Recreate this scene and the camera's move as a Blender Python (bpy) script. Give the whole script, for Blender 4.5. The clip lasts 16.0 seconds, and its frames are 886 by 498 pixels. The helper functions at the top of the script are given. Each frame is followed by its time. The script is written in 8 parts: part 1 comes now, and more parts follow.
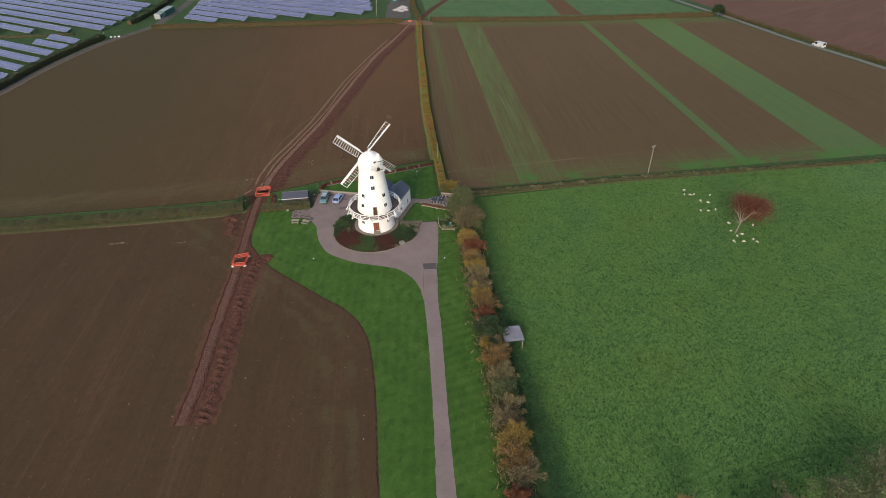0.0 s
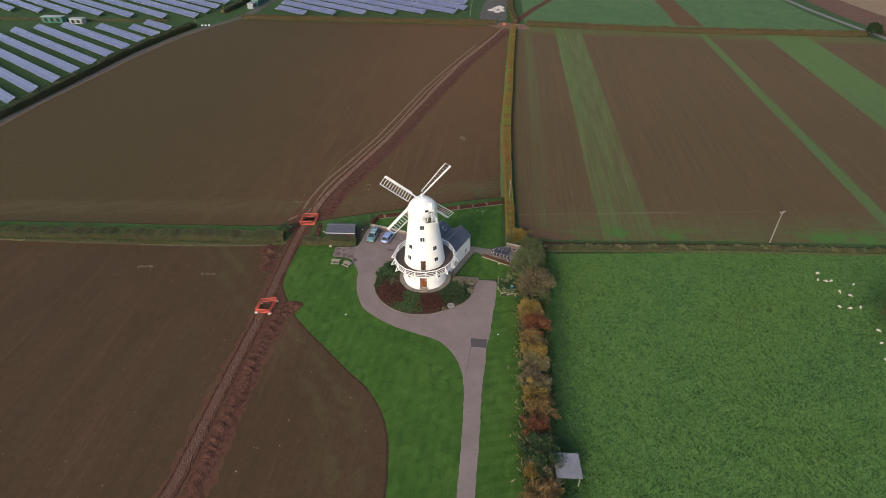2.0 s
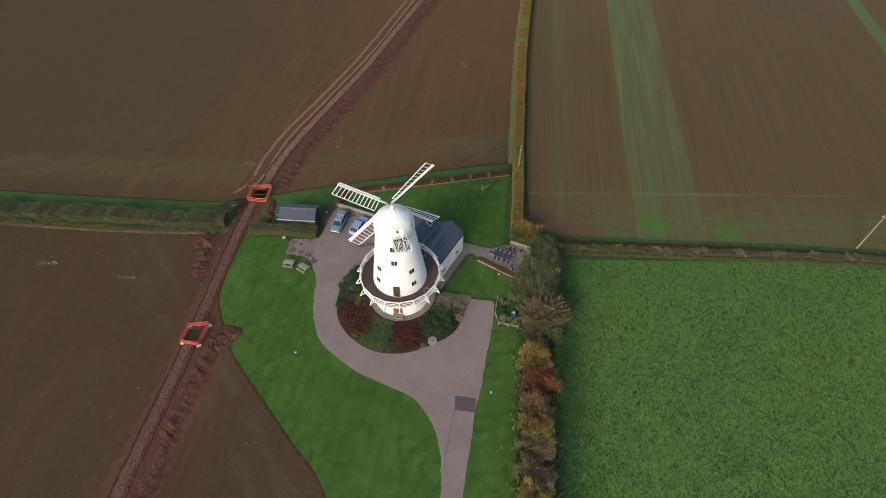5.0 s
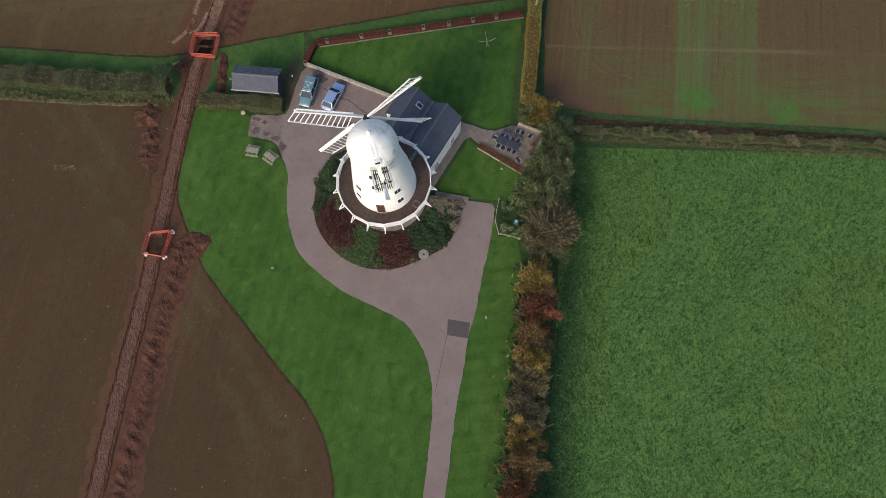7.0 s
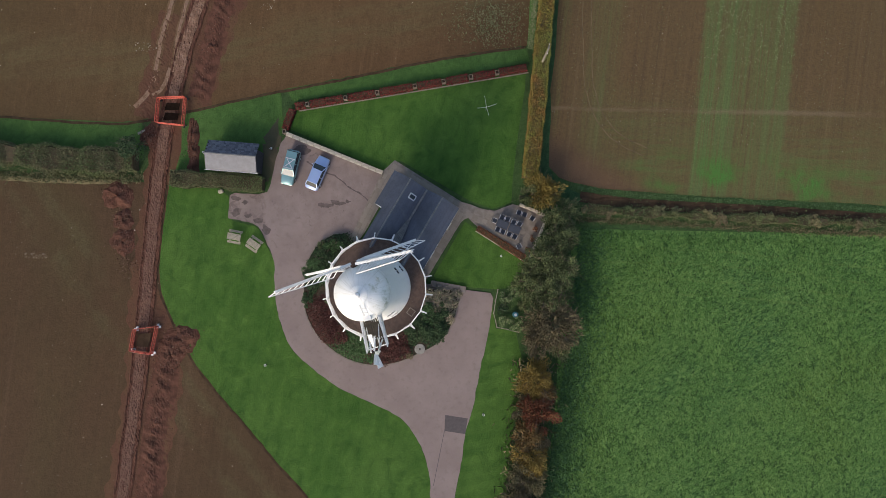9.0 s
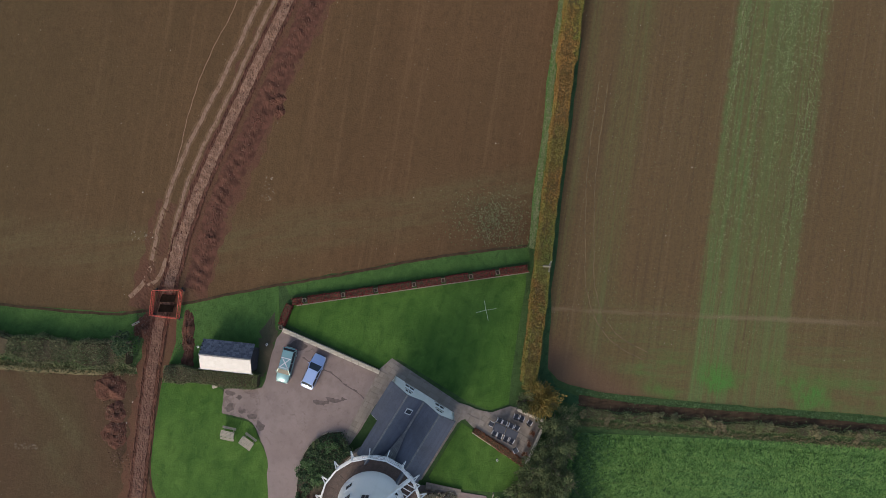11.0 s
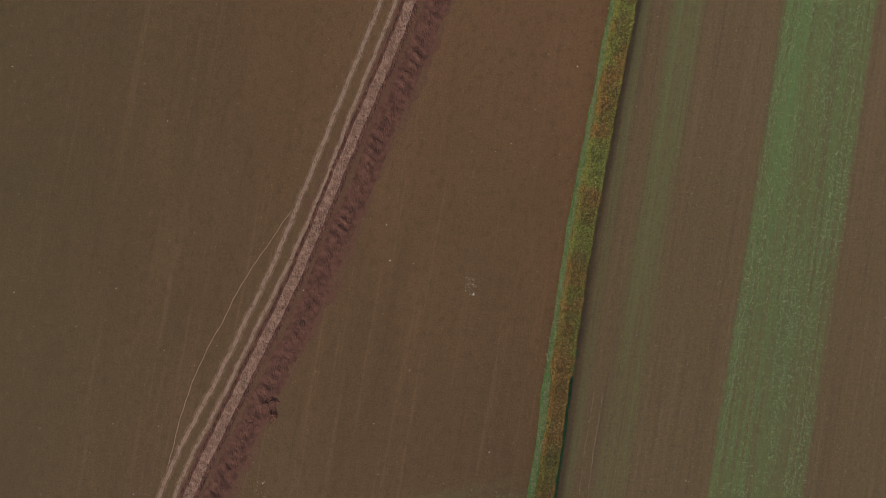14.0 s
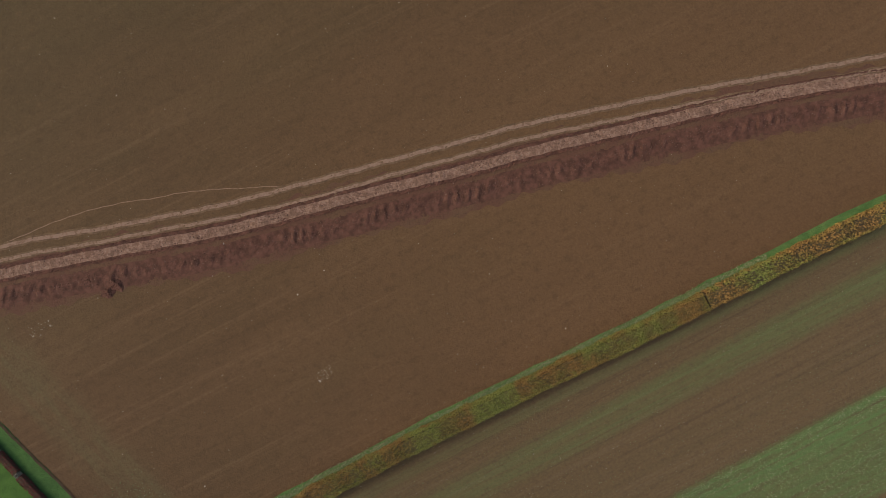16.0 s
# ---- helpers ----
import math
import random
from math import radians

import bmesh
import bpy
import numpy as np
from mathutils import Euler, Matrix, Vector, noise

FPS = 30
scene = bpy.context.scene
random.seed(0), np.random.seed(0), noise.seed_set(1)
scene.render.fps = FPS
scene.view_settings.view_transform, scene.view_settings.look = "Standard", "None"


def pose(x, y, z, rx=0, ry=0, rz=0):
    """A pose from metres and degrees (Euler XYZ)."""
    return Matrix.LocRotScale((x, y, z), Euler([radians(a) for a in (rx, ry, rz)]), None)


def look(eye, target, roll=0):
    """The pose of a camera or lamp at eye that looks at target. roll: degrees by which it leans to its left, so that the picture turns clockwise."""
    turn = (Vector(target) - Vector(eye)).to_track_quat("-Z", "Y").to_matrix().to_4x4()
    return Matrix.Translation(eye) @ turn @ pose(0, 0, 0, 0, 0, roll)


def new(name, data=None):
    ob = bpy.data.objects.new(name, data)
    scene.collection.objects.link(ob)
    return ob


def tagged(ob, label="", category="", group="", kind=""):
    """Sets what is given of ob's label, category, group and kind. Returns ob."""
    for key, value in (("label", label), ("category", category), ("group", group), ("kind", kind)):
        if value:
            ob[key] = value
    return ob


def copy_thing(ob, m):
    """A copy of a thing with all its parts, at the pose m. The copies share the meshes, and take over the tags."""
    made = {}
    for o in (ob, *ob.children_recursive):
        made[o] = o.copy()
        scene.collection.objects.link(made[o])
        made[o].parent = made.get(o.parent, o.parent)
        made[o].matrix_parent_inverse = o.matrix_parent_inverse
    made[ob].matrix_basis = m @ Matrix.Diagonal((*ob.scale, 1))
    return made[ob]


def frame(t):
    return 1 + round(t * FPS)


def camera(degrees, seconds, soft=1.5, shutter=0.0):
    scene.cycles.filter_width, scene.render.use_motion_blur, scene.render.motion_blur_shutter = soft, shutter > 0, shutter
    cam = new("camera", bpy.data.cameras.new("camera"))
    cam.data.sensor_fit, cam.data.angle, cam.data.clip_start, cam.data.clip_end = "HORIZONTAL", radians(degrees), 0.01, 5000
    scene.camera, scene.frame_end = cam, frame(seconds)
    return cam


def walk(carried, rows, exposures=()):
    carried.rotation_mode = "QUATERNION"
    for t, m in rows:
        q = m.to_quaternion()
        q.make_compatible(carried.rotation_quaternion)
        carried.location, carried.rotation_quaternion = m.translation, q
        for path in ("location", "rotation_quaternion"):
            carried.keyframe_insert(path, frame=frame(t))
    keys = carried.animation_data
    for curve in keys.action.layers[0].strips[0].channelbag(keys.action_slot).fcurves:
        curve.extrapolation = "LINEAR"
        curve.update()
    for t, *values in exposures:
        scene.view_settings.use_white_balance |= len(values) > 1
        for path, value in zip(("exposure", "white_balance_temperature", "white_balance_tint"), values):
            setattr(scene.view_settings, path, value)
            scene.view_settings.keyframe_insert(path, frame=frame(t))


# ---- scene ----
cam = camera(78.4, 16.0, soft=0.75)

PATH = [
    (0, (-0.196, -105.766, 69.969), (0.04, -104.169, 68.788), -1.2),
    (0.5, (1.579, -99.906, 69.883), (1.797, -98.307, 68.701), -1.4),
    (1, (3.287, -94.062, 69.776), (3.406, -92.452, 68.596), -1.3),
    (1.5, (4.97, -88.122, 69.625), (4.959, -86.523, 68.425), -1.2),
    (2, (6.453, -82.076, 69.443), (6.399, -80.477, 68.242), -1.1),
    (2.5, (7.682, -76.078, 69.243), (7.605, -74.479, 68.043), -1.3),
    (3, (8.656, -70.145, 69.082), (8.564, -68.548, 67.883), -1.2),
    (3.2, (8.895, -67.799, 69.049), (8.8, -66.202, 67.849), -1.2),
    (5.3, (9.514, -43.451, 68.547), (9.434, -42.281, 66.927), -1.1),
    (5.5, (9.524, -41.065, 68.537), (9.446, -39.971, 66.865), -1.2),
    (6, (9.458, -34.926, 68.539), (9.39, -34.035, 66.75), -1.4),
    (6.5, (9.333, -28.684, 68.583), (9.275, -28.009, 66.702), -1.8),
    (7, (9.106, -22.294, 68.643), (9.064, -21.848, 66.694), -2.2),
    (7.5, (8.726, -15.862, 68.652), (8.7, -15.653, 66.663), -3.8),
    (8, (8.384, -9.321, 68.609), (8.369, -9.259, 66.61), -10.4),
    (8.5, (8.199, -2.823, 68.586), (8.184, -2.77, 66.587), -12.8),
    (9, (8.058, 3.603, 68.542), (8.042, 3.648, 66.543), -16.9),
    (9.2, (7.959, 6.147, 68.551), (7.939, 6.194, 66.552), -18.9),
    (11.3, (6.5, 32.695, 68.085), (6.49, 32.734, 66.085), -10.4),
    (11.5, (6.398, 35.371, 67.972), (6.386, 35.408, 65.973), -13.6),
    (12, (5.941, 41.647, 68.015), (5.929, 41.685, 66.016), -12.4),
    (12.5, (5.654, 48.076, 68.157), (5.639, 48.113, 66.158), -18.4),
    (13, (5.196, 54.637, 68.394), (5.184, 54.667, 66.394), -17.9),
    (13.5, (4.586, 60.942, 68.698), (4.58, 60.978, 66.698), -4.4),
    (14, (4.325, 67.054, 68.848), (4.315, 67.105, 66.849), -6.0),
    (14.5, (4.193, 72.723, 69.064), (4.172, 72.787, 67.066), -11.3),
    (15, (4.105, 77.738, 69.296), (4.071, 77.799, 67.297), -11.6),
    (15.5, (3.918, 82.014, 69.395), (3.878, 82.054, 67.396), -10.2),
    (16, (3.619, 85.762, 69.332), (3.579, 85.758, 67.332), -37.4),
]
walk(cam, [(t, look(eye, target, roll)) for t, eye, target, roll in PATH], [(0.0, -0.14, 6600, 10), (5.5, -0.14, 6580, 10), (9.0, -0.04, 6520, 10), (12.5, 0.03, 6520, 10), (14.5, -0.02, 6720, 10), (16.0, -0.02, 6800, 10)])

# ---- daylight ----
SUN_AZ, SUN_EL = 205.0, 27.0   # compass bearing of the sun from +y clockwise, and its height
world = bpy.data.worlds.new("sky")
scene.world = world
world.use_nodes = True
wn = world.node_tree.nodes
sky = wn.new("ShaderNodeTexSky")
sky.sky_type, sky.sun_disc = "NISHITA", False
sky.sun_elevation, sky.sun_rotation = radians(SUN_EL), radians(SUN_AZ)
sky.dust_density, sky.ozone_density, sky.air_density = 3.0, 1.0, 1.0
world.node_tree.links.new(sky.outputs[0], wn["Background"].inputs[0])
wn["Background"].inputs[1].default_value = 0.222
sun = new("sun", bpy.data.lights.new("sun", "SUN"))
sun.data.energy, sun.data.angle, sun.data.color = 1.8, radians(16), (1.0, 0.93, 0.84)
sun_dir = Vector((math.sin(radians(SUN_AZ)) * math.cos(radians(SUN_EL)), math.cos(radians(SUN_AZ)) * math.cos(radians(SUN_EL)), math.sin(radians(SUN_EL))))
sun.matrix_world = look(sun_dir * 300, (0, 0, 0))


# ---- materials ----
class Mat:
    """A node material with short names for the nodes used here."""

    def __init__(self, name):
        self.m = bpy.data.materials.new(name)
        self.m.use_nodes = True
        self.t = self.m.node_tree
        self.p = self.t.nodes["Principled BSDF"]
        self.co = self.t.nodes.new("ShaderNodeTexCoord").outputs["Object"]

    def put(self, socket, value):
        if isinstance(value, bpy.types.NodeSocket):
            self.t.links.new(value, socket)
        elif isinstance(value, (tuple, list)) and len(value) == 3 and socket.type == "RGBA":
            socket.default_value = (*value, 1)
        else:
            socket.default_value = value

    def scaled(self, sx, sy, sz=1.0, rz=0.0, vec=None):
        """Coordinates turned by rz degrees, then scaled along the turned axes."""
        vec = vec or self.co
        for turn, size in ((rz, (1, 1, 1)), (0, (sx, sy, sz))):
            n = self.t.nodes.new("ShaderNodeMapping")
            self.put(n.inputs["Vector"], vec)
            n.inputs["Scale"].default_value = size
            n.inputs["Rotation"].default_value = (0, 0, radians(turn))
            vec = n.outputs[0]
        return vec

    def noise(self, scale, detail=4.0, rough=0.55, vec=None, distort=0.0):
        n = self.t.nodes.new("ShaderNodeTexNoise")
        self.put(n.inputs["Vector"], vec or self.co)
        n.inputs["Scale"].default_value, n.inputs["Detail"].default_value = scale, detail
        n.inputs["Roughness"].default_value, n.inputs["Distortion"].default_value = rough, distort
        return n.outputs["Fac"]

    def voronoi(self, scale, vec=None, feature="F1"):
        n = self.t.nodes.new("ShaderNodeTexVoronoi")
        n.feature = feature
        self.put(n.inputs["Vector"], vec or self.co)
        n.inputs["Scale"].default_value = scale
        return n.outputs["Distance"]

    def island(self):
        return self.t.nodes.new("ShaderNodeNewGeometry").outputs["Random Per Island"]

    def each(self):
        return self.t.nodes.new("ShaderNodeObjectInfo").outputs["Random"]

    def axis(self, k, vec=None):
        n = self.t.nodes.new("ShaderNodeSeparateXYZ")
        self.put(n.inputs[0], vec or self.co)
        return n.outputs[k]

    def math(self, op, a, b=0.0, c=0.0):
        n = self.t.nodes.new("ShaderNodeMath")
        n.operation = op
        for s, v in zip(n.inputs, (a, b, c)):
            self.put(s, v)
        return n.outputs[0]

    def span(self, v, lo, hi, a=0.0, b=1.0):
        n = self.t.nodes.new("ShaderNodeMapRange")
        n.interpolation_type = "SMOOTHSTEP"
        for k, x in zip(("Value", "From Min", "From Max", "To Min", "To Max"), (v, lo, hi, a, b)):
            self.put(n.inputs[k], x)
        return n.outputs[0]

    def band(self, v, lo, hi, soft):
        return self.math("MULTIPLY", self.span(v, lo - soft, lo + soft), self.span(v, hi - soft, hi + soft, 1.0, 0.0))

    def ramp(self, fac, *stops):
        n = self.t.nodes.new("ShaderNodeValToRGB")
        self.put(n.inputs[0], fac)
        e = n.color_ramp.elements
        while len(e) < len(stops):
            e.new(0.5)
        for s, (at, col) in zip(e, stops):
            s.position, s.color = at, (*col, 1)
        return n.outputs[0]

    def mix(self, fac, a, b, how="MIX"):
        n = self.t.nodes.new("ShaderNodeMix")
        n.data_type, n.blend_type = "RGBA", how
        self.put(n.inputs[0], fac)
        self.put(n.inputs[6], a)
        self.put(n.inputs[7], b)
        return n.outputs[2]

    def mixf(self, fac, a, b):
        return self.math("ADD", self.math("MULTIPLY", b, fac), self.math("MULTIPLY", a, self.math("SUBTRACT", 1.0, fac)))

    def bump(self, height, strength, distance):
        n = self.t.nodes.new("ShaderNodeBump")
        self.put(n.inputs["Height"], height)
        n.inputs["Strength"].default_value, n.inputs["Distance"].default_value = strength, distance
        self.t.links.new(n.outputs[0], self.p.inputs["Normal"])

    def done(self, color, rough=0.9, metal=0.0, spec=0.3):
        self.put(self.p.inputs["Base Color"], color)
        self.put(self.p.inputs["Roughness"], rough)
        self.put(self.p.inputs["Metallic"], metal)
        self.put(self.p.inputs["Specular IOR Level"], spec)
        return self.m


def soil_mat(name, a, b, green, rz=4.5, haze=0.35, edge=False, bend=False):
    """Drilled field soil: faint drill lines along the field, clods, a thin flush of seedlings in patches."""
    m = Mat(name)
    lines = m.math("MULTIPLY", m.math("ADD", m.noise(1.0, 3, 0.6, m.scaled(0.42, 0.012, 1, rz)), m.noise(1.0, 3, 0.7, m.scaled(1.7, 0.03, 1, rz))), 0.5)
    wide = m.noise(0.035, 3, 0.5)
    clods = m.noise(3.2, 6, 0.7)
    fine = m.noise(14.0, 3, 0.7)
    col = m.mix(wide, a, b)
    zone = m.noise(0.11, 4, 0.6, m.scaled(1.0, 0.3, 1, rz), 0.8)
    col = m.mix(m.span(zone, 0.36, 0.5, 0.3, 0.0), col, [c * 0.78 for c in b])
    col = m.mix(m.span(zone, 0.52, 0.68, 0.0, 0.35), col, [c * 1.22 for c in a])
    col = m.mix(m.span(lines, 0.52, 0.66, 0.0, 0.55), col, (a[0] * 1.3, a[1] * 1.36, a[2] * 1.5))
    col = m.mix(m.span(lines, 0.34, 0.46, 0.35, 0.0), col, [c * 0.75 for c in b])
    col = m.mix(m.math("MULTIPLY", m.span(m.noise(0.06, 4, 0.6, m.scaled(1, 0.35, 1, rz)), 0.45, 0.7), haze), col, green)
    if bend:
        # headland ploughed round along the lawn: olive sweeps that follow its curve, redder soil at the rim
        side = m.math("SUBTRACT", m.math("MULTIPLY", m.math("ADD", m.axis(0), 26.5), -0.763), m.math("MULTIPLY", m.math("ADD", m.axis(1), 4.7), 0.647))
        rim = m.math("SMOOTH_MIN", side, m.math("SUBTRACT", -3.4, m.axis(0)), 9.0)
        rim = m.math("ADD", rim, m.math("MULTIPLY", m.noise(0.22, 4, 0.6), 2.2))
        sweep = m.math("MULTIPLY", m.span(m.math("SINE", m.math("MULTIPLY", rim, 1.7)), -0.6, 0.9, 0.15, 0.6), m.span(m.noise(0.16, 4, 0.6), 0.36, 0.6))
        col = m.mix(m.math("MULTIPLY", m.band(rim, 2.4, 11.0, 1.2), sweep), col, (0.098, 0.084, 0.040))
        col = m.mix(m.span(rim, 1.0, 2.6, 0.5, 0.0), col, (0.088, 0.052, 0.030))
    if edge:
        # darker and olive towards the west of the field, paler and redder towards its north
        west = m.math("ADD", m.axis(0), m.math("MULTIPLY", m.noise(0.03, 3, 0.6), 40.0))
        col = m.mix(m.span(west, -70.0, 12.0, 0.95, 0.0), col, m.mix(m.noise(0.5, 4, 0.65), (0.062, 0.051, 0.023), (0.083, 0.066, 0.029)))
        north = m.math("ADD", m.axis(1), m.math("MULTIPLY", m.noise(0.05, 3, 0.6), 30.0))
        col = m.mix(m.math("MULTIPLY", m.span(north, 60.0, 120.0, 0.0, 0.6), m.span(m.axis(0), -45.0, 8.0)), col, (0.148, 0.078, 0.035))
        # turned headland along the garden side: paler, with a flush of weeds
        near = m.math("SUBTRACT", m.axis(1), m.math("MAXIMUM", 20.0, m.math("ADD", 26.9, m.math("MULTIPLY", m.axis(0), 0.245))))
        near = m.math("ADD", near, m.math("MULTIPLY", m.noise(0.25, 3), 5.0))
        col = m.mix(m.math("MULTIPLY", m.band(near, 7.0, 12.5, 2.0), m.span(m.noise(0.8, 4, 0.6, m.scaled(0.12, 1.0, 1, -14)), 0.35, 0.65, 0.2, 0.75)), col, (0.118, 0.094, 0.044))
    mid = m.noise(0.9, 5, 0.7, m.scaled(1.3, 0.8, 1, rz))
    col = m.mix(m.span(mid, 0.35, 0.5, 0.3, 0.0), col, [c * 0.62 for c in b])
    col = m.mix(m.span(mid, 0.55, 0.72, 0.0, 0.3), col, [c * 1.3 for c in a])
    col = m.mix(m.span(clods, 0.3, 0.75, 0.45, 0.0), col, [c * 0.5 for c in a])
    col = m.mix(m.span(fine, 0.60, 0.76, 0.0, 0.45), col, [min(1, c * 2.0) for c in a])
    m.bump(m.math("ADD", m.math("MULTIPLY", clods, 1.0), m.math("MULTIPLY", fine, 0.35)), 0.55, 0.12)
    return m.done(col, 0.95, spec=0.15)


def grass_mat(name, dark, mid, light, mow=0.0, rz=0.0, tuft=1.0):
    m = Mat(name)
    wide = m.noise(0.09, 4, 0.55)
    clump = m.noise(1.1 * tuft, 5, 0.65, m.scaled(1.0, 0.75, 1, 25), 0.6)
    blade = m.noise(9.0, 4, 0.75)
    col = m.mix(m.span(wide, 0.3, 0.7), mid, [0.5 * (p + q) for p, q in zip(mid, light)])
    col = m.mix(m.span(clump, 0.28, 0.55, 0.85, 0.0), col, dark)
    col = m.mix(m.span(clump, 0.53, 0.75, 0.0, 0.9), col, light)
    patch = m.noise(0.33 * tuft, 4, 0.6, m.scaled(1.0, 0.6, 1, -35), 0.8)
    col = m.mix(m.span(patch, 0.38, 0.55, 0.38, 0.0), col, dark)
    col = m.mix(m.span(patch, 0.55, 0.72, 0.0, 0.3), col, light)
    col = m.mix(m.span(blade, 0.3, 0.7, 0.5, 0.0), col, dark)
    if mow:
        w = m.math("SINE", m.math("MULTIPLY", m.axis(0, m.scaled(1, 1, 1, rz)), 3.6))
        col = m.mix(m.span(w, -0.5, 0.5, 0.0, mow), col, light)
    m.bump(m.math("ADD", m.math("MULTIPLY", clump, 1.0), m.math("MULTIPLY", blade, 0.5)), 0.7, 0.2)
    return m.done(col, 0.9, spec=0.15)


def meadow_mat(dark, mid, light):
    """Grazed sward: short curling tufts with the shade between them painted as dark gaps, patches of bluer and yellower
    grass, a few old wheelings.
    """
    m = Mat("pasture_grass")
    zone, zone2 = m.noise(0.05, 4, 0.6), m.noise(0.16, 4, 0.6, None, 0.6)
    col = m.mix(m.span(zone2, 0.35, 0.65), mid, [0.62 * p + 0.38 * q for p, q in zip(mid, light)])
    col = m.mix(m.span(zone, 0.36, 0.5, 0.5, 0.0), col, (0.046, 0.118, 0.046))
    col = m.mix(m.span(zone, 0.5, 0.66, 0.0, 0.5), col, (0.102, 0.158, 0.028))
    lie = m.span(m.noise(0.1, 3, 0.5), 0.43, 0.57)
    tuft = m.mixf(lie, m.noise(2.2, 5, 0.66, m.scaled(1.0, 0.42, 1, 62), 1.3), m.noise(2.2, 5, 0.66, m.scaled(1.0, 0.42, 1, -20), 1.3))
    curl = m.noise(4.2, 4, 0.68, m.scaled(1.0, 0.45, 1, 28), 1.2)
    speck = m.noise(13.0, 3, 0.7)
    col = m.mix(m.span(tuft, 0.49, 0.60, 0.0, 0.9), col, light)
    col = m.mix(m.span(tuft, 0.38, 0.48, 0.85, 0.0), col, dark)
    col = m.mix(m.span(curl, 0.53, 0.64, 0.0, 0.8), col, [1.25 * c for c in light])
    col = m.mix(m.span(curl, 0.37, 0.46, 0.95, 0.0), col, [0.7 * c for c in dark])
    col = m.mix(m.span(speck, 0.3, 0.48, 0.25, 0.0), col, dark)
    col = m.mix(m.span(speck, 0.60, 0.75, 0.0, 0.25), col, (0.19, 0.27, 0.085))
    # old wheelings: two pairs near the ditch and a curving one further south
    x, y = m.axis(0), m.axis(1)
    sway = m.math("ADD", m.math("MULTIPLY", m.math("SINE", m.math("MULTIPLY", x, 0.11)), 0.5), m.math("MULTIPLY", m.noise(0.3, 3, 0.6), 1.2))
    across = m.math("ADD", m.math("ADD", y, m.math("MULTIPLY", x, 0.03)), sway)
    dx, dy = m.math("SUBTRACT", x, 57.7), m.math("ADD", y, 149.5)
    bend = m.math("ADD", m.math("SQRT", m.math("ADD", m.math("MULTIPLY", dx, dx), m.math("MULTIPLY", dy, dy))), m.math("MULTIPLY", m.noise(0.25, 3, 0.6), 0.8))
    old = m.span(m.noise(0.7, 3, 0.6), 0.4, 0.6, 0.1, 0.55)
    for at in (2.1, 3.9, 5.9, 7.7):
        col = m.mix(m.math("MULTIPLY", m.band(across, at, at + 0.22, 0.12), old), col, (0.125, 0.19, 0.05))
    for at in (80.1, 82.0):
        col = m.mix(m.math("MULTIPLY", m.band(bend, at, at + 0.3, 0.15), old), col, dark)
    m.bump(m.math("ADD", m.math("ADD", tuft, m.math("MULTIPLY", curl, 0.7)), m.math("MULTIPLY", speck, 0.3)), 0.8, 0.25)
    return m.done(col, 0.9, spec=0.15)


def leaf_mat(name, *cols, patch=None, patch2=None):
    """Foliage: each leaf takes its own tone; patch tints whole stretches."""
    m = Mat(name)
    n = len(cols)
    col = m.ramp(m.island(), *[(i / max(1, n - 1), c) for i, c in enumerate(cols)])
    if patch:
        col = m.mix(m.span(m.noise(0.28, 3, 0.6), 0.42, 0.6, 0.0, 0.85), col, m.mix(m.island(), [0.5 * c for c in patch], [1.2 * c for c in patch]))
    if patch2:
        col = m.mix(m.span(m.noise(0.19, 4, 0.65, m.scaled(1, 1, 1, 40)), 0.53, 0.62, 0.0, 0.8), col, m.mix(m.island(), [0.6 * c for c in patch2], [1.25 * c for c in patch2]))
    m.p.inputs["Transmission Weight"].default_value = 0.0
    return m.done(col, 0.7, spec=0.2)


def plain_mat(name, col, rough=0.6, metal=0.0, spec=0.4, vary=0.18, scale=2.5, bump=0.0):
    m = Mat(name)
    a, b = m.noise(scale, 5, 0.6), m.noise(scale * 9, 3, 0.6)
    c = m.mix(m.span(a, 0.3, 0.7), [x * (1 - vary) for x in col], [min(1, x * (1 + vary * 0.6)) for x in col])
    c = m.mix(m.span(b, 0.55, 0.8, 0.0, vary), c, [x * 0.6 for x in col])
    if bump:
        m.bump(b, bump, 0.02)
    return m.done(c, rough, metal, spec)


SOIL_W = soil_mat("drilled_soil", (0.124, 0.0705, 0.0335), (0.095, 0.056, 0.027), (0.082, 0.067, 0.028), haze=0.2, edge=True)
SOIL_SW = soil_mat("drilled_soil_south", (0.092, 0.0535, 0.0285), (0.071, 0.045, 0.0235), (0.074, 0.061, 0.026), haze=0.55, bend=True)
SOIL_FAR = soil_mat("red_ploughed_soil", (0.16, 0.085, 0.058), (0.13, 0.07, 0.05), (0.17, 0.11, 0.07), 62, 0.5)
TAN_FAR = soil_mat("stubble_field", (0.30, 0.21, 0.13), (0.24, 0.165, 0.10), (0.22, 0.2, 0.10), 62, 0.3)
RED_SOIL = plain_mat("dug_red_soil", (0.100, 0.046, 0.031), 0.95, spec=0.1, vary=0.35, scale=1.1, bump=0.4)
PIT_SHADE = plain_mat("pit_shade_soil", (0.016, 0.010, 0.007), 1.0, spec=0.02, vary=0.4, scale=2.0, bump=0.4)
# soil darkened to stand for shade in furrows, beside the scrub and in a pit
SHADED_SOIL = plain_mat("shaded_soil", (0.058, 0.037, 0.022), 0.95, spec=0.1, vary=0.35, scale=1.2, bump=0.5)
PALE_EDGE = plain_mat("dry_pale_field_edge", (0.20, 0.165, 0.085), 0.95, spec=0.1, vary=0.4, scale=1.0)
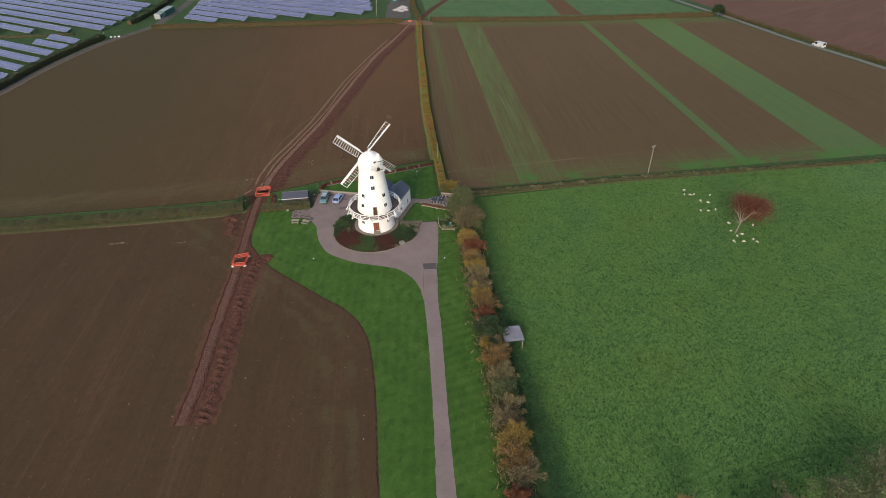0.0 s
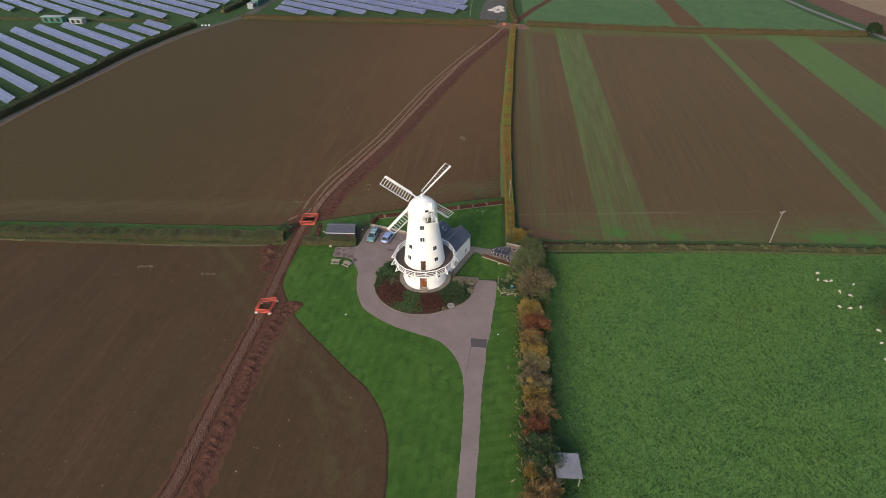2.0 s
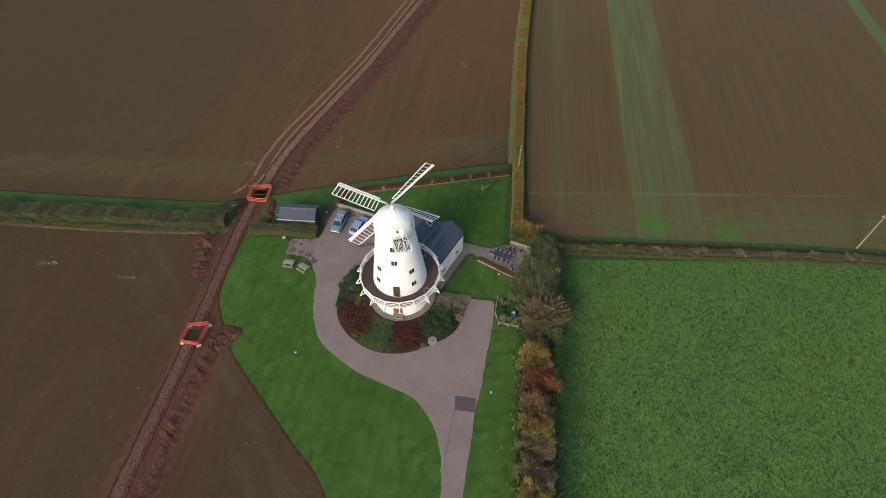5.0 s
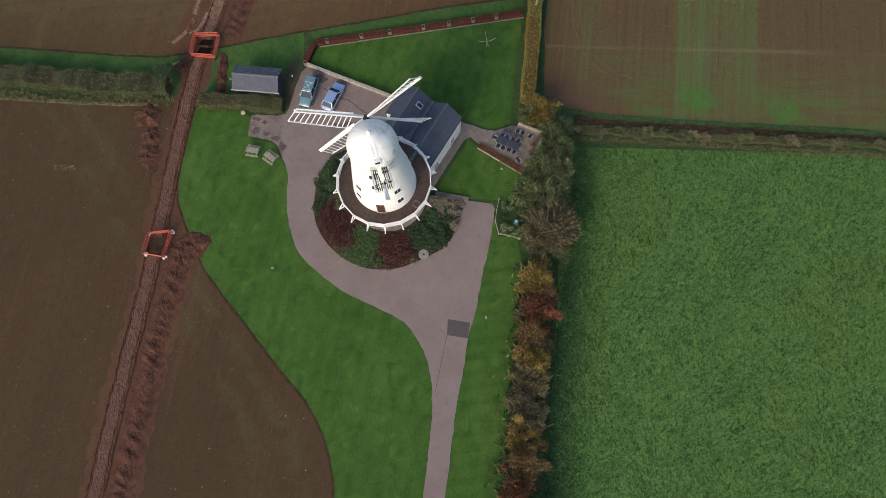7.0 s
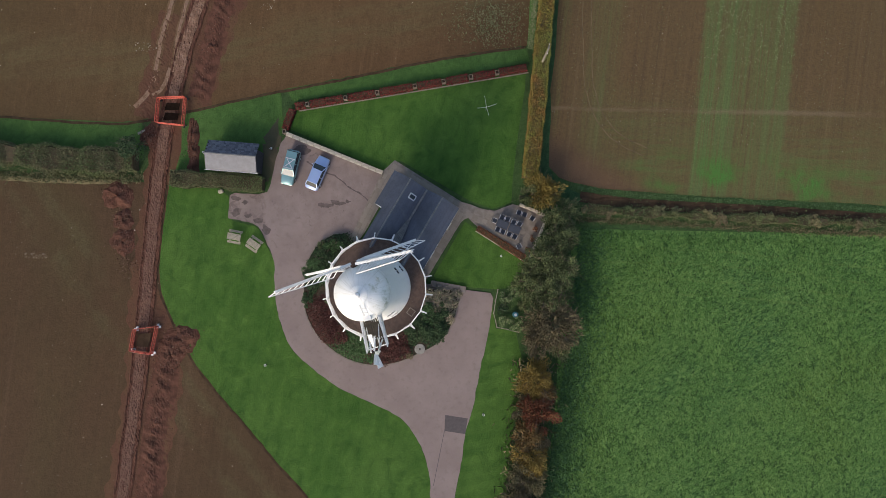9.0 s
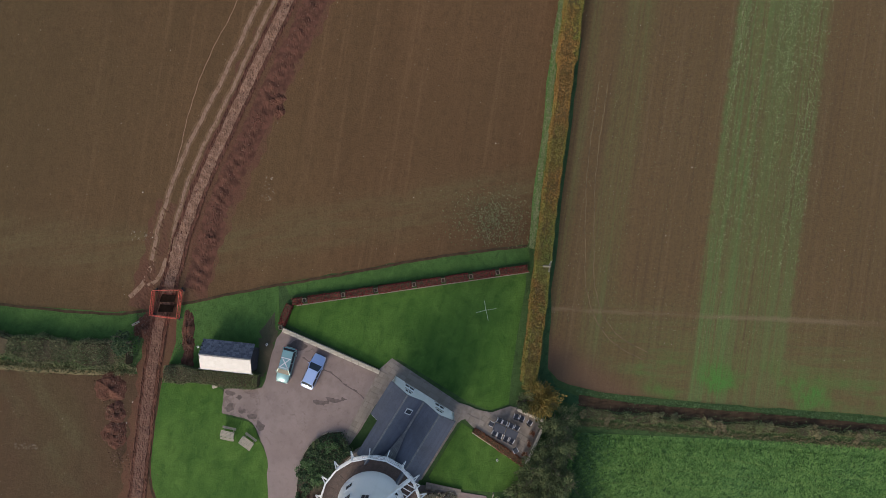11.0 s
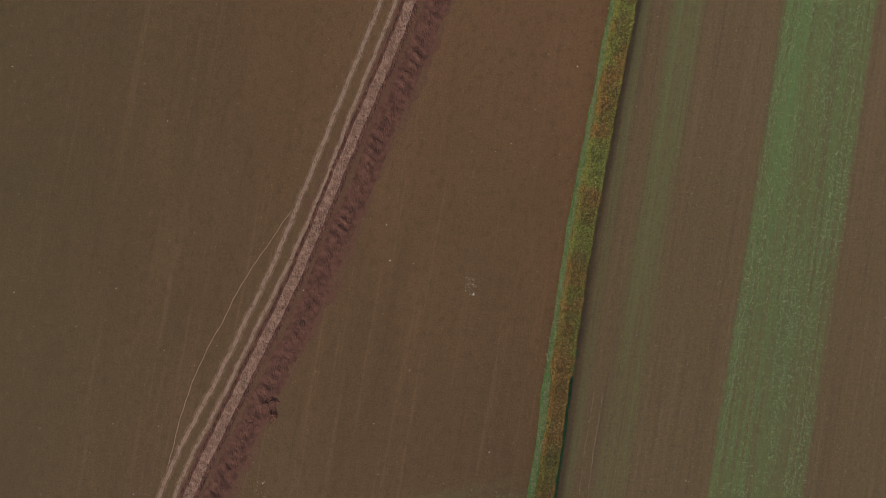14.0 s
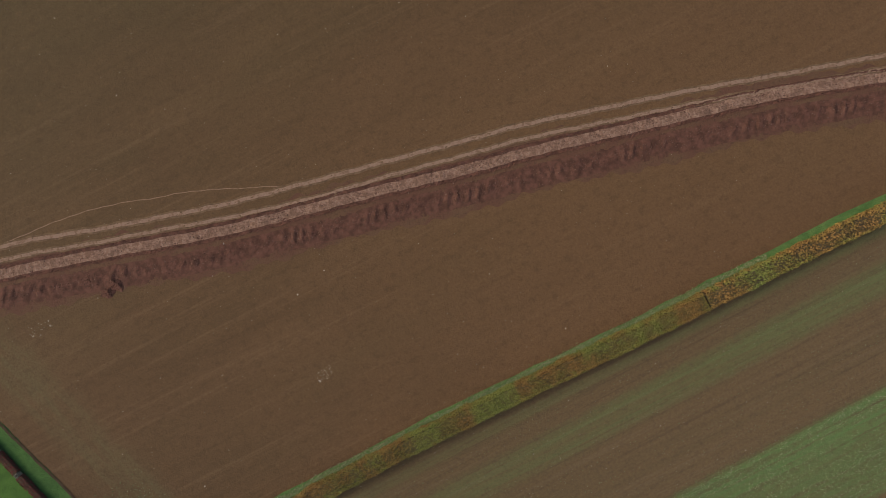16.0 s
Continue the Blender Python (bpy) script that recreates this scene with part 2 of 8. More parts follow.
GRASS_GROUND = grass_mat("rough_grass", (0.028, 0.052, 0.018), (0.045, 0.09, 0.027), (0.075, 0.12, 0.04))
MEADOW = meadow_mat((0.027, 0.070, 0.018), (0.070, 0.150, 0.034), (0.132, 0.232, 0.062))
LAWN = grass_mat("mown_lawn", (0.027, 0.072, 0.012), (0.051, 0.116, 0.018), (0.098, 0.172, 0.034), mow=0.09, rz=8, tuft=0.6)
LAWN_STRIPED = grass_mat("striped_mown_verge", (0.027, 0.072, 0.012), (0.047, 0.108, 0.017), (0.098, 0.172, 0.034), mow=0.15, rz=78, tuft=0.6)
VERGE = grass_mat("verge_grass", (0.032, 0.074, 0.018), (0.056, 0.118, 0.026), (0.085, 0.155, 0.04))
DARK_VERGE = grass_mat("deep_green_verge_grass", (0.02, 0.05, 0.02), (0.034, 0.078, 0.03), (0.055, 0.105, 0.04))
LIGHT_VERGE = grass_mat("pale_verge_grass", (0.045, 0.11, 0.03), (0.085, 0.175, 0.042), (0.15, 0.225, 0.075))
FAR_GREEN = grass_mat("young_crop", (0.06, 0.115, 0.045), (0.078, 0.148, 0.052), (0.115, 0.16, 0.07), tuft=0.25)


def striped_field_mat():
    """Soil with strips of cover crop sown in rows; the strips lean a little off the hedge line."""
    m = Mat("striped_crop_field")
    x, y = m.axis(0), m.axis(1)
    wob = m.math("MULTIPLY", m.math("SUBTRACT", m.noise(0.9, 4, 0.65), 0.5), 1.3)
    s = m.math("ADD", m.math("SUBTRACT", x, m.math("MULTIPLY", y, 0.078)), wob)
    broad = m.noise(1.0, 3, 0.6, m.scaled(0.55, 0.012, 1, 4.5))
    lines = m.noise(1.0, 4, 0.7, m.scaled(1.5, 0.025, 1, 4.5))
    rows = m.noise(1.0, 3, 0.7, m.scaled(4.0, 0.06, 1, 4.5))
    clods, fine, wide = m.noise(3.0, 6, 0.7), m.noise(13.0, 3, 0.7), m.noise(0.04, 3, 0.5)
    mottle = m.noise(1.3, 5, 0.7, m.scaled(1.3, 0.6, 1, 4.5))
    soil = m.mix(wide, (0.129, 0.083, 0.038), (0.108, 0.072, 0.031))
    soil = m.mix(m.span(y, 55.0, 110.0, 0.0, 0.5), soil, (0.150, 0.096, 0.046))
    soil = m.mix(m.span(broad, 0.38, 0.66, 0.0, 0.5), soil, (0.112, 0.078, 0.036))
    soil = m.mix(m.span(lines, 0.5, 0.7, 0.0, 0.5), soil, (0.155, 0.108, 0.058))
    soil = m.mix(m.span(lines, 0.34, 0.47, 0.4, 0.0), soil, (0.078, 0.05, 0.028))
    soil = m.mix(m.span(mottle, 0.34, 0.52, 0.3, 0.0), soil, (0.075, 0.047, 0.028))
    soil = m.mix(m.span(clods, 0.3, 0.75, 0.38, 0.0), soil, (0.05, 0.033, 0.022))
    soil = m.mix(m.span(fine, 0.62, 0.78, 0.0, 0.4), soil, (0.22, 0.17, 0.10))
    green = m.mix(m.span(lines, 0.38, 0.62), (0.108, 0.112, 0.042), (0.088, 0.132, 0.044))
    green = m.mix(m.span(rows, 0.5, 0.7, 0.0, 0.55), green, (0.125, 0.175, 0.055))
    green = m.mix(m.span(clods, 0.3, 0.6, 0.45, 0.0), green, (0.058, 0.072, 0.03))
    green = m.mix(m.span(fine, 0.56, 0.74, 0.0, 0.5), green, (0.2, 0.22, 0.11))
    green = m.mix(m.span(s, 80.0, 96.0), green, m.mix(clods, (0.068, 0.13, 0.043), (0.09, 0.155, 0.055)))
    green = m.mix(m.span(y, 50.0, 120.0, 0.0, 0.75), green, m.mix(clods, (0.07, 0.135, 0.04), (0.115, 0.195, 0.062)))
    patchy = m.math("MULTIPLY", m.span(m.math("ADD", m.math("MULTIPLY", lines, 0.6), m.math("MULTIPLY", mottle, 0.4)), 0.36, 0.56, 0.35, 1.0), m.span(rows, 0.3, 0.5, 0.7, 1.0))
    g = m.math("MULTIPLY", m.math("MULTIPLY", m.band(s, 22.6, 26.2, 0.9), m.span(broad, 0.35, 0.6, 0.5, 1.0)), 0.42)
    for lo, hi, k in ((36.6, 41.2, 0.85), (40.0, 48.2, 0.66), (98.8, 102.0, 0.95), (126.0, 143.6, 1.0), (18.4, 19.6, 0.25)):
        g = m.math("MAXIMUM", g, m.math("MULTIPLY", m.band(s, lo, hi, 0.45), k))
    edge = m.math("ADD", y, m.math("ADD", m.math("MULTIPLY", wob, 2.4), m.math("MULTIPLY", x, 0.035)))
    head = m.noise(0.8, 5, 0.65, m.scaled(0.14, 1.0, 1, -1.3))
    g = m.math("MULTIPLY", g, m.math("MAXIMUM", patchy, m.span(s, 80.0, 96.0, 0.0, 0.72)))
    away = m.span(x, 22.0, 30.0)
    g = m.math("MAXIMUM", g, m.math("MULTIPLY", m.math("MULTIPLY", m.span(edge, 19.0, 30.0, 0.6, 0.0), away), m.span(head, 0.34, 0.66, 0.2, 1.0)))
    far_end = m.math("ADD", m.math("ADD", y, m.math("MULTIPLY", x, 0.153)), m.math("MULTIPLY", wob, 2.0))
    g = m.math("MAXIMUM", g, m.math("MULTIPLY", m.span(far_end, 174.0, 183.0, 0.0, 0.5), m.span(head, 0.3, 0.6, 0.3, 1.0)))
    fresh = m.math("MULTIPLY", m.span(edge, 17.5, 22.5, 1.0, 0.0), m.math("MULTIPLY", away, m.span(m.noise(0.1, 3, 0.6), 0.44, 0.62)))
    green = m.mix(fresh, green, (0.05, 0.16, 0.03))
    g = m.math("MAXIMUM", g, m.math("MULTIPLY", fresh, m.span(mottle, 0.3, 0.55, 0.3, 0.85)))
    corner = m.math("ADD", m.math("MULTIPLY", m.math("SUBTRACT", x, 24.0), 0.55), m.math("ADD", m.math("SUBTRACT", y, 16.4), m.math("MULTIPLY", wob, 0.8)))
    g = m.math("MULTIPLY", g, m.span(corner, 0.5, 5.0))
    soil = m.mix(m.span(corner, -1.0, 4.0, 0.6, 0.0), soil, (0.125, 0.072, 0.047))
    # pale wheelings across the headland
    wheel = m.math("ADD", m.math("SUBTRACT", y, m.math("MULTIPLY", x, 0.022)), m.math("MULTIPLY", wob, 0.5))
    col = m.mix(g, soil, green)
    col = m.mix(m.math("MULTIPLY", m.band(wheel, 23.0, 23.5, 0.25), m.math("MULTIPLY", m.span(x, 66.0, 84.0, 1.0, 0.0), m.span(head, 0.36, 0.62, 0.05, 0.55))), col, (0.185, 0.135, 0.088))
    m.bump(m.math("ADD", clods, m.math("MULTIPLY", fine, 0.4)), 0.55, 0.12)
    return m.done(col, 0.95, spec=0.15)


STRIPED = striped_field_mat()


def tarmac_mat():
    m = Mat("pinkish_worn_tarmac")
    wide, mid, grit = m.noise(0.22, 4, 0.6), m.noise(1.6, 5, 0.65), m.noise(22, 3, 0.7)
    col = m.mix(m.span(wide, 0.3, 0.7), (0.205, 0.157, 0.143), (0.24, 0.188, 0.172))
    col = m.mix(m.span(mid, 0.5, 0.75, 0.0, 0.45), col, (0.14, 0.110, 0.10))
    col = m.mix(m.math("MULTIPLY", m.span(m.axis(1), 0.0, 9.0), m.span(m.noise(0.5, 5, 0.65), 0.4, 0.65, 0.0, 0.5)), col, (0.165, 0.125, 0.110))
    blot = m.noise(0.9, 5, 0.7, None, 1.5)
    col = m.mix(m.math("MULTIPLY", m.span(m.axis(1), 1.0, 8.0), m.span(blot, 0.57, 0.70, 0.0, 0.55)), col, (0.105, 0.082, 0.073))
    west = m.math("ADD", m.axis(0), m.math("MULTIPLY", m.noise(0.35, 3, 0.6), 3.0))
    col = m.mix(m.math("MULTIPLY", m.span(west, -15.5, -12.0, 1.0, 0.0), m.span(m.noise(0.7, 5, 0.7, None, 1.0), 0.46, 0.62, 0.0, 0.6)), col, (0.10, 0.072, 0.058))
    col = m.mix(m.span(grit, 0.5, 0.75, 0.0, 0.25), col, (0.30, 0.26, 0.25))
    m.bump(grit, 0.3, 0.01)
    return m.done(col, 0.9, spec=0.2)


TARMAC = tarmac_mat()
STAIN = plain_mat("damp_tarmac", (0.108, 0.083, 0.074), 0.85, vary=0.25, scale=3)
PATCH = plain_mat("dark_tarmac_patch", (0.085, 0.072, 0.072), 0.9, vary=0.12)
PAVING = plain_mat("weathered_paving_stone", (0.21, 0.175, 0.145), 0.85, vary=0.25, scale=1.4, bump=0.3)
TRACK = plain_mat("stony_track", (0.088, 0.079, 0.066), 0.95, vary=0.3, scale=0.5, bump=0.5)
ROAD = plain_mat("grey_country_road", (0.17, 0.16, 0.155), 0.85, vary=0.12, scale=0.4)


def rut_mat():
    """Compacted soil, dry and pale in the tread, broken by the field's own brown."""
    m = Mat("pale_compacted_wheel_rut")
    n, f = m.noise(1.6, 5, 0.7), m.noise(9, 4, 0.7)
    col = m.mix(m.span(n, 0.36, 0.54), (0.155, 0.094, 0.057), (0.225, 0.143, 0.098))
    col = m.mix(m.span(f, 0.5, 0.7, 0.0, 0.5), col, (0.275, 0.185, 0.135))
    m.bump(f, 0.3, 0.03)
    return m.done(col, 0.95, spec=0.1)


RUT = rut_mat()
RUT_EDGE = plain_mat("dusty_rut_shoulder", (0.135, 0.083, 0.046), 0.95, spec=0.1, vary=0.3, scale=1.4, bump=0.3)

def rubble_mat():
    m = Mat("pink_trench_backfill")
    a, b, c = m.noise(1.3, 5, 0.75), m.voronoi(3.0), m.noise(5.0, 5, 0.75)
    col = m.mix(m.span(a, 0.38, 0.6), (0.235, 0.140, 0.094), (0.150, 0.082, 0.053))
    col = m.mix(m.math("MULTIPLY", m.span(c, 0.5, 0.66, 0.0, 0.7), m.span(a, 0.4, 0.6, 1.0, 0.3)), col, (0.30, 0.198, 0.148))
    # drier and paler in the north, damp and red in the south
    col = m.mix(m.span(m.axis(1), 8.0, 34.0, 0.72, 0.0), col, (0.108, 0.054, 0.040))
    col = m.mix(m.span(b, 0.0, 0.3, 0.2, 0.0), col, (0.09, 0.045, 0.034))
    m.bump(m.math("ADD", b, c), 0.7, 0.1)
    return m.done(col, 0.95, spec=0.15)


RUBBLE = rubble_mat()


def mud_mat():
    """Trodden field soil stained red by the digging, in smears along the trench."""
    m = Mat("churned_red_brown_soil")
    a, b, c = m.noise(0.5, 5, 0.65, m.scaled(1.0, 0.3, 1, -14)), m.noise(2.6, 5, 0.7), m.noise(11.0, 3, 0.7)
    col = m.mix(m.span(a, 0.35, 0.62), (0.106, 0.060, 0.033), (0.102, 0.049, 0.031))
    col = m.mix(m.span(b, 0.35, 0.5, 0.45, 0.0), col, (0.062, 0.034, 0.022))
    col = m.mix(m.span(c, 0.6, 0.76, 0.0, 0.35), col, (0.19, 0.12, 0.085))
    m.bump(m.math("ADD", b, m.math("MULTIPLY", c, 0.4)), 0.6, 0.1)
    return m.done(col, 0.95, spec=0.1)


MUD = mud_mat()


def white_mat():
    """Lime render: rain streaks down the wall, faint grey bloom."""
    m = Mat("white_rendered_wall")
    streak = m.noise(1.0, 5, 0.6, m.scaled(2.2, 2.2, 0.12))
    bloom, grain = m.noise(0.5, 4, 0.6), m.noise(20, 3, 0.6)
    col = m.mix(m.span(streak, 0.5, 0.8, 0.0, 0.28), (0.80, 0.79, 0.77), (0.58, 0.57, 0.53))
    col = m.mix(m.span(bloom, 0.5, 0.75, 0.0, 0.22), col, (0.63, 0.63, 0.60))
    m.bump(grain, 0.25, 0.01)
    return m.done(col, 0.75, spec=0.3)


WHITE = white_mat()
WHITE_PAINT = plain_mat("white_painted_timber", (0.80, 0.79, 0.77), 0.45, vary=0.07, scale=1.5)


def cap_mat():
    m = Mat("white_cap_sheathing")
    ang = m.math("ARCTAN2", m.axis(1), m.axis(0))
    seam = m.math("ABSOLUTE", m.math("SINE", m.math("MULTIPLY", ang, 10.0)))
    polar = m.t.nodes.new("ShaderNodeCombineXYZ")
    m.put(polar.inputs[0], m.math("MULTIPLY", ang, 5.0))
    m.put(polar.inputs[1], m.math("MULTIPLY", m.axis(2), 0.35))
    streak, moss = m.noise(1.0, 5, 0.65, polar.outputs[0]), m.noise(0.9, 5, 0.65)
    col = m.mix(m.span(streak, 0.45, 0.72, 0.0, 0.45), (0.82, 0.815, 0.795), (0.54, 0.52, 0.46))
    col = m.mix(m.math("MULTIPLY", m.span(moss, 0.5, 0.7), m.span(m.axis(0), -0.4, 1.9, 0.0, 0.75)), col, (0.33, 0.35, 0.25))
    col = m.mix(m.span(seam, 0.0, 0.09, 0.5, 0.0), col, (0.42, 0.40, 0.36))
    return m.done(col, 0.5, spec=0.4)


CAP = cap_mat()


def slate_mat():
    """Slates: each course has its own tone, with runs of damp and lichen down the slope."""
    m = Mat("blue_grey_slate")
    run, blot, grain = m.noise(0.8, 5, 0.65, m.scaled(1.6, 0.5, 1, -28)), m.noise(0.35, 4, 0.6), m.noise(5.0, 4, 0.7)
    col = m.mix(m.island(), (0.060, 0.067, 0.092), (0.082, 0.090, 0.118))
    col = m.mix(m.span(blot, 0.45, 0.65, 0.0, 0.55), col, (0.050, 0.054, 0.066))
    col = m.mix(m.span(run, 0.55, 0.72, 0.0, 0.45), col, (0.115, 0.118, 0.125))
    col = m.mix(m.span(grain, 0.35, 0.5, 0.4, 0.0), col, (0.035, 0.038, 0.05))
    return m.done(col, m.span(blot, 0.3, 0.7, 0.38, 0.55), spec=0.45)
SLATE = slate_mat()
DECK = plain_mat("dark_wet_decking", (0.088, 0.055, 0.041), 0.55, vary=0.3, scale=2.0)
STAGE = plain_mat("mossy_dark_stage_boards", (0.075, 0.066, 0.040), 0.8, vary=0.35, scale=2.5)
DARK_WOOD = plain_mat("dark_brown_timber", (0.07, 0.035, 0.02), 0.6, vary=0.25)
DOOR_RED = plain_mat("varnished_red_brown_door", (0.20, 0.07, 0.03), 0.45, vary=0.2)
PALE_WOOD = plain_mat("weathered_pale_timber", (0.31, 0.27, 0.21), 0.8, vary=0.25, scale=4)
STONE = plain_mat("pale_stone_coping", (0.42, 0.37, 0.29), 0.85, vary=0.3, scale=1.5, bump=0.4)
GREY_STONE = plain_mat("grey_millstone", (0.25, 0.235, 0.21), 0.85, vary=0.2, scale=3, bump=0.4)
DARK = plain_mat("dark_void", (0.012, 0.012, 0.013), 0.6, vary=0.1)
STEEL = plain_mat("galvanised_steel", (0.42, 0.43, 0.44), 0.4, 0.9, vary=0.15)
BLACK_PLASTIC = plain_mat("black_rubber", (0.02, 0.02, 0.02), 0.7, vary=0.1)
CHARCOAL = plain_mat("charcoal_furniture", (0.045, 0.05, 0.065), 0.6, vary=0.15)
PALE_METAL = plain_mat("pale_metal_frame", (0.55, 0.56, 0.58), 0.4, 0.4, vary=0.1)
ORANGE = plain_mat("orange_safety_plastic", (0.58, 0.115, 0.075), 0.6, vary=0.15)
BIN_GREEN = plain_mat("green_container_paint", (0.05, 0.17, 0.13), 0.5, vary=0.2)
CABIN_GREY = plain_mat("pale_grey_cabin_paint", (0.30, 0.32, 0.33), 0.5, vary=0.12)
WOOL = plain_mat("sheep_fleece", (0.58, 0.54, 0.45), 0.95, vary=0.2, scale=5)
BARK = plain_mat("grey_brown_bark", (0.15, 0.115, 0.085), 0.9, vary=0.35, scale=4, bump=0.5)
PALE_BARK = plain_mat("pale_dead_branch", (0.25, 0.20, 0.165), 0.9, vary=0.3, scale=4)
COCONUT = plain_mat("pale_terracotta", (0.45, 0.30, 0.2), 0.8, vary=0.2)


def glass_mat(name, col=(0.02, 0.025, 0.03)):
    m = Mat(name)
    return m.done(m.mix(m.noise(0.7, 2), col, [c * 2 for c in col]), 0.2, spec=0.3)


GLASS = glass_mat("dark_window_glass")


def car_paint(name, col):
    m = Mat(name)
    m.p.inputs["Coat Weight"].default_value, m.p.inputs["Coat Roughness"].default_value = 0.8, 0.08
    return m.done(m.mix(m.noise(3, 3), [c * 0.93 for c in col], col), 0.35, 0.35, 0.5)


def solar_mat():
    m = Mat("solar_module_glass")
    x, y = m.axis(0), m.axis(1)
    fx = m.math("ABSOLUTE", m.math("SUBTRACT", m.math("FRACT", m.math("DIVIDE", x, 1.0)), 0.5))
    fy = m.math("ABSOLUTE", m.math("SUBTRACT", m.math("FRACT", m.math("DIVIDE", y, 2.1)), 0.5))
    line = m.math("MAXIMUM", m.span(fx, 0.455, 0.49), m.span(fy, 0.475, 0.492))
    n = m.noise(0.25, 3)
    col = m.mix(n, (0.10, 0.112, 0.205), (0.13, 0.145, 0.25))
    col = m.mix(m.math("MULTIPLY", line, 0.75), col, (0.40, 0.42, 0.48))
    return m.done(col, 0.22, spec=0.6)


SOLAR = solar_mat()
HEDGE_NS = leaf_mat("autumn_hawthorn_leaves", (0.10, 0.068, 0.022), (0.19, 0.145, 0.034), (0.235, 0.20, 0.045), (0.15, 0.165, 0.038), (0.24, 0.125, 0.032), patch=(0.29, 0.155, 0.045), patch2=(0.20, 0.225, 0.05))
HEDGE_GREEN = leaf_mat("mixed_green_hedge_leaves", (0.055, 0.068, 0.03), (0.088, 0.10, 0.044), (0.135, 0.138, 0.066), (0.115, 0.10, 0.056), patch=(0.10, 0.13, 0.05))
HEDGE_FAR = leaf_mat("dull_olive_hedge_leaves", (0.07, 0.062, 0.024), (0.11, 0.095, 0.034), (0.085, 0.085, 0.03), patch=(0.12, 0.085, 0.034))
RED_HEDGE = leaf_mat("deep_red_hedge_leaves", (0.075, 0.013, 0.012), (0.14, 0.021, 0.019), (0.185, 0.036, 0.028), (0.06, 0.019, 0.015))
MAROON = leaf_mat("maroon_shrub_leaves", (0.045, 0.014, 0.012), (0.085, 0.028, 0.022), (0.11, 0.045, 0.035), (0.05, 0.028, 0.022))
DKGREEN = leaf_mat("dark_evergreen_leaves", (0.018, 0.034, 0.015), (0.034, 0.064, 0.025), (0.06, 0.095, 0.038))
MIDGREEN = leaf_mat("mid_green_leaves", (0.03, 0.062, 0.022), (0.055, 0.105, 0.035), (0.09, 0.15, 0.055))
HEATHER = leaf_mat("buff_flowering_leaves", (0.16, 0.12, 0.09), (0.30, 0.24, 0.18), (0.10, 0.12, 0.05), (0.36, 0.30, 0.22))
WILLOW = leaf_mat("grey_green_willow_leaves", (0.052, 0.074, 0.028), (0.094, 0.125, 0.046), (0.145, 0.165, 0.07), (0.072, 0.08, 0.034))
BROWN = leaf_mat("sparse_brown_leaves", (0.11, 0.09, 0.05), (0.17, 0.14, 0.078), (0.14, 0.108, 0.06), (0.125, 0.12, 0.058))
YELLOW = leaf_mat("golden_autumn_leaves", (0.24, 0.17, 0.042), (0.31, 0.215, 0.05), (0.19, 0.15, 0.046), (0.22, 0.135, 0.04))
RUST = leaf_mat("rust_red_autumn_leaves", (0.15, 0.05, 0.026), (0.21, 0.066, 0.033), (0.125, 0.06, 0.032), (0.18, 0.09, 0.036))
ORANGE_LEAF = leaf_mat("orange_brown_autumn_leaves", (0.21, 0.12, 0.04), (0.18, 0.11, 0.045), (0.15, 0.12, 0.05), (0.24, 0.145, 0.045))
SILVER = leaf_mat("silvery_seedhead_leaves", (0.16, 0.135, 0.065), (0.21, 0.18, 0.095), (0.14, 0.13, 0.06), (0.18, 0.135, 0.06))
BRIGHT = leaf_mat("bright_grass_blades", (0.05, 0.115, 0.022), (0.08, 0.165, 0.036), (0.105, 0.195, 0.052))
WEED = leaf_mat("pale_green_weed_leaves", (0.10, 0.105, 0.045), (0.16, 0.15, 0.075), (0.085, 0.095, 0.035), (0.21, 0.19, 0.11))
RANK_SHADED = leaf_mat("shaded_rank_pasture_grass", (0.032, 0.082, 0.03), (0.04, 0.098, 0.034), (0.048, 0.11, 0.036), (0.036, 0.09, 0.03))
DEADGRASS = leaf_mat("straw_coloured_rough_grass", (0.11, 0.095, 0.05), (0.18, 0.15, 0.085), (0.085, 0.085, 0.036), (0.06, 0.085, 0.028))
CROP = leaf_mat("pale_crop_tufts", (0.09, 0.135, 0.038), (0.155, 0.19, 0.075), (0.28, 0.29, 0.17), (0.10, 0.15, 0.04))
DEEP_RUST = leaf_mat("dark_rust_leaves", (0.10, 0.03, 0.018), (0.16, 0.045, 0.025), (0.085, 0.04, 0.025), (0.13, 0.06, 0.03))
CLOD = leaf_mat("red_soil_clods", (0.082, 0.043, 0.027), (0.10, 0.055, 0.036), (0.125, 0.075, 0.052), (0.07, 0.038, 0.025))
STONES = leaf_mat("pale_field_stones", (0.30, 0.25, 0.19), (0.58, 0.52, 0.44), (0.2, 0.15, 0.11))


# ---- builders ----
def part(name, bm, material, parent=None, label="", smooth=False):
    """Links a bmesh as one mesh object, under parent where there is one."""
    me = bpy.data.meshes.new(name)
    bm.normal_update()
    bm.to_mesh(me)
    bm.free()
    me.materials.append(material)
    if smooth:
        me.polygons.foreach_set("use_smooth", [True] * len(me.polygons))
    ob = new(name, me)
    ob.parent = parent
    if label:
        ob["label"] = label
    return ob


def thing(name, x, y, z, rz=0.0, label="", category="", group="", kind=""):
    ob = new(name)
    ob.empty_display_size = 0.3
    ob.matrix_basis = pose(x, y, z, 0, 0, rz)
    return tagged(ob, label, category, group, kind)


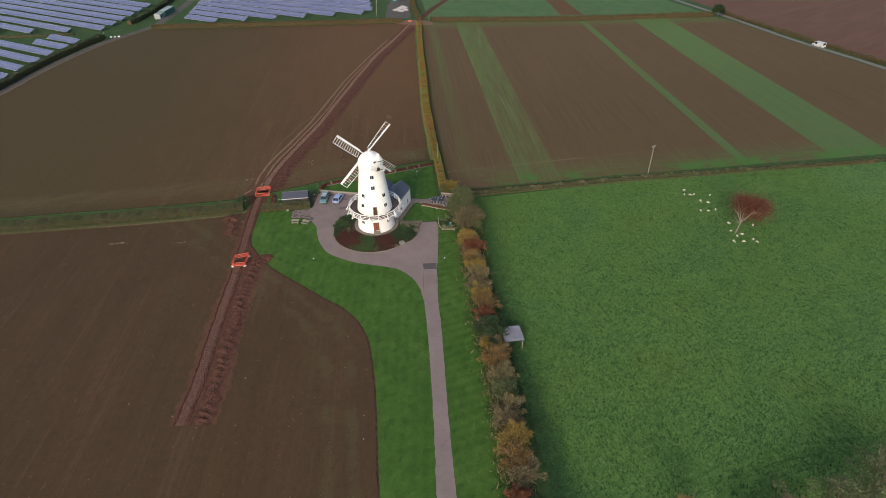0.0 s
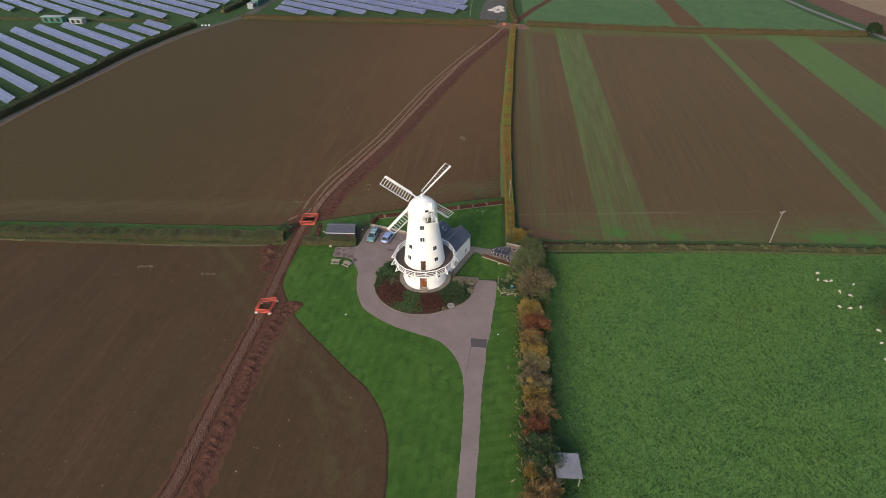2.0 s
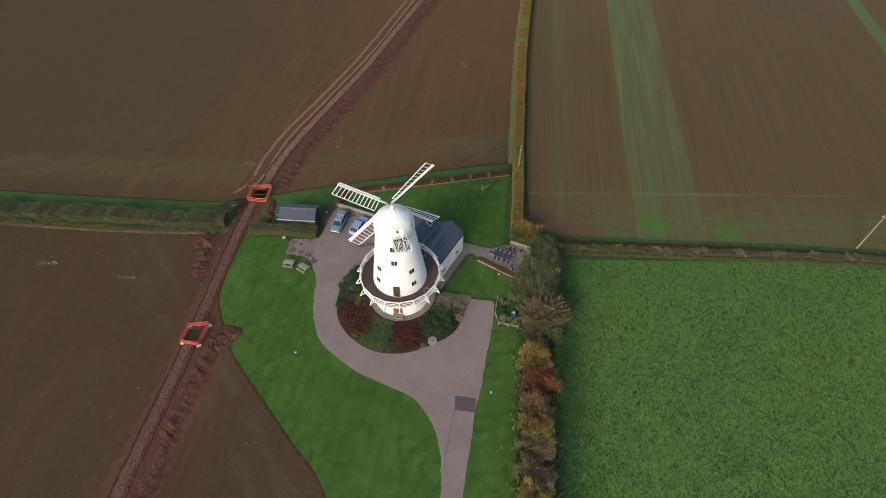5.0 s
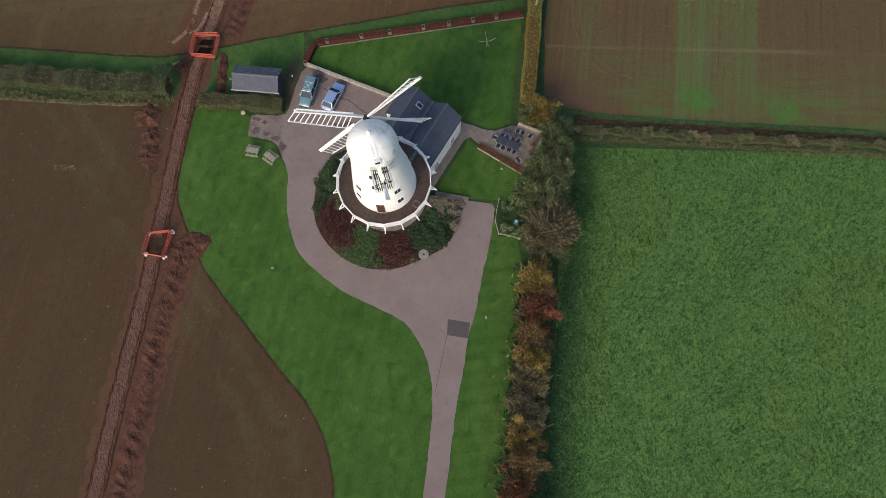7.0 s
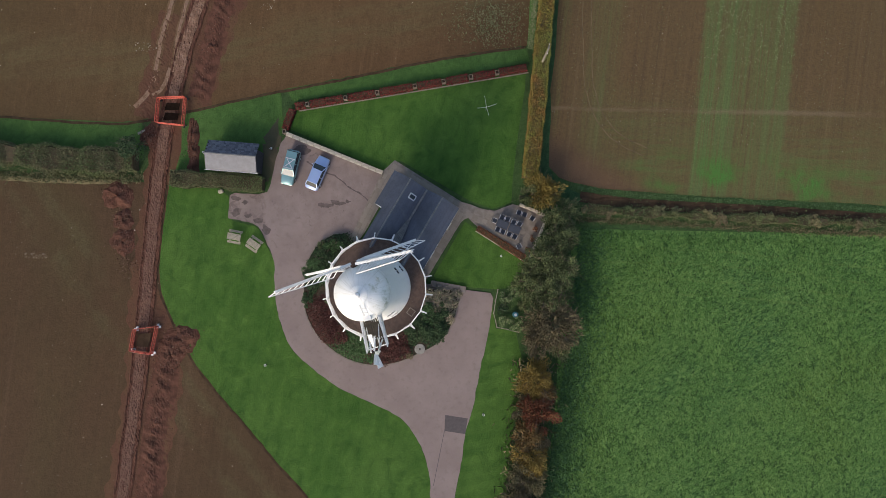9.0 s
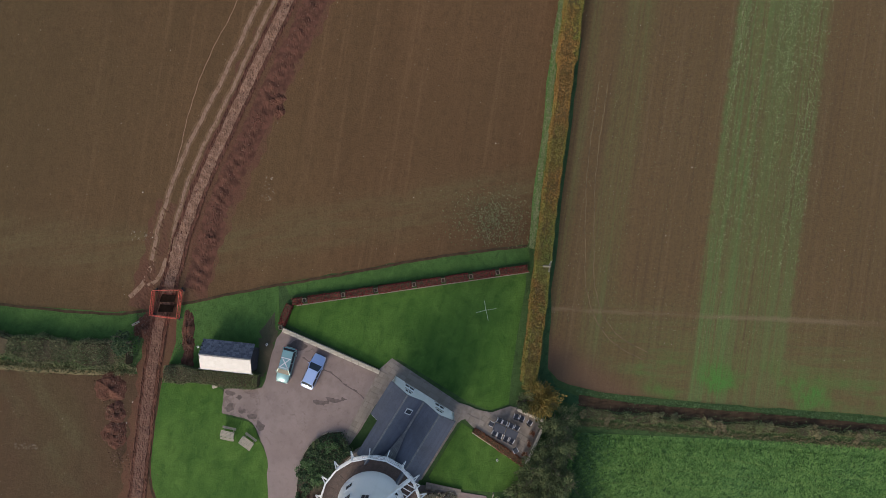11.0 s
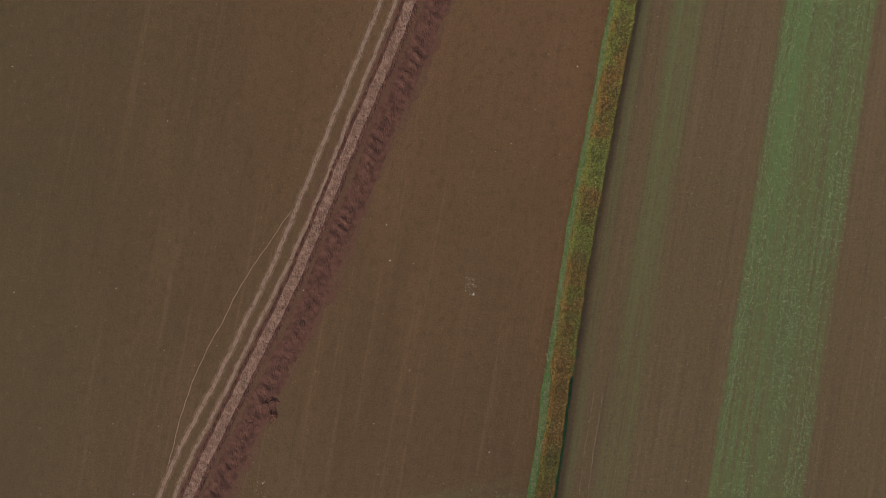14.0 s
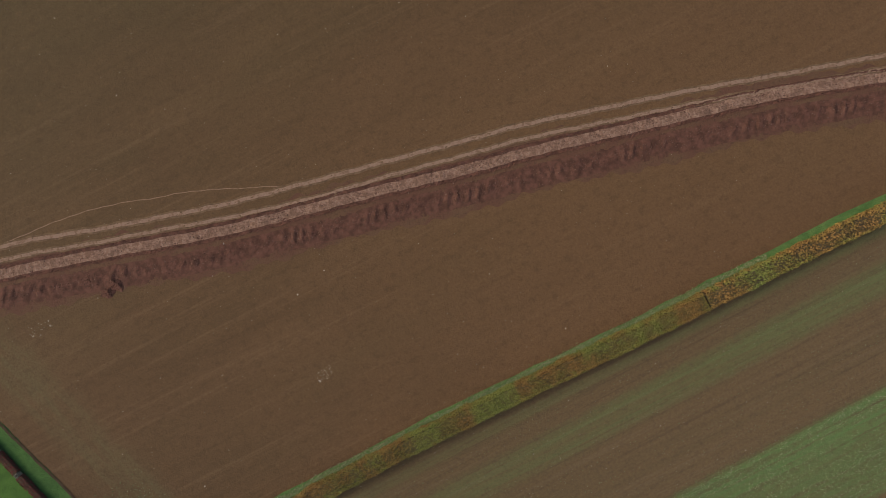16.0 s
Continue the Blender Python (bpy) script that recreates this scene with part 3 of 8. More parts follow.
def box(bm, cx, cy, cz, sx, sy, sz, m=Matrix.Identity(4), bevel=0.0):
    """A box of size s about c; bevel rounds its edges."""
    made = bmesh.ops.create_cube(bm, size=1.0, matrix=m @ Matrix.Translation((cx, cy, cz)) @ Matrix.Diagonal((sx, sy, sz, 1)))
    if bevel:
        edges = list({e for v in made["verts"] for e in v.link_edges})
        bmesh.ops.bevel(bm, geom=edges, offset=bevel, segments=1, affect="EDGES", profile=0.5)
    return bm


def beam(bm, p, q, w, h=None):
    """A bar of width w and height h from p to q."""
    p, q = Vector(p), Vector(q)
    d = q - p
    m = Matrix.Translation((p + q) / 2) @ d.to_track_quat("Z", "Y").to_matrix().to_4x4()
    bmesh.ops.create_cube(bm, size=1.0, matrix=m @ Matrix.Diagonal((w, h or w, d.length, 1)))
    return bm


def rod(bm, p, q, r0, r1=None, seg=8):
    """A round tapered rod from p to q."""
    p, q = Vector(p), Vector(q)
    d = q - p
    m = Matrix.Translation((p + q) / 2) @ d.to_track_quat("Z", "Y").to_matrix().to_4x4()
    bmesh.ops.create_cone(bm, cap_ends=True, segments=seg, radius1=r0, radius2=r0 if r1 is None else r1, depth=d.length, matrix=m)
    return bm


def lathe(profile, seg=48, closed=False):
    """Turns (radius, height) pairs about the z axis."""
    bm = bmesh.new()
    rings = [[bm.verts.new((r * math.cos(a), r * math.sin(a), z)) for a in np.linspace(0, 2 * math.pi, seg, endpoint=False)] for r, z in profile]
    for lo, hi in zip(rings, rings[1:]):
        for i in range(seg):
            bm.faces.new((lo[i], lo[(i + 1) % seg], hi[(i + 1) % seg], hi[i]))
    if closed:
        bm.faces.new(rings[-1])
        bm.faces.new(rings[0][::-1])
    return bm


def spline(points, step):
    """Points every step metres along a smooth curve through the given ones."""
    p = [Vector((*q[:2], 0)) for q in points]
    p = [2 * p[0] - p[1]] + p + [2 * p[-1] - p[-2]]
    out = []
    for a, b, c, d in zip(p, p[1:], p[2:], p[3:]):
        n = max(1, int((c - b).length / step))
        for i in range(n):
            t = i / n
            out.append(0.5 * ((2 * b) + (c - a) * t + (2 * a - 5 * b + 4 * c - d) * t * t + (3 * b - a - 3 * c + d) * t ** 3))
    out.append(p[-2])
    return [(v.x, v.y) for v in out]


def sheet(name, outline, z, material, label, category="ground", thick=0.0, jitter=0.0, seed=1, kind="structure"):
    """A flat piece of ground with the given outline, with an uneven edge and a rim of some thickness."""
    rng = random.Random(seed)
    if jitter:
        outline = [(x + rng.gauss(0, jitter), y + rng.gauss(0, jitter)) for x, y in outline]
    bm = bmesh.new()
    f = bm.faces.new([bm.verts.new((x, y, z)) for x, y in outline])
    f.normal_update()
    if f.normal.z < 0:
        f.normal_flip()
    if thick:
        rim = bmesh.ops.extrude_edge_only(bm, edges=list(f.edges))
        for v in [g for g in rim["geom"] if isinstance(g, bmesh.types.BMVert)]:
            v.co.z -= thick
    bmesh.ops.triangulate(bm, faces=[f])
    return tagged(part(name, bm, material), label, category, kind=kind)


def quads(name, corners, material, parent=None, label=""):
    """One mesh of loose quads from an array of shape (n, 4, 3)."""
    n = len(corners)
    me = bpy.data.meshes.new(name)
    me.vertices.add(4 * n)
    me.vertices.foreach_set("co", np.ascontiguousarray(corners, dtype=np.float32).ravel())
    me.loops.add(4 * n)
    me.loops.foreach_set("vertex_index", np.arange(4 * n, dtype=np.int32))
    me.polygons.add(n)
    me.polygons.foreach_set("loop_start", np.arange(0, 4 * n, 4, dtype=np.int32))
    me.update(calc_edges=True)
    me.materials.append(material)
    ob = new(name, me)
    ob.parent = parent
    if label:
        ob["label"] = label
    return ob


def leaves(centres, size, rng, up=0.4, slim=0.6):
    """A pointed leaf at each centre, turned at random; up leans them towards the sky."""
    n = len(centres)
    nor = rng.normal(size=(n, 3))
    nor /= np.linalg.norm(nor, axis=1, keepdims=True)
    nor[:, 2] = np.abs(nor[:, 2]) + up
    nor /= np.linalg.norm(nor, axis=1, keepdims=True)
    a = np.cross(nor, rng.normal(size=(n, 3)))
    a /= np.linalg.norm(a, axis=1, keepdims=True)
    b = np.cross(nor, a)
    s = (size * rng.uniform(0.6, 1.35, n))[:, None]
    lift = nor * s * 0.12
    return np.stack([centres - a * s * 0.5, centres + b * s * 0.5 * slim + lift, centres + a * s * 0.5, centres - b * s * 0.5 * slim + lift], axis=1)


def sprays(centres, size, rng, root):
    """Slim twig tips that point away from the root of the shrub."""
    n = len(centres)
    a = centres - root
    a = a / np.linalg.norm(a, axis=1, keepdims=True) + rng.normal(size=(n, 3)) * 0.28
    a /= np.linalg.norm(a, axis=1, keepdims=True)
    b = np.cross(a, rng.normal(size=(n, 3)))
    b /= np.linalg.norm(b, axis=1, keepdims=True)
    s = (size * rng.uniform(0.6, 1.4, n))[:, None]
    return np.stack([centres - a * s * 0.5, centres + b * s * 0.1, centres + a * s * 0.5, centres - b * s * 0.1], axis=1)


def blades(foot, height, rng, lean=0.5, width=0.25):
    """Upright tapering blades from points on the ground."""
    n = len(foot)
    a = rng.uniform(0, 2 * math.pi, n)
    side = np.stack([np.cos(a), np.sin(a), np.zeros(n)], 1)
    h = (height * rng.uniform(0.5, 1.3, n))[:, None]
    tip = rng.normal(size=(n, 3)) * lean
    tip[:, 2] = 1
    tip = tip * h
    return np.stack([foot - side * h * width, foot + side * h * width, foot + tip + side * h * width * 0.35, foot + tip - side * h * width * 0.35], axis=1)


def lumpy(n, rx, ry, rz, rng, rough=0.22, inner=0.55):
    """Leaf centres in many small clumps over an uneven dome, its foot at z = 0."""
    k = int(np.clip(9 * rx * ry, 9, 70))
    d = rng.normal(size=(k, 3))
    d /= np.linalg.norm(d, axis=1, keepdims=True)
    d[:, 2] = np.abs(d[:, 2]) * 1.1 - 0.35
    c = d * (1 + rough * rng.normal(size=(k, 1))) * rng.uniform(0.62, 0.95, (k, 1)) * np.array([rx, ry, rz * 0.55])
    c[:, 2] += rz * 0.45
    size = rng.uniform(0.24, 0.42, k) * (0.25 + 0.75 * min(rx, ry))
    which = rng.integers(0, k, n)
    e = rng.normal(size=(n, 3))
    e /= np.linalg.norm(e, axis=1, keepdims=True)
    e[:, 2] = np.where(rng.uniform(size=n) < 0.7, np.abs(e[:, 2]), e[:, 2]) * 0.8
    p = c[which] + e * (size[which] * rng.uniform(0.55, 1.08, n))[:, None]
    return p[p[:, 2] > 0.03]


def twigs(bm, top, spread, n, rng, base=0.08, z0=0.0):
    """A short trunk and forking limbs."""
    rod(bm, (0, 0, z0), (0, 0, top * 0.35), base, base * 0.8, 7)
    for i in range(n):
        a = 2 * math.pi * i / n + rng.uniform(-0.4, 0.4)
        k = rng.uniform(0.45, 0.9)
        mid = (spread * 0.35 * math.cos(a), spread * 0.35 * math.sin(a), top * (0.45 + 0.12 * rng.uniform()))
        end = (spread * k * math.cos(a), spread * k * math.sin(a), top * rng.uniform(0.7, 0.98))
        rod(bm, (0, 0, top * 0.25), mid, base * 0.6, base * 0.38, 6)
        rod(bm, mid, end, base * 0.38, base * 0.1, 5)
        for _ in range(3):
            e2 = (end[0] + rng.normal() * spread * 0.25, end[1] + rng.normal() * spread * 0.25, end[2] + rng.uniform(-0.1, 0.2) * top)
            rod(bm, [0.5 * (u + v) for u, v in zip(mid, end)], e2, base * 0.2, base * 0.05, 4)
    return bm


def shrub(name, x, y, z, r, h, material, label, n=700, size=0.24, seed=1, group="", bark=BARK, ry=None, rough=0.22, limbs=7, category="shrub", spray=0.0):
    rng = np.random.default_rng(seed)
    top = thing(name, x, y, z, 0, label, category, group)
    part("trunk", twigs(bmesh.new(), h, r, limbs, rng, 0.03 + 0.018 * h), bark, top)
    c = lumpy(n, r, ry or r, h, rng, rough)
    k = int(len(c) * spray)
    crown = leaves(c[k:], size, rng, 0.85)
    if k:
        crown = np.concatenate([crown, sprays(c[:k] * (1.06, 1.06, 1.04), size * 2.9, rng, np.array((0, 0, h * 0.15)))])
    quads("crown", crown, material, top)
    return top


def hedge(name, centre, width, height, material, label, density=45, size=0.24, seed=1, core=HEDGE_GREEN, category="hedge", wild=0.12, kind="", step=1.2):
    """A hedge along a curve: a dense twiggy core under a coat of leaves with an uneven top."""
    rng = np.random.default_rng(seed)
    top = thing(name, 0, 0, 0, 0, label, category, kind=kind)
    pts = np.array(spline(centre, step))
    d = np.gradient(pts, axis=0)
    d /= np.linalg.norm(d, axis=1, keepdims=True)
    nrm = np.stack([d[:, 1], -d[:, 0]], 1)
    s = np.concatenate([[0], np.cumsum(np.linalg.norm(np.diff(pts, axis=0), axis=1))])
    k = rng.uniform(0, 6.28, 8)
    wob = lambda t, i: 1 + wild * (np.sin(t * 0.9 + k[i]) + 0.7 * np.sin(t * 2.3 + k[i + 1]) + 0.6 * np.sin(t * 0.31 + k[i + 2])) / 1.6
    # core
    bm = bmesh.new()
    prof = [(-0.42, 0.0), (-0.44, 0.6), (-0.36, 0.88), (0.36, 0.88), (0.44, 0.6), (0.42, 0.0)]
    rows = []
    for i, (p, q) in enumerate(zip(pts, nrm)):
        w, h = width * wob(s[i], 0), height * wob(s[i], 3)
        rows.append([bm.verts.new((p[0] + q[0] * u * w, p[1] + q[1] * u * w, v * h)) for u, v in prof])
    for a, b in zip(rows, rows[1:]):
        for j in range(len(prof) - 1):
            bm.faces.new((a[j], a[j + 1], b[j + 1], b[j]))
    bm.faces.new(rows[0][::-1])
    bm.faces.new(rows[-1])
    part("twig_core", bm, HEDGE_CORE, top)
    # leaves on the sides and the top
    n = int(s[-1] * (width + 2 * height) * density)
    t = rng.uniform(0, s[-1], n)
    x, y = np.interp(t, s, pts[:, 0]), np.interp(t, s, pts[:, 1])
    nx, ny = np.interp(t, s, nrm[:, 0]), np.interp(t, s, nrm[:, 1])
    w, h = width * wob(t, 0), height * wob(t, 3)
    per = rng.uniform(0, 1, n) * (width + 2 * height)
    side = np.where(per < height, -1, np.where(per > height + width, 1, 0))
    u = np.where(side == 0, rng.uniform(-0.48, 0.48, n), side * (0.47 + rng.normal(0, 0.035, n)))
    v = np.where(side == 0, 0.93 + rng.normal(0, 0.05, n), rng.uniform(0.02, 0.97, n))
    c = np.stack([x + nx * u * w, y + ny * u * w, v * h], 1)
    quads("leaves", leaves(c, size, rng), material, top)
    return top


HEDGE_CORE = plain_mat("shaded_hedge_twigs", (0.07, 0.052, 0.026), 0.95, vary=0.3, scale=3)


# ---- ground, fields, ways ----
def hedge_x(y):
    """Middle of the long hedge between the two big fields."""
    return float(np.interp(y, (14.5, 20, 27, 36, 47.5, 58.5, 70, 80, 92, 101.5, 110, 125, 140, 155, 170, 190), (17.85, 18.25, 18.6, 19.0, 19.67, 20.2, 21.0, 21.95, 23.2, 24.2, 24.95, 26.35, 27.85, 29.4, 31.05, 33.3)))


sheet("ground", [(-2400, -2400), (2400, -2400), (2400, 2400), (-2400, 2400)], 0.0, GRASS_GROUND, "rough green grassland running to the horizon")

LAWN_EDGE = spline([(-27.6, 11.6), (-28.2, 3), (-27.9, -1.3), (-26.5, -4.7), (-22.8, -10.9), (-16.3, -17.9), (-11.6, -22.9), (-7.6, -27), (-4.7, -32), (-3.3, -38), (-3.0, -48), (-3.4, -60), (-3.8, -75)], 0.7)
sheet("field_southwest", LAWN_EDGE + [(-5, -160), (-300, -160), (-300, 22), (-87, 13.5), (-67, 12.6), (-48, 11.8), (-31.5, 11.8)], 0.02, SOIL_SW, "brown drilled arable field with pale stones", "field", jitter=0.06)
STRIP_EDGE = spline([(-150, 23), (-90, 21), (-50, 19.5), (-36, 19.3), (-31, 19.9), (-26, 21.1), (-17, 23.6), (-10, 25.35), (-3, 27.1), (4.2, 28.9), (11.2, 30.4), (16.8, 31.5)], 0.9)
sheet("field_northwest", STRIP_EDGE + [(hedge_x(y) - 1.7, y) for y in range(34, 182, 4)] + [(24, 184), (-19, 189.3), (-64, 195), (-101, 199.7)] + spline([(-104, 198), (-117, 174.8), (-126.3, 143.7), (-131.7, 113.7), (-135.7, 92), (-137, 76), (-143, 45)], 2.0), 0.02, SOIL_W, "brown drilled arable field crossed by a filled trench", "field", jitter=0.08)
sheet("field_northeast", [(hedge_x(y) + 1.5, y) for y in range(182, 16, -4)] + spline([(19.7, 17), (21.8, 14.9), (26, 13.9), (40, 13.3), (62, 13.2), (73, 12.7), (141, 10.8), (200, 8)], 1.5) + [(206, 40), (197, 74), (192.5, 97), (188.8, 117), (185.2, 150), (181, 160.5), (105, 169.3), (37, 182.5)], 0.02, STRIPED, "brown field with long green strips of cover crop", "field", jitter=0.06)
sheet("field_north", [(38, 186), (105, 172.5), (181, 163.5), (179, 182), (176, 199), (174, 330), (60, 330), (42, 260)], 0.02, FAR_GREEN, "flat green field of young crop", "field")
sheet("crop_gap", [(107, 182), (118.5, 179.5), (119.5, 200), (121, 230), (123, 330), (112, 330), (111, 230), (109.5, 205)], 0.045, SOIL_W, "bare brown soil strip in the green crop", "field", jitter=0.1)
sheet("field_red", [(186, 330), (188, 200), (190.5, 182), (194, 158), (198, 117), (202, 97), (206, 74), (216, 20), (420, 20), (420, 150), (256, 180), (208, 192), (196, 330)], 0.02, SOIL_FAR, "red-brown ploughed field beyond the lane", "field", jitter=0.2)
sheet("field_stubble", [(208, 193), (256, 181), (420, 151), (420, 420), (196, 420), (196, 331)], 0.03, TAN_FAR, "pale tan stubble field in the distance", "field")
LANE = spline([(178, 240), (180.5, 205), (183.5, 182), (187, 158), (191.2, 117), (195, 97), (199.3, 74), (208, 20), (215, -40)], 4)
sheet("lane", [(x - 1.35, y) for x, y in LANE] + [(x + 1.35, y) for x, y in LANE[::-1]], 0.05, ROAD, "narrow grey country lane along the field edge", "road", jitter=0.08)
TRACK_W = spline([(-150, 20), (-141.5, 60), (-138.6, 78), (-137.2, 93), (-133.4, 114), (-128.2, 144), (-119, 175.5), (-106, 199), (-101, 210), (-97, 240), (-94, 290)], 3)
sheet("farm_track_west", [(x - 2.5, y) for x, y in TRACK_W] + [(x + 2.1, y) for x, y in TRACK_W[::-1]], 0.05, TRACK, "brown stony farm track beside the dark hedge", "track", jitter=0.25)
sheet("farm_track_north", spline([(17, 196), (17.5, 205), (20, 225), (22.8, 247), (26, 330)], 4) + spline([(39, 330), (35.2, 247), (32.4, 225), (30.6, 205), (29.5, 192)], 4), 0.03, TRACK, "brown stony track with rubble beside the panels", "track", jitter=0.3)
sheet("crossing_mud", spline([(20, 186.4), (24, 181.6), (28.5, 179), (34, 177.6), (39, 178.5), (39, 183.5), (36.5, 186.5), (31, 189), (26, 190)], 1.0), 0.055, RUBBLE, "churned pink-brown mud at the field crossing", "ground", jitter=0.3)

# pasture with real relief near the garden, flat further off
def relief(name, x0, x1, y0, y1, step, amp, material, label, z=0.03, seed=5, keep=None, category="pasture"):
    nx, ny = int((x1 - x0) / step) + 1, int((y1 - y0) / step) + 1
    xs, ys = np.linspace(x0, x1, nx), np.linspace(y0, y1, ny)
    rng = np.random.default_rng(seed)
    gx, gy = np.meshgrid(xs, ys)
    h = np.zeros_like(gx)
    for scale, k in ((0.8, 0.45), (0.4, 0.35), (3.5, 0.5)):
        for _ in range(7):
            a = rng.uniform(0, math.pi)
            f = 2 * math.pi / (scale * rng.uniform(0.7, 1.5))
            h += k / 5 * np.sin(f * (gx * math.cos(a) + gy * math.sin(a)) + rng.uniform(0, 6.28) + 1.7 * np.sin(gx * 0.31 * rng.uniform(0.6, 2) + gy * 0.27 * rng.uniform(0.6, 2)))
    h += rng.normal(0, 0.3, h.shape)
    fade = np.minimum(1, np.minimum(np.minimum(gx - x0, x1 - gx), np.minimum(gy - y0, y1 - gy)) / 2.5)
    zz = z + 0.05 + amp * np.clip(h, -0.9, 1.4) * fade
    me = bpy.data.meshes.new(name)
    v = np.stack([gx, gy, np.maximum(zz, z)], -1).reshape(-1, 3)
    i = np.arange(nx * ny).reshape(ny, nx)
    f = np.stack([i[:-1, :-1], i[:-1, 1:], i[1:, 1:], i[1:, :-1]], -1).reshape(-1, 4)
    if keep:
        c = v[f].mean(axis=1)
        f = f[keep(c[:, 0], c[:, 1])]
    me.from_pydata(v.tolist(), [], f.tolist())
    me.materials.append(material)
    me.polygons.foreach_set("use_smooth", [True] * len(me.polygons))
    return tagged(new(name, me), label, category, kind="structure")


sheet("pasture", [(21.5, -170), (21.0, -60), (22, -20), (23.5, 0), (24.5, 8.5), (62, 9.5), (73, 9.2), (141, 6.5), (260, 2), (260, -170)], 0.02, MEADOW, "lush green sheep pasture", "pasture")
relief("pasture_sward", 22.5, 112, -84, 8.0, 0.28, 0.12, MEADOW, "tussocky green sheep pasture", keep=lambda x, y: x > 22.6 + np.maximum(0, y) * 0.2)

# lawns and verges
sheet("lawn_west", LAWN_EDGE + [(-4, -160), (2.0, -160), (3.0, -80)] + spline([(3.6, -70), (4.8, -60), (5.8, -50), (6.9, -37.5), (7.4, -29), (7.4, -26), (7.1, -23.1), (5.9, -19.7), (4.0, -17.0), (2.1, -15.7), (-1.6, -14.2), (-5.2, -12.6), (-9.0, -10.0), (-11.3, -7.7), (-13.0, -3.5), (-13.5, 0.5), (-13.6, 2.5), (-15.0, 4.9), (-15.9, 6.7), (-17.3, 7.1), (-19.3, 7.5)], 0.6) + [(-19.9, 10.5), (-21, 11.4)], 0.05, LAWN, "smooth mown green lawn", "lawn", jitter=0.035)
sheet("lawn_east", [(13.7, -0.4), (13.6, -5), (12.7, -10), (12.1, -14.6), (11.3, -17.8), (11.05, -21), (10.4, -26), (9.3, -38), (8.0, -50.3), (7.1, -60.4), (6.4, -69), (5, -160), (15, -160), (14.2, -70), (15.5, -45), (17, -21), (18, -8), (17, -4.5), (14.6, -4.5)], 0.05, LAWN_STRIPED, "mown grass verge between drive and hedge", "lawn", jitter=0.04)
sheet("lawn_north", [(-12.6, 19.4), (-11.8, 22.0), (0.3, 24.5), (17.0, 28.3), (hedge_x(26) - 1.6, 26), (16.3, 20), (15.9, 14.5), (15.9, 11.4), (13.5, 10.4), (10.6, 11.4), (1.5, 16.1), (-0.3, 14.6)], 0.05, LAWN, "mown green garden lawn", "lawn", jitter=0.03)
sheet("lawn_house", [(10.1, 8.7), (11.5, 8.0), (14.6, 6.4), (17.9, 4.4), (17.4, 0.8), (14.4, 0.4), (10.6, 0.5), (7.0, 0.9), (6.5, 1.7)], 0.05, LAWN, "small mown lawn beside the house", "lawn", jitter=0.02)
sheet("verge_shed", [(-26.6, 20.9), (-14, 24.4), (-13.4, 19.4), (-14.2, 16.9), (-15.0, 12.8), (-16, 11.2), (-21, 11.3), (-27.2, 12.0), (-26.3, 16)], 0.05, VERGE, "rough green grass round the shed", "lawn", jitter=0.06)
sheet("verge_field", [(-13.4, 24.5), (-4, 26.8), (7, 29.5), (16.9, 31.4), (17.4, 29.4), (6.6, 26.9), (0.3, 25.5), (-12.4, 23.0)], 0.055, VERGE, "green grass strip between hedge and field", "lawn", jitter=0.06)
sheet("verge_hedge_west", [(-150, 21.8), (-90, 20.6), (-50, 19.4), (-31.4, 19.5), (-31.0, 14.6), (-50, 15.0), (-90, 17.5), (-150, 19.0)], 0.05, VERGE, "green grass strip beside the hedge", "lawn", jitter=0.08)
sheet("verge_hedge_long", [(hedge_x(y) - 1.85, y) for y in range(31, 184, 3)] + [(hedge_x(y) - 0.9, y) for y in range(183, 30, -3)], 0.05, LIGHT_VERGE, "bright narrow grass strip along the hedge", "lawn", jitter=0.12)
sheet("verge_striped_field", [(hedge_x(y) + 0.5, y) for y in range(14, 60, 2)] + [(hedge_x(y) + 1.75 + max(0, 26 - y) * 0.07, y) for y in range(58, 14, -2)] + [(21.6, 14.0), (24.5, 13.0), (24.5, 11.5)], 0.05, DARK_VERGE, "thin green grass edge along the hedge", "lawn", jitter=0.05)

WORN = grass_mat("worn_earthy_grass", (0.05, 0.058, 0.03), (0.075, 0.062, 0.04), (0.10, 0.078, 0.055), tuft=0.5)
sheet("worn_earth", spline([(-14.4, 20.6), (-13.7, 18.9), (-13.9, 17.2), (-14.9, 12.6), (-15.8, 12.2), (-16.3, 14.2), (-16.0, 16.6), (-15.6, 18.8)], 0.5), 0.056, WORN, "bare trodden earth beside the yard", "ground", jitter=0.2)

# drive and yard
DRIVE = spline([(3.0, -80), (4.0, -66.9), (4.8, -60), (5.8, -50), (6.9, -37.5), (7.4, -29), (7.4, -26), (7.1, -23.1), (5.9, -19.7), (4.0, -17.0), (2.1, -15.7), (-1.6, -14.2), (-5.2, -12.6), (-9.0, -10.0), (-11.3, -7.7), (-13.0, -3.5), (-13.6, 0.5), (-13.7, 2.5), (-14.9, 5.1), (-16.0, 6.9), (-17.9, 7.5), (-19.7, 7.75), (-19.85, 7.95), (-19.8, 9.4), (-19.75, 10.7), (-19.5, 10.95), (-15.7, 11.1), (-14.8, 12.2), (-13.9, 16.9), (-13.0, 18.7)], 0.5)
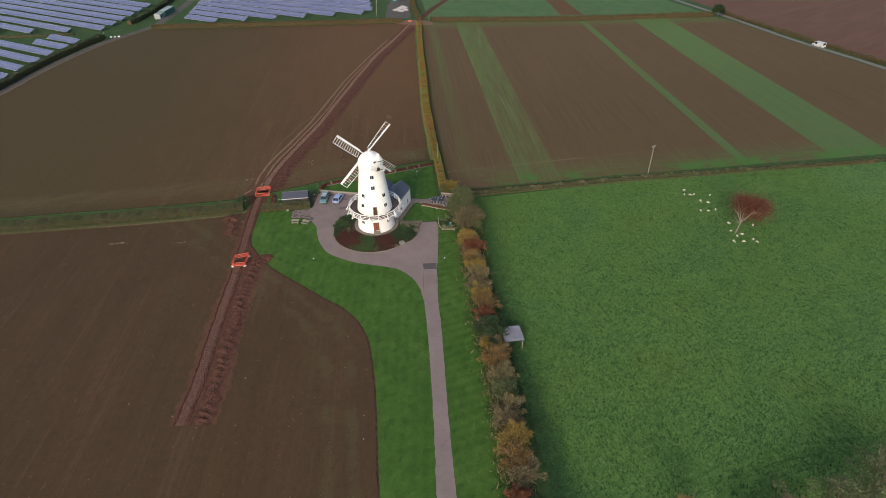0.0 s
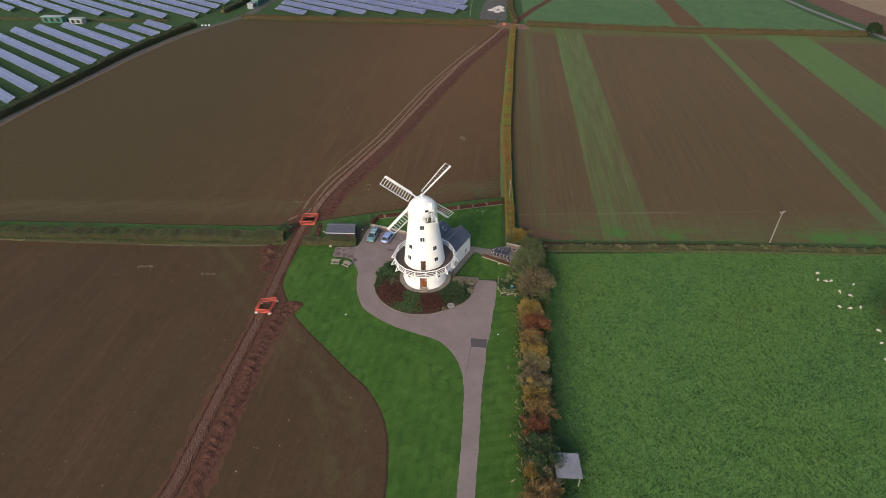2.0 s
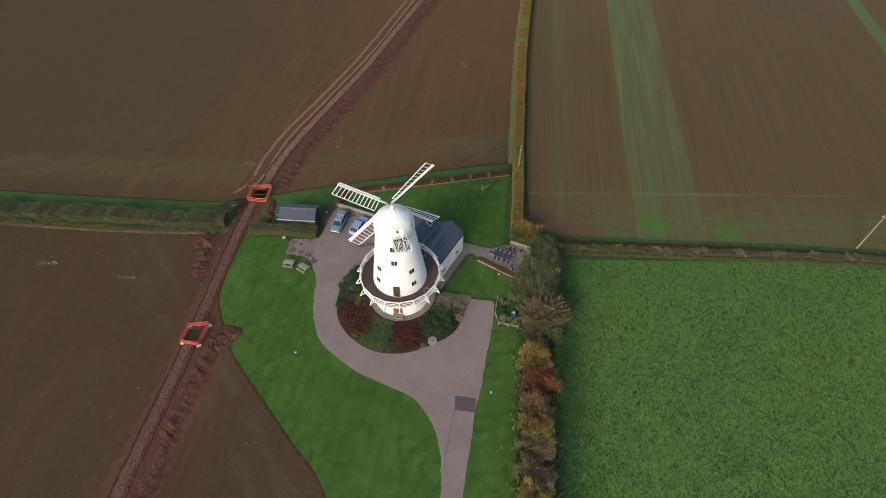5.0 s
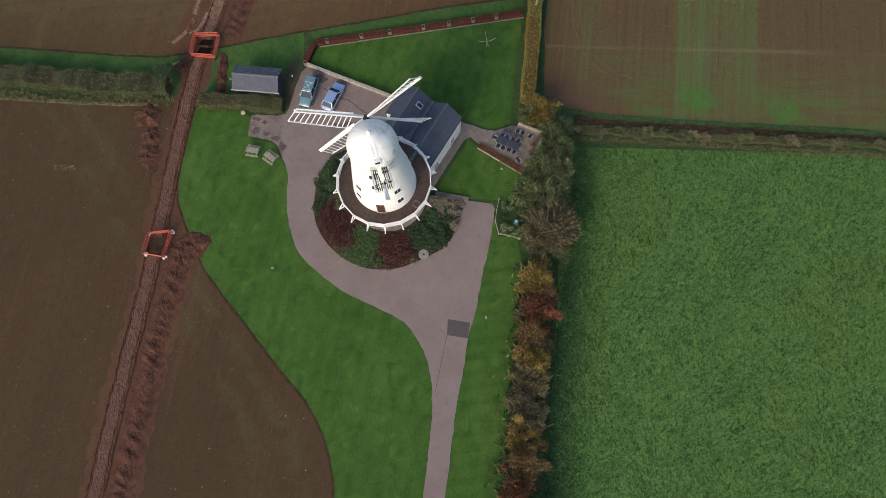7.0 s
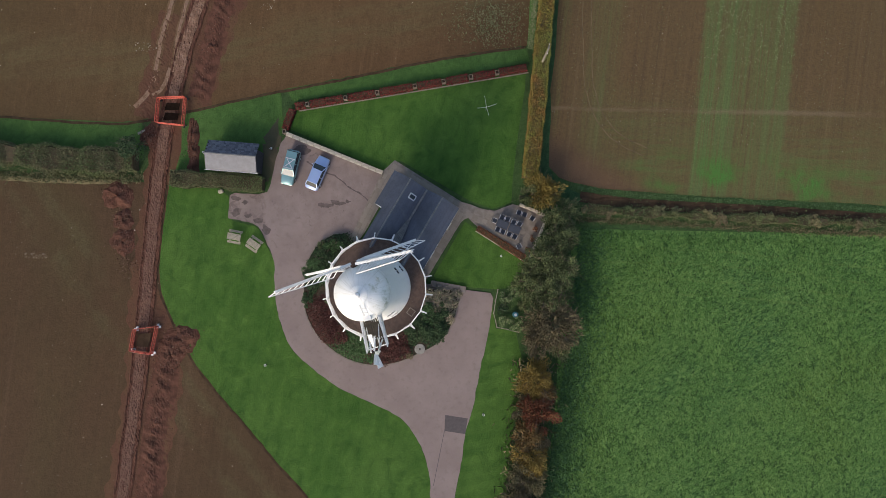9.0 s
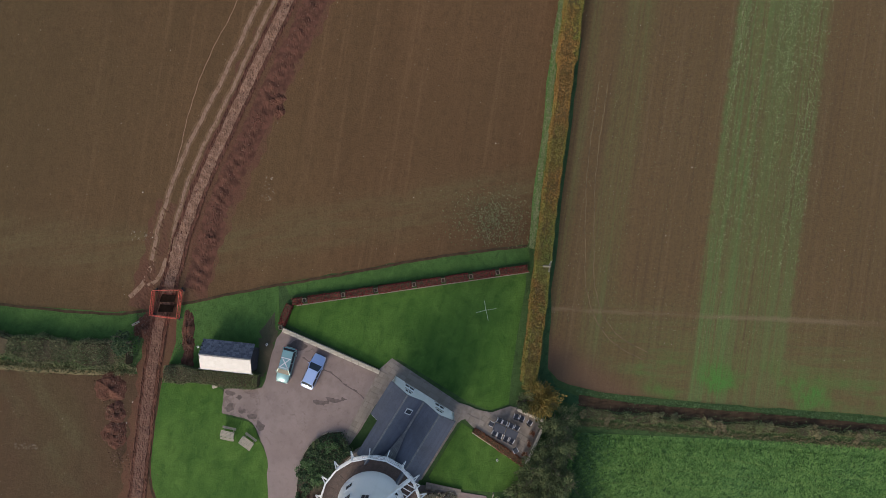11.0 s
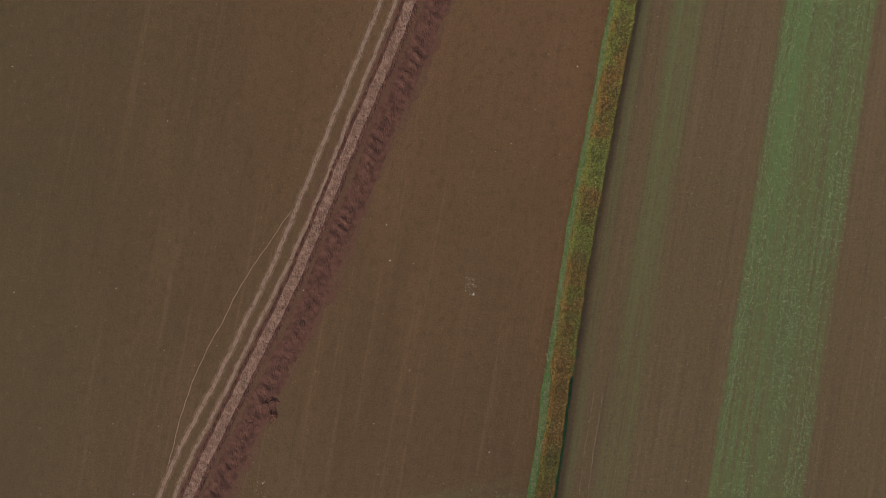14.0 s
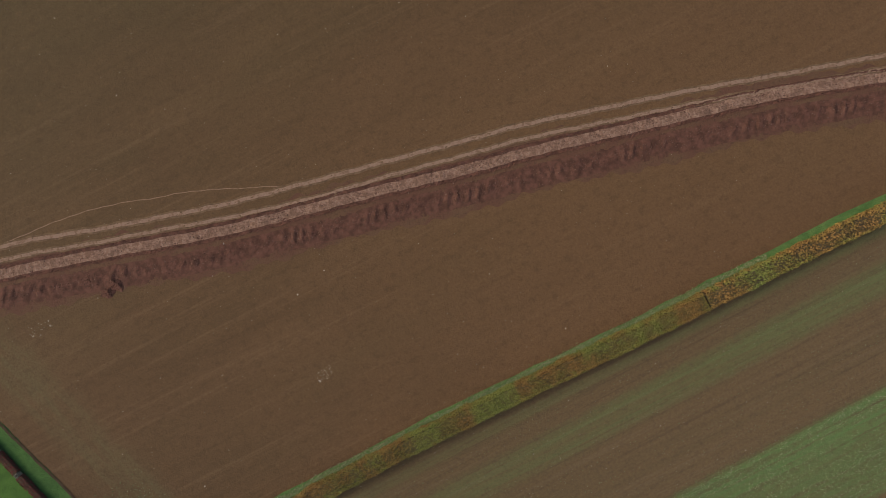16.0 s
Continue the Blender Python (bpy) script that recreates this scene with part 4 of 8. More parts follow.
DRIVE += [(-0.3, 14.3), (-2.4, 10.0), (-4.4, 5.6), (0, 0.5), (6.3, 0.6), (10.5, 0.15), (13.8, -0.1)] + spline([(14.1, -0.8), (13.7, -5.1), (12.8, -10.1), (12.2, -14.5), (11.4, -17.7), (11.1, -21), (10.4, -26), (9.4, -38), (8.1, -50.3), (7.2, -60.4), (6.5, -69), (5.6, -80)], 0.7)
sheet("driveway", DRIVE, 0.075, TARMAC, "worn pinkish-grey tarmac drive and yard", "driveway", thick=0.07, jitter=0.035)
sheet("tarmac_patch", [(8.75, -15.6), (11.6, -15.9), (11.35, -17.85), (8.75, -17.6)], 0.081, PATCH, "dark rectangular repair in the drive", "driveway")
sheet("drive_seam", [(8.72, -17.6), (8.78, -17.6), (7.72, -24.5), (7.66, -24.5)], 0.080, PATCH, "dark joint line in the drive", "driveway")
for k, (x, y, a, b) in enumerate([(-7.6, 9.95, 0.95, 0.38), (-6.1, 10.35, 0.95, 0.36), (-4.8, 10.6, 0.3, 0.2), (-11, 16.9, 1.2, 0.5), (-18.9, 8.6, 0.5, 0.5), (-17.3, 8.2, 0.45, 0.3), (-16.0, 7.6, 0.6, 0.4), (-19.0, 10.3, 0.6, 0.35), (-15.0, 6.5, 0.5, 0.6), (-17.8, 9.9, 0.35, 0.25)]):
    sheet("drive_stain", [(x + a * math.cos(t) * (1 + 0.25 * math.sin(3 * t + k)), y + b * math.sin(t) * (1 + 0.3 * math.cos(2 * t + k))) for t in np.linspace(0, 6.1, 18)], 0.0795, STAIN, "dark damp stain on the tarmac", "stain", jitter=0.05, seed=k)

CRACK = spline([(-10.3, 15.4), (-8.0, 14.2), (-6.5, 13.7), (-4.6, 12.3), (-3.2, 11.6), (-1.5, 10.2)], 0.25)
sheet("drive_crack", [(x + 0.07 * math.sin(i * 2.1), y + 0.1 + 0.06 * math.sin(i * 1.3)) for i, (x, y) in enumerate(CRACK)] + [(x + 0.05 * math.sin(i), y - 0.08) for i, (x, y) in reversed(list(enumerate(CRACK)))], 0.0793, STAIN, "dark worn crack across the yard", "stain")

# paving round the house
sheet("terrace_path", [(-0.6, 14.6), (0.9, 16.1), (10.1, 10.9), (10.7, 9.6), (9.6, 8.6), (5.6, 1.2), (4.9, 1.8), (9.0, 9.0), (1.6, 13.6), (-0.9, 9.9), (-2.4, 6.9), (-3.9, 4.6), (-4.7, 5.0)], 0.10, PAVING, "weathered buff paving round the house", "path", thick=0.06)
sheet("patio", [(10.3, 10.1), (13.2, 10.0), (16.0, 11.2), (17.0, 11.0), (20.2, 9.7), (18.2, 4.4), (12.0, 7.9), (10.6, 9.1)], 0.10, PAVING, "weathered stone patio", "patio", thick=0.06)

sheet("garden_path", spline([(9.5, 11.2), (10.8, 10.9), (12.2, 10.45), (14.4, 10.3), (16.6, 10.9)], 0.4) + [(17.0, 9.6), (13.0, 8.3), (11.9, 8.6), (10.5, 9.2), (9.7, 8.9), (9.3, 9.6)], 0.108, PAVING, "worn stone path from house to patio", "path", thick=0.05)

# ---- filled trench, ruts and spoil ----
TRENCH = spline([(-33.0, -49), (-32.0, -41), (-31.2, -28.6), (-30.6, -19), (-30.0, -11), (-29.6, -2), (-29.4, 5), (-29.2, 11), (-28.6, 18), (-27.5, 24), (-26.4, 30.0), (-24.7, 36.3), (-22.8, 41.5), (-19.1, 51), (-16.3, 58.3), (-13.8, 65.4), (-10.8, 74.8), (-7.8, 84.6), (-4.6, 94.5), (-1.1, 105.8), (8.2, 133), (17.4, 155), (27.5, 181)], 0.25)


def ribbon(name, path, u0, u1, cols, height, material, label, category, kind="structure", lo=-1e9, hi=1e9, wave=1.0):
    """A strip along a path between two sideways offsets (right is positive), with height(s, u)."""
    p = np.array([q for q in path if lo <= q[1] <= hi])
    d = np.gradient(p, axis=0)
    d /= np.linalg.norm(d, axis=1, keepdims=True)
    n = np.stack([d[:, 1], -d[:, 0]], 1)
    s = np.concatenate([[0], np.cumsum(np.linalg.norm(np.diff(p, axis=0), axis=1))])
    us = np.linspace(u0, u1, cols)
    S, U = np.meshgrid(s, us, indexing="ij")
    wav = wave * (0.035 * np.sin(S * 1.1) + 0.03 * np.sin(S * 2.7 + 1) + 0.05 * np.sin(S * 0.23))
    edge = np.minimum((U - u0), (u1 - U)) / (u1 - u0)
    W = U + wav * (1.0 - edge)
    X, Y = p[:, 0:1] + n[:, 0:1] * W, p[:, 1:2] + n[:, 1:2] * W
    Z = height(S, U)
    v = np.stack([X, Y, Z], -1).reshape(-1, 3)
    i = np.arange(S.size).reshape(S.shape)
    f = np.stack([i[:-1, :-1], i[:-1, 1:], i[1:, 1:], i[1:, :-1]], -1).reshape(-1, 4)[:, ::-1]
    me = bpy.data.meshes.new(name)
    me.from_pydata(v.tolist(), [], f.tolist())
    me.materials.append(material)
    return tagged(new(name, me), label, category, kind=kind)


NR = np.random.default_rng(11)
hump = lambda u, c, w: np.exp(-((u - c) / w) ** 2)
ribbon("trench_soil", TRENCH, -1.12, 1.15, 18, lambda s, u: 0.03 + np.maximum(0, 0.1 * hump(u, -0.98, 0.12) + 0.10 * hump(u, 1.1, 0.3) + 0.03 * NR.normal(size=s.shape) * (np.abs(u) < 1.4)), RED_SOIL, "freshly dug red soil along the trench", "trench")
ribbon("trench_backfill", TRENCH, -0.62, 0.66, 14, lambda s, u: 0.03 + np.minimum(0.07 + 0.025 * np.sin(s * 1.9 + 2 * np.sin(s * 0.7)), 0.5 - 0.45 * np.abs(u + 0.09 * np.sin(s * 1.7 + 2 * np.sin(s * 0.43)) + 0.1 * np.sin(s * 0.9 + 1))) + 0.016 * NR.normal(size=s.shape), RUBBLE, "pink rubble backfill in the trench", "trench")
mud_w = lambda s: 0.5 + 0.5 * np.sin(s * 0.9 + 2 * np.sin(s * 0.31))
ribbon("churned_soil", TRENCH, -1.9, 5.3, 16, lambda s, u: 0.026 + 0.008 * np.abs(NR.normal(size=s.shape)) * (np.abs(u - 1.7) < 3.3 * (0.75 + 0.25 * mud_w(s))), MUD, "churned red-brown soil along the trench", "trench", lo=-50, hi=176, wave=6.0)
ribbon("churned_soil", TRENCH, -4.6, -1.4, 12, lambda s, u: 0.027 + 0.03 * np.abs(NR.normal(size=s.shape)) * hump(u, -2.9, 1.1), MUD, "churned red-brown soil round the pit", "trench", lo=19.5, hi=33, wave=5.0)
heap_h = lambda s, u: 0.025 + np.maximum(0, hump(u, 3.1 + 0.25 * np.sin(s * 0.37), 0.85) * (0.17 + 0.15 * np.clip(0.35 + np.sin(s * 4.0 + u * 1.2 + 1.9 * np.sin(s * 0.61) + 0.8 * np.sin(s * 1.3 + u)), 0, 1.1) * (0.7 + 0.4 * np.sin(s * 0.53 + 0.7 * np.sin(s * 0.21)))) + 0.022 * NR.normal(size=s.shape) * hump(u, 3.2, 0.9))
low_h = lambda s, u: 0.025 + 0.68 * (heap_h(s, u) - 0.025)
ribbon("spoil_bank_south", TRENCH, 1.5, 5.1, 20, heap_h, RED_SOIL, "ridged bank of dug red soil", "spoil", hi=-7.5)
ribbon("spoil_bank_north", TRENCH, 1.7, 4.7, 18, low_h, RED_SOIL, "long ridged bank of dug red soil", "spoil", lo=23.5, hi=176)
RUTS = [([(-27.9, 26.1), (-27.5, 31.5), (-26.4, 36.4), (-25.1, 40.2), (-22.0, 47.7), (-18.6, 57.0), (-15.3, 65.3), (-12.1, 74.6), (-9.4, 84.8), (-6.3, 94.8), (-2.7, 106.4), (7.6, 133.6), (15.8, 154)], 0.26),
        ([(-30.2, 26.2), (-29.6, 30.9), (-28.4, 35.9), (-26.7, 40.9), (-23.3, 49.0), (-20.3, 57.1), (-17.0, 65.9), (-14.2, 74.9), (-11.2, 85.3), (-8.0, 95.4), (-4.4, 107), (6.0, 134.2), (14.2, 154.6)], 0.3)]
for track, w in RUTS:
    line = spline(track, 0.25)
    ribbon("rut_shoulder", line, -1.6 * w, 1.6 * w, 5, lambda s, u_: 0.055 + 0.01 * NR.normal(size=s.shape), RUT_EDGE, "dusty shoulder of a wheel rut", "rut", wave=1.6)
    ribbon("wheel_rut", line, -0.8 * w, 0.8 * w, 5, lambda s, u_: 0.075 + 0.012 * NR.normal(size=s.shape), RUT, "pale compacted wheel rut in the soil", "rut", wave=1.1)
ribbon("wheel_rut", spline([(-32.6, 21.4), (-31.3, 22.9), (-30.4, 24.8), (-30.1, 26.6)], 0.3), -0.28, 0.28, 4, lambda s, u_: 0.046 + 0.012 * NR.normal(size=s.shape), RUT, "wheel rut turning away at the field edge", "rut")
ribbon("wheel_rut", spline([(-30.4, 23.0), (-29.3, 23.9), (-28.6, 25.6), (-28.3, 26.6)], 0.3), -0.25, 0.25, 4, lambda s, u_: 0.048 + 0.012 * NR.normal(size=s.shape), RUT, "wheel rut turning away at the field edge", "rut")
ribbon("wheel_rut", spline([(-28.6, 34.0), (-28.3, 36.4), (-27.8, 40.2), (-26.7, 46.5), (-24.9, 52.5), (-23.0, 57), (-20.9, 62.4), (-17.9, 68.0), (-15.7, 71.9)], 0.4), -0.05, 0.05, 3, lambda s, u_: 0.042 + 0.0 * s, RUT, "faint curved wheel rut in the soil", "rut")


def mound(name, x, y, rx, ry, h, material, label, rz=0.0, seed=1, category="spoil heap"):
    """A low heap of clods."""
    rng = np.random.default_rng(seed)
    n, m = 20, 48
    a, r = np.meshgrid(np.linspace(0, 2 * math.pi, m, endpoint=False), np.linspace(0, 1, n))
    k = 1 + 0.09 * np.sin(3 * a + seed) + 0.07 * np.sin(5 * a + 2 * seed) + 0.05 * np.sin(11 * a + seed)
    X, Y = rx * r * k * np.cos(a), ry * r * k * np.sin(a)
    lump = np.zeros_like(r)
    for _ in range(14):
        t, f = rng.uniform(0, 6.28), rng.uniform(3.0, 11.0)
        lump += np.sin(f * (X * math.cos(t) + Y * math.sin(t)) + rng.uniform(0, 6.28)) * 1.5 / f
    hh = h * (1 - r ** 1.8) * (0.8 + 0.3 * np.sin(a * 2 + seed)) + (0.05 * lump + rng.normal(0, 0.035, r.shape) * r) * (1 - r ** 4)
    hh[0] = hh[0].mean()
    v = np.stack([X, Y, np.maximum(hh, 0.0)], -1).reshape(-1, 3)
    i = np.arange(n * m).reshape(n, m)
    j = np.roll(i, -1, axis=1)
    f = np.stack([i[:-1], i[1:], j[1:], j[:-1]], -1).reshape(-1, 4)
    me = bpy.data.meshes.new(name)
    me.from_pydata(v.tolist(), [], f.tolist())
    me.materials.append(material)
    ob = new(name, me)
    ob.matrix_basis = pose(x, y, 0.03, 0, 0, rz)
    return tagged(ob, label, category)


for k, (x, y, rx, ry, h) in enumerate([(-34.0, 10.0, 2.0, 1.8, 0.5), (-33.1, 6.9, 1.3, 1.4, 0.4), (-33.0, 4.2, 1.6, 1.7, 0.4), (-24.8, -7.8, 2.2, 1.9, 0.35), (-26.0, -9.8, 1.5, 2.0, 0.35), (-24.9, 18.2, 0.8, 2.2, 0.4), (-24.7, 16.2, 0.8, 1.2, 0.4), (-30.5, 17.7, 1.2, 1.5, 0.3), (-24.6, 14.0, 0.8, 1.8, 0.45), (-17.9, 45.0, 1.2, 0.8, 0.2), (-16.2, 47.6, 1.3, 0.9, 0.25), (-15.6, 46.2, 0.7, 1.1, 0.2), (-23.0, 29.5, 0.9, 1.4, 0.25)]):
    mound("soil_mound", x, y, rx, ry, h, RED_SOIL, "heap of dug red soil by the trench", seed=k + 3)


# ---- loose stones and grass tufts on the ground ----
def scatter_stones(name, x0, x1, y0, y1, n, size, seed, label, inside=lambda x, y: True):
    rng = np.random.default_rng(seed)
    bm = []
    faces = []
    for _ in range(n):
        x, y = rng.uniform(x0, x1), rng.uniform(y0, y1)
        if not inside(x, y):
            continue
        s = size * rng.uniform(0.4, 1.4) * (1 + (rng.uniform() > 0.93))
        b = len(bm)
        r = rng.uniform(0.6, 1.2, 5)
        t = rng.uniform(0, 6.28)
        bm += [(x + s * r[i] * math.cos(t + i * 1.571), y + s * r[i] * math.sin(t + i * 1.571), 0.01) for i in range(4)] + [(x, y, 0.03 + s * 0.7 * r[4])]
        faces += [(b + i, b + (i + 1) % 4, b + 4) for i in range(4)]
    me = bpy.data.meshes.new(name)
    me.from_pydata(bm, [], faces)
    me.materials.append(STONES)
    return tagged(new(name, me), label, "stones", kind="stuff")


def in_nw(x, y):
    return y > 21 + max(0, (x + 26) * 0.26) and x < hedge_x(y) - 2.6


def in_sw(x, y):
    k = [p for p in LAWN_EDGE if abs(p[1] - y) < 1.5]
    return bool(k) and x < min(p[0] for p in k) - 0.5


scatter_stones("field_stones", -70, 24, 20, 125, 1100, 0.045, 3, "small pale stones on brown soil", in_nw)
scatter_stones("field_stones", -75, -4, -70, 11, 1100, 0.048, 4, "small pale stones on brown soil", in_sw)
scatter_stones("field_stones", 20, 75, 19, 115, 1500, 0.04, 5, "small pale stones on brown soil", lambda x, y: x > hedge_x(y) + 2)
rng = np.random.default_rng(8)
NC = 160000
ty = 20 + 148 * rng.uniform(0, 1, NC) ** 1.3
ts = np.round(rng.uniform(36.8, 48.2, NC) / 0.36) * 0.36
row_k = np.array([0.15 + 0.85 * random.Random(int(v * 100)).random() ** 1.5 for v in ts])
row_k = 0.7 * row_k * np.where(ts > 43, 1.0, 0.65) + np.where(ts < 37.8, 0.25, 0.0)
drift = 0.5 + 0.5 * np.sin(ty * 0.21 + 2.0 * np.sin(ts * 0.9) + 1.3 * np.sin(ty * 0.057))
keep = rng.uniform(size=NC) < np.clip((ty - 27) / 24, 0.01, 1) * row_k * (0.25 + 0.75 * drift)
tx = 0.078 * ty + ts + rng.normal(0, 0.14, NC)
tagged(quads("crop_tufts", leaves(np.stack([tx, ty, np.full(NC, 0.07)], 1)[keep], 0.14, rng, 1.3, 0.75), CROP), "pale green cover crop seedlings in rows", "crop", kind="stuff")
NV = 8000
vy = 22 + 120 * rng.uniform(0, 1, NV) ** 1.2
vs = np.round(rng.uniform(20, 75, NV) / 2.6) * 2.6 + rng.normal(0, 0.4, NV)
tagged(quads("stray_seedlings", leaves(np.stack([vs + 0.078 * vy, vy, np.full(NV, 0.07)], 1), 0.12, rng, 1.6, 0.8), WEED), "stray pale seedlings on bare soil", "crop", kind="stuff")
WHEELING = plain_mat("faint_pale_wheeling", (0.128, 0.090, 0.046), 0.95, vary=0.4, scale=0.9)
for sx in (-0.55, 0.55):
    ribbon("tractor_wheeling", spline([(25.1, 52.6), (24.3, 40.2), (24.8, 28.7), (25.5, 25.2), (26.7, 22.7), (28.7, 20.4), (32.5, 18.6)], 0.5), sx - 0.06, sx + 0.06, 3, lambda s, u_: 0.042 + 0.0 * s, WHEELING, "faint tractor wheeling on the headland", "rut")
fx, fy = rng.normal(12.4, 2.5, 1500), rng.normal(34.2, 1.7, 1500)
ok = (fx < np.array([hedge_x(v) for v in fy]) - 2.0) & (fy > 30.8)
tagged(quads("weeds", leaves(np.stack([fx, fy, np.full(1500, 0.08)], 1)[ok], 0.2, rng, 1.4), WEED), "pale dry weeds in the field corner", "weeds", kind="stuff")
NT = 130000
gx, gy = 22.5 + 92 * rng.uniform(0, 1, NT) ** 1.25, 8.4 - 94 * rng.uniform(0, 1, NT) ** 1.2
tagged(quads("grass_tufts", blades(np.stack([gx, gy, np.full(NT, 0.1)], 1)[gx > 22.7 + np.maximum(0, gy) * 0.2], 0.17, rng, 1.3, 0.3), BRIGHT), "bright tufts of pasture grass", "grass", kind="stuff")
EDGE_W = spline([(-104.5, 198), (-117.3, 174.8), (-126.6, 143.7), (-132.0, 113.7), (-136.0, 92), (-137.3, 76), (-143.3, 45)], 2.0)
ribbon("track_verge", EDGE_W, -0.22, 0.22, 4, lambda s, u_: 0.06 + 0.0 * s, RUT, "pale dry edge between track and field", "verge")
for k, (x, y, a, b, n) in enumerate([(-44.0, 1.9, 1.5, 0.35, 60), (-58.3, 4.2, 1.8, 0.4, 60), (-16.2, 36.2, 0.8, 1.6, 40), (-31.4, 29.1, 1.6, 0.6, 40), (7.9, 64.4, 0.7, 1.2, 50)]):
    scatter_stones("stone_scatter", x - a, x + a, y - b, y + b, n, 0.06, 50 + k, "patch of pale stone chips on soil")

# plough furrow where field meets grass, its shade put in as dark colour, and the pale bank under the field hedge
ribbon("field_furrow", STRIP_EDGE, 0.0, 0.34, 3, lambda s, u_: 0.062 + 0.0 * s, SHADED_SOIL, "furrow at the field edge with its shade in the colour", "furrow")
ribbon("field_furrow", LAWN_EDGE, 0.05, 0.33, 3, lambda s, u_: 0.064 + 0.0 * s, SHADED_SOIL, "furrow at the lawn edge with its shade in the colour", "furrow")
ribbon("field_edge", spline([(-120, 15.0), (-87, 13.3), (-67, 12.2), (-48, 11.5), (-38, 11.6), (-33, 11.9)], 0.6), -0.3, 0.3, 3, lambda s, u_: 0.05 + 0.0 * s, PALE_EDGE, "pale dry edge of the field under the hedge", "verge")

def scatter_clods(name, u, spread, n, lo, hi, size, seed, label):
    """Clods of dug soil strewn along the trench at a sideways offset."""
    r = np.random.default_rng(seed)
    p = np.array([q for q in TRENCH if lo <= q[1] <= hi])
    d = np.gradient(p, axis=0)
    d /= np.linalg.norm(d, axis=1, keepdims=True)
    i = r.integers(0, len(p), n)
    o = u + r.normal(0, spread, n)
    x, y = p[i, 0] + d[i, 1] * o + r.normal(0, 0.1, n), p[i, 1] - d[i, 0] * o + r.normal(0, 0.1, n)
    z = 0.08 + 0.3 * np.exp(-((o - 3.1) / 0.9) ** 2)
    tagged(quads(name, leaves(np.stack([x, y, z], 1), size, r, 0.7, 0.9), CLOD), label, "clods", kind="stuff")


mr = np.random.default_rng(96)
hp = np.concatenate([np.array((x, y)) + mr.normal(size=(150, 2)) * (rx * 0.5, ry * 0.5) for x, y, rx, ry in ((-34.0, 10.0, 2.0, 1.8), (-33.1, 6.9, 1.3, 1.4), (-33.0, 4.2, 1.6, 1.7), (-24.8, -7.8, 2.2, 1.9), (-26.0, -9.8, 1.5, 2.0), (-30.5, 17.7, 1.2, 1.5), (-24.9, 17.4, 0.8, 2.4), (-32.2, 1.5, 1.2, 1.6))])
tagged(quads("heap_clods", leaves(np.column_stack([hp, 0.12 + 0.3 * mr.uniform(size=len(hp))]), 0.16, mr, 0.7, 0.9), CLOD), "loose clods of red soil round the heaps", "clods", kind="stuff")
scatter_clods("soil_clods", 3.0, 0.7, 2200, 23.5, 150, 0.12, 91, "loose clods of red soil on the bank")
scatter_clods("soil_clods", 3.0, 0.8, 1000, -50, -7.5, 0.12, 92, "loose clods of red soil on the bank")
scatter_clods("rubble_chips", 0.0, 0.5, 2600, -50, 150, 0.17, 93, "chips of pink rubble in the backfill")

# rank ungrazed grass along the pasture's shrub side; its dark colour also paints the shrubs' shade
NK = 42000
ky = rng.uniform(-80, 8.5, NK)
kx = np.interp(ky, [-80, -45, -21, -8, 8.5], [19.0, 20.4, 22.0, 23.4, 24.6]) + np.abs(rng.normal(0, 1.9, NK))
tagged(quads("rank_grass", blades(np.stack([kx, ky, np.full(NK, 0.06)], 1), 0.17, rng, 1.2, 0.35), RANK_SHADED), "rank ungrazed grass darkened with the shade beside the shrubs", "grass", kind="stuff")
# field margin north of the ditch: dark strip painting the scrub's shade, and a line of fresh weeds
MARGIN = spline([(24.5, 12.9), (30, 12.4), (38.6, 12.2), (56, 12.0), (73, 11.5), (100, 10.2), (141, 8.2)], 0.7)
ribbon("ditch_furrow", MARGIN, -0.35, 1.0, 6, lambda s, u_: 0.05 + 0.02 * NR.normal(size=s.shape), SHADED_SOIL, "dark soil strip for the shade beside the ditch scrub", "furrow")
p = np.array(MARGIN)[(rng.uniform(0, 1, 9000) * 40).astype(int) * (len(MARGIN) // 40) + (rng.uniform(0, 1, 9000) ** 2 * (len(MARGIN) // 40)).astype(int)]
p = p + np.stack([rng.uniform(-0.4, 0.4, 9000), 0.75 + rng.normal(0, 0.2, 9000)], 1)
tagged(quads("margin_weeds", leaves(np.column_stack([p, np.full(9000, 0.14)])[:5200], 0.17, rng, 1.2), MIDGREEN), "line of fresh green weeds at the field margin", "weeds", kind="stuff")


# ---- the windmill ----
MX, MY, MZ = 0.12, 0.2, 1.0          # foot of the tower on its mound
TOWER = [(4.25, -0.3), (4.2, 0.0), (4.08, 1.0), (3.92, 4.3), (3.55, 7.2), (3.0, 11.2), (2.55, 14.9)]
DECK_Z, DECK_R, SIDES = 4.5, 5.68, 18
YAW = 20.0                            # the cap looks this far west of +y


def tower_r(z):
    return float(np.interp(z, [h for _, h in TOWER], [r for r, _ in TOWER]))


mill = thing("windmill", MX, MY, MZ, 0, "white tower windmill with domed cap and balcony", "windmill")
part("tower", lathe(TOWER, 64), WHITE, mill, "white rendered tapering tower", True)


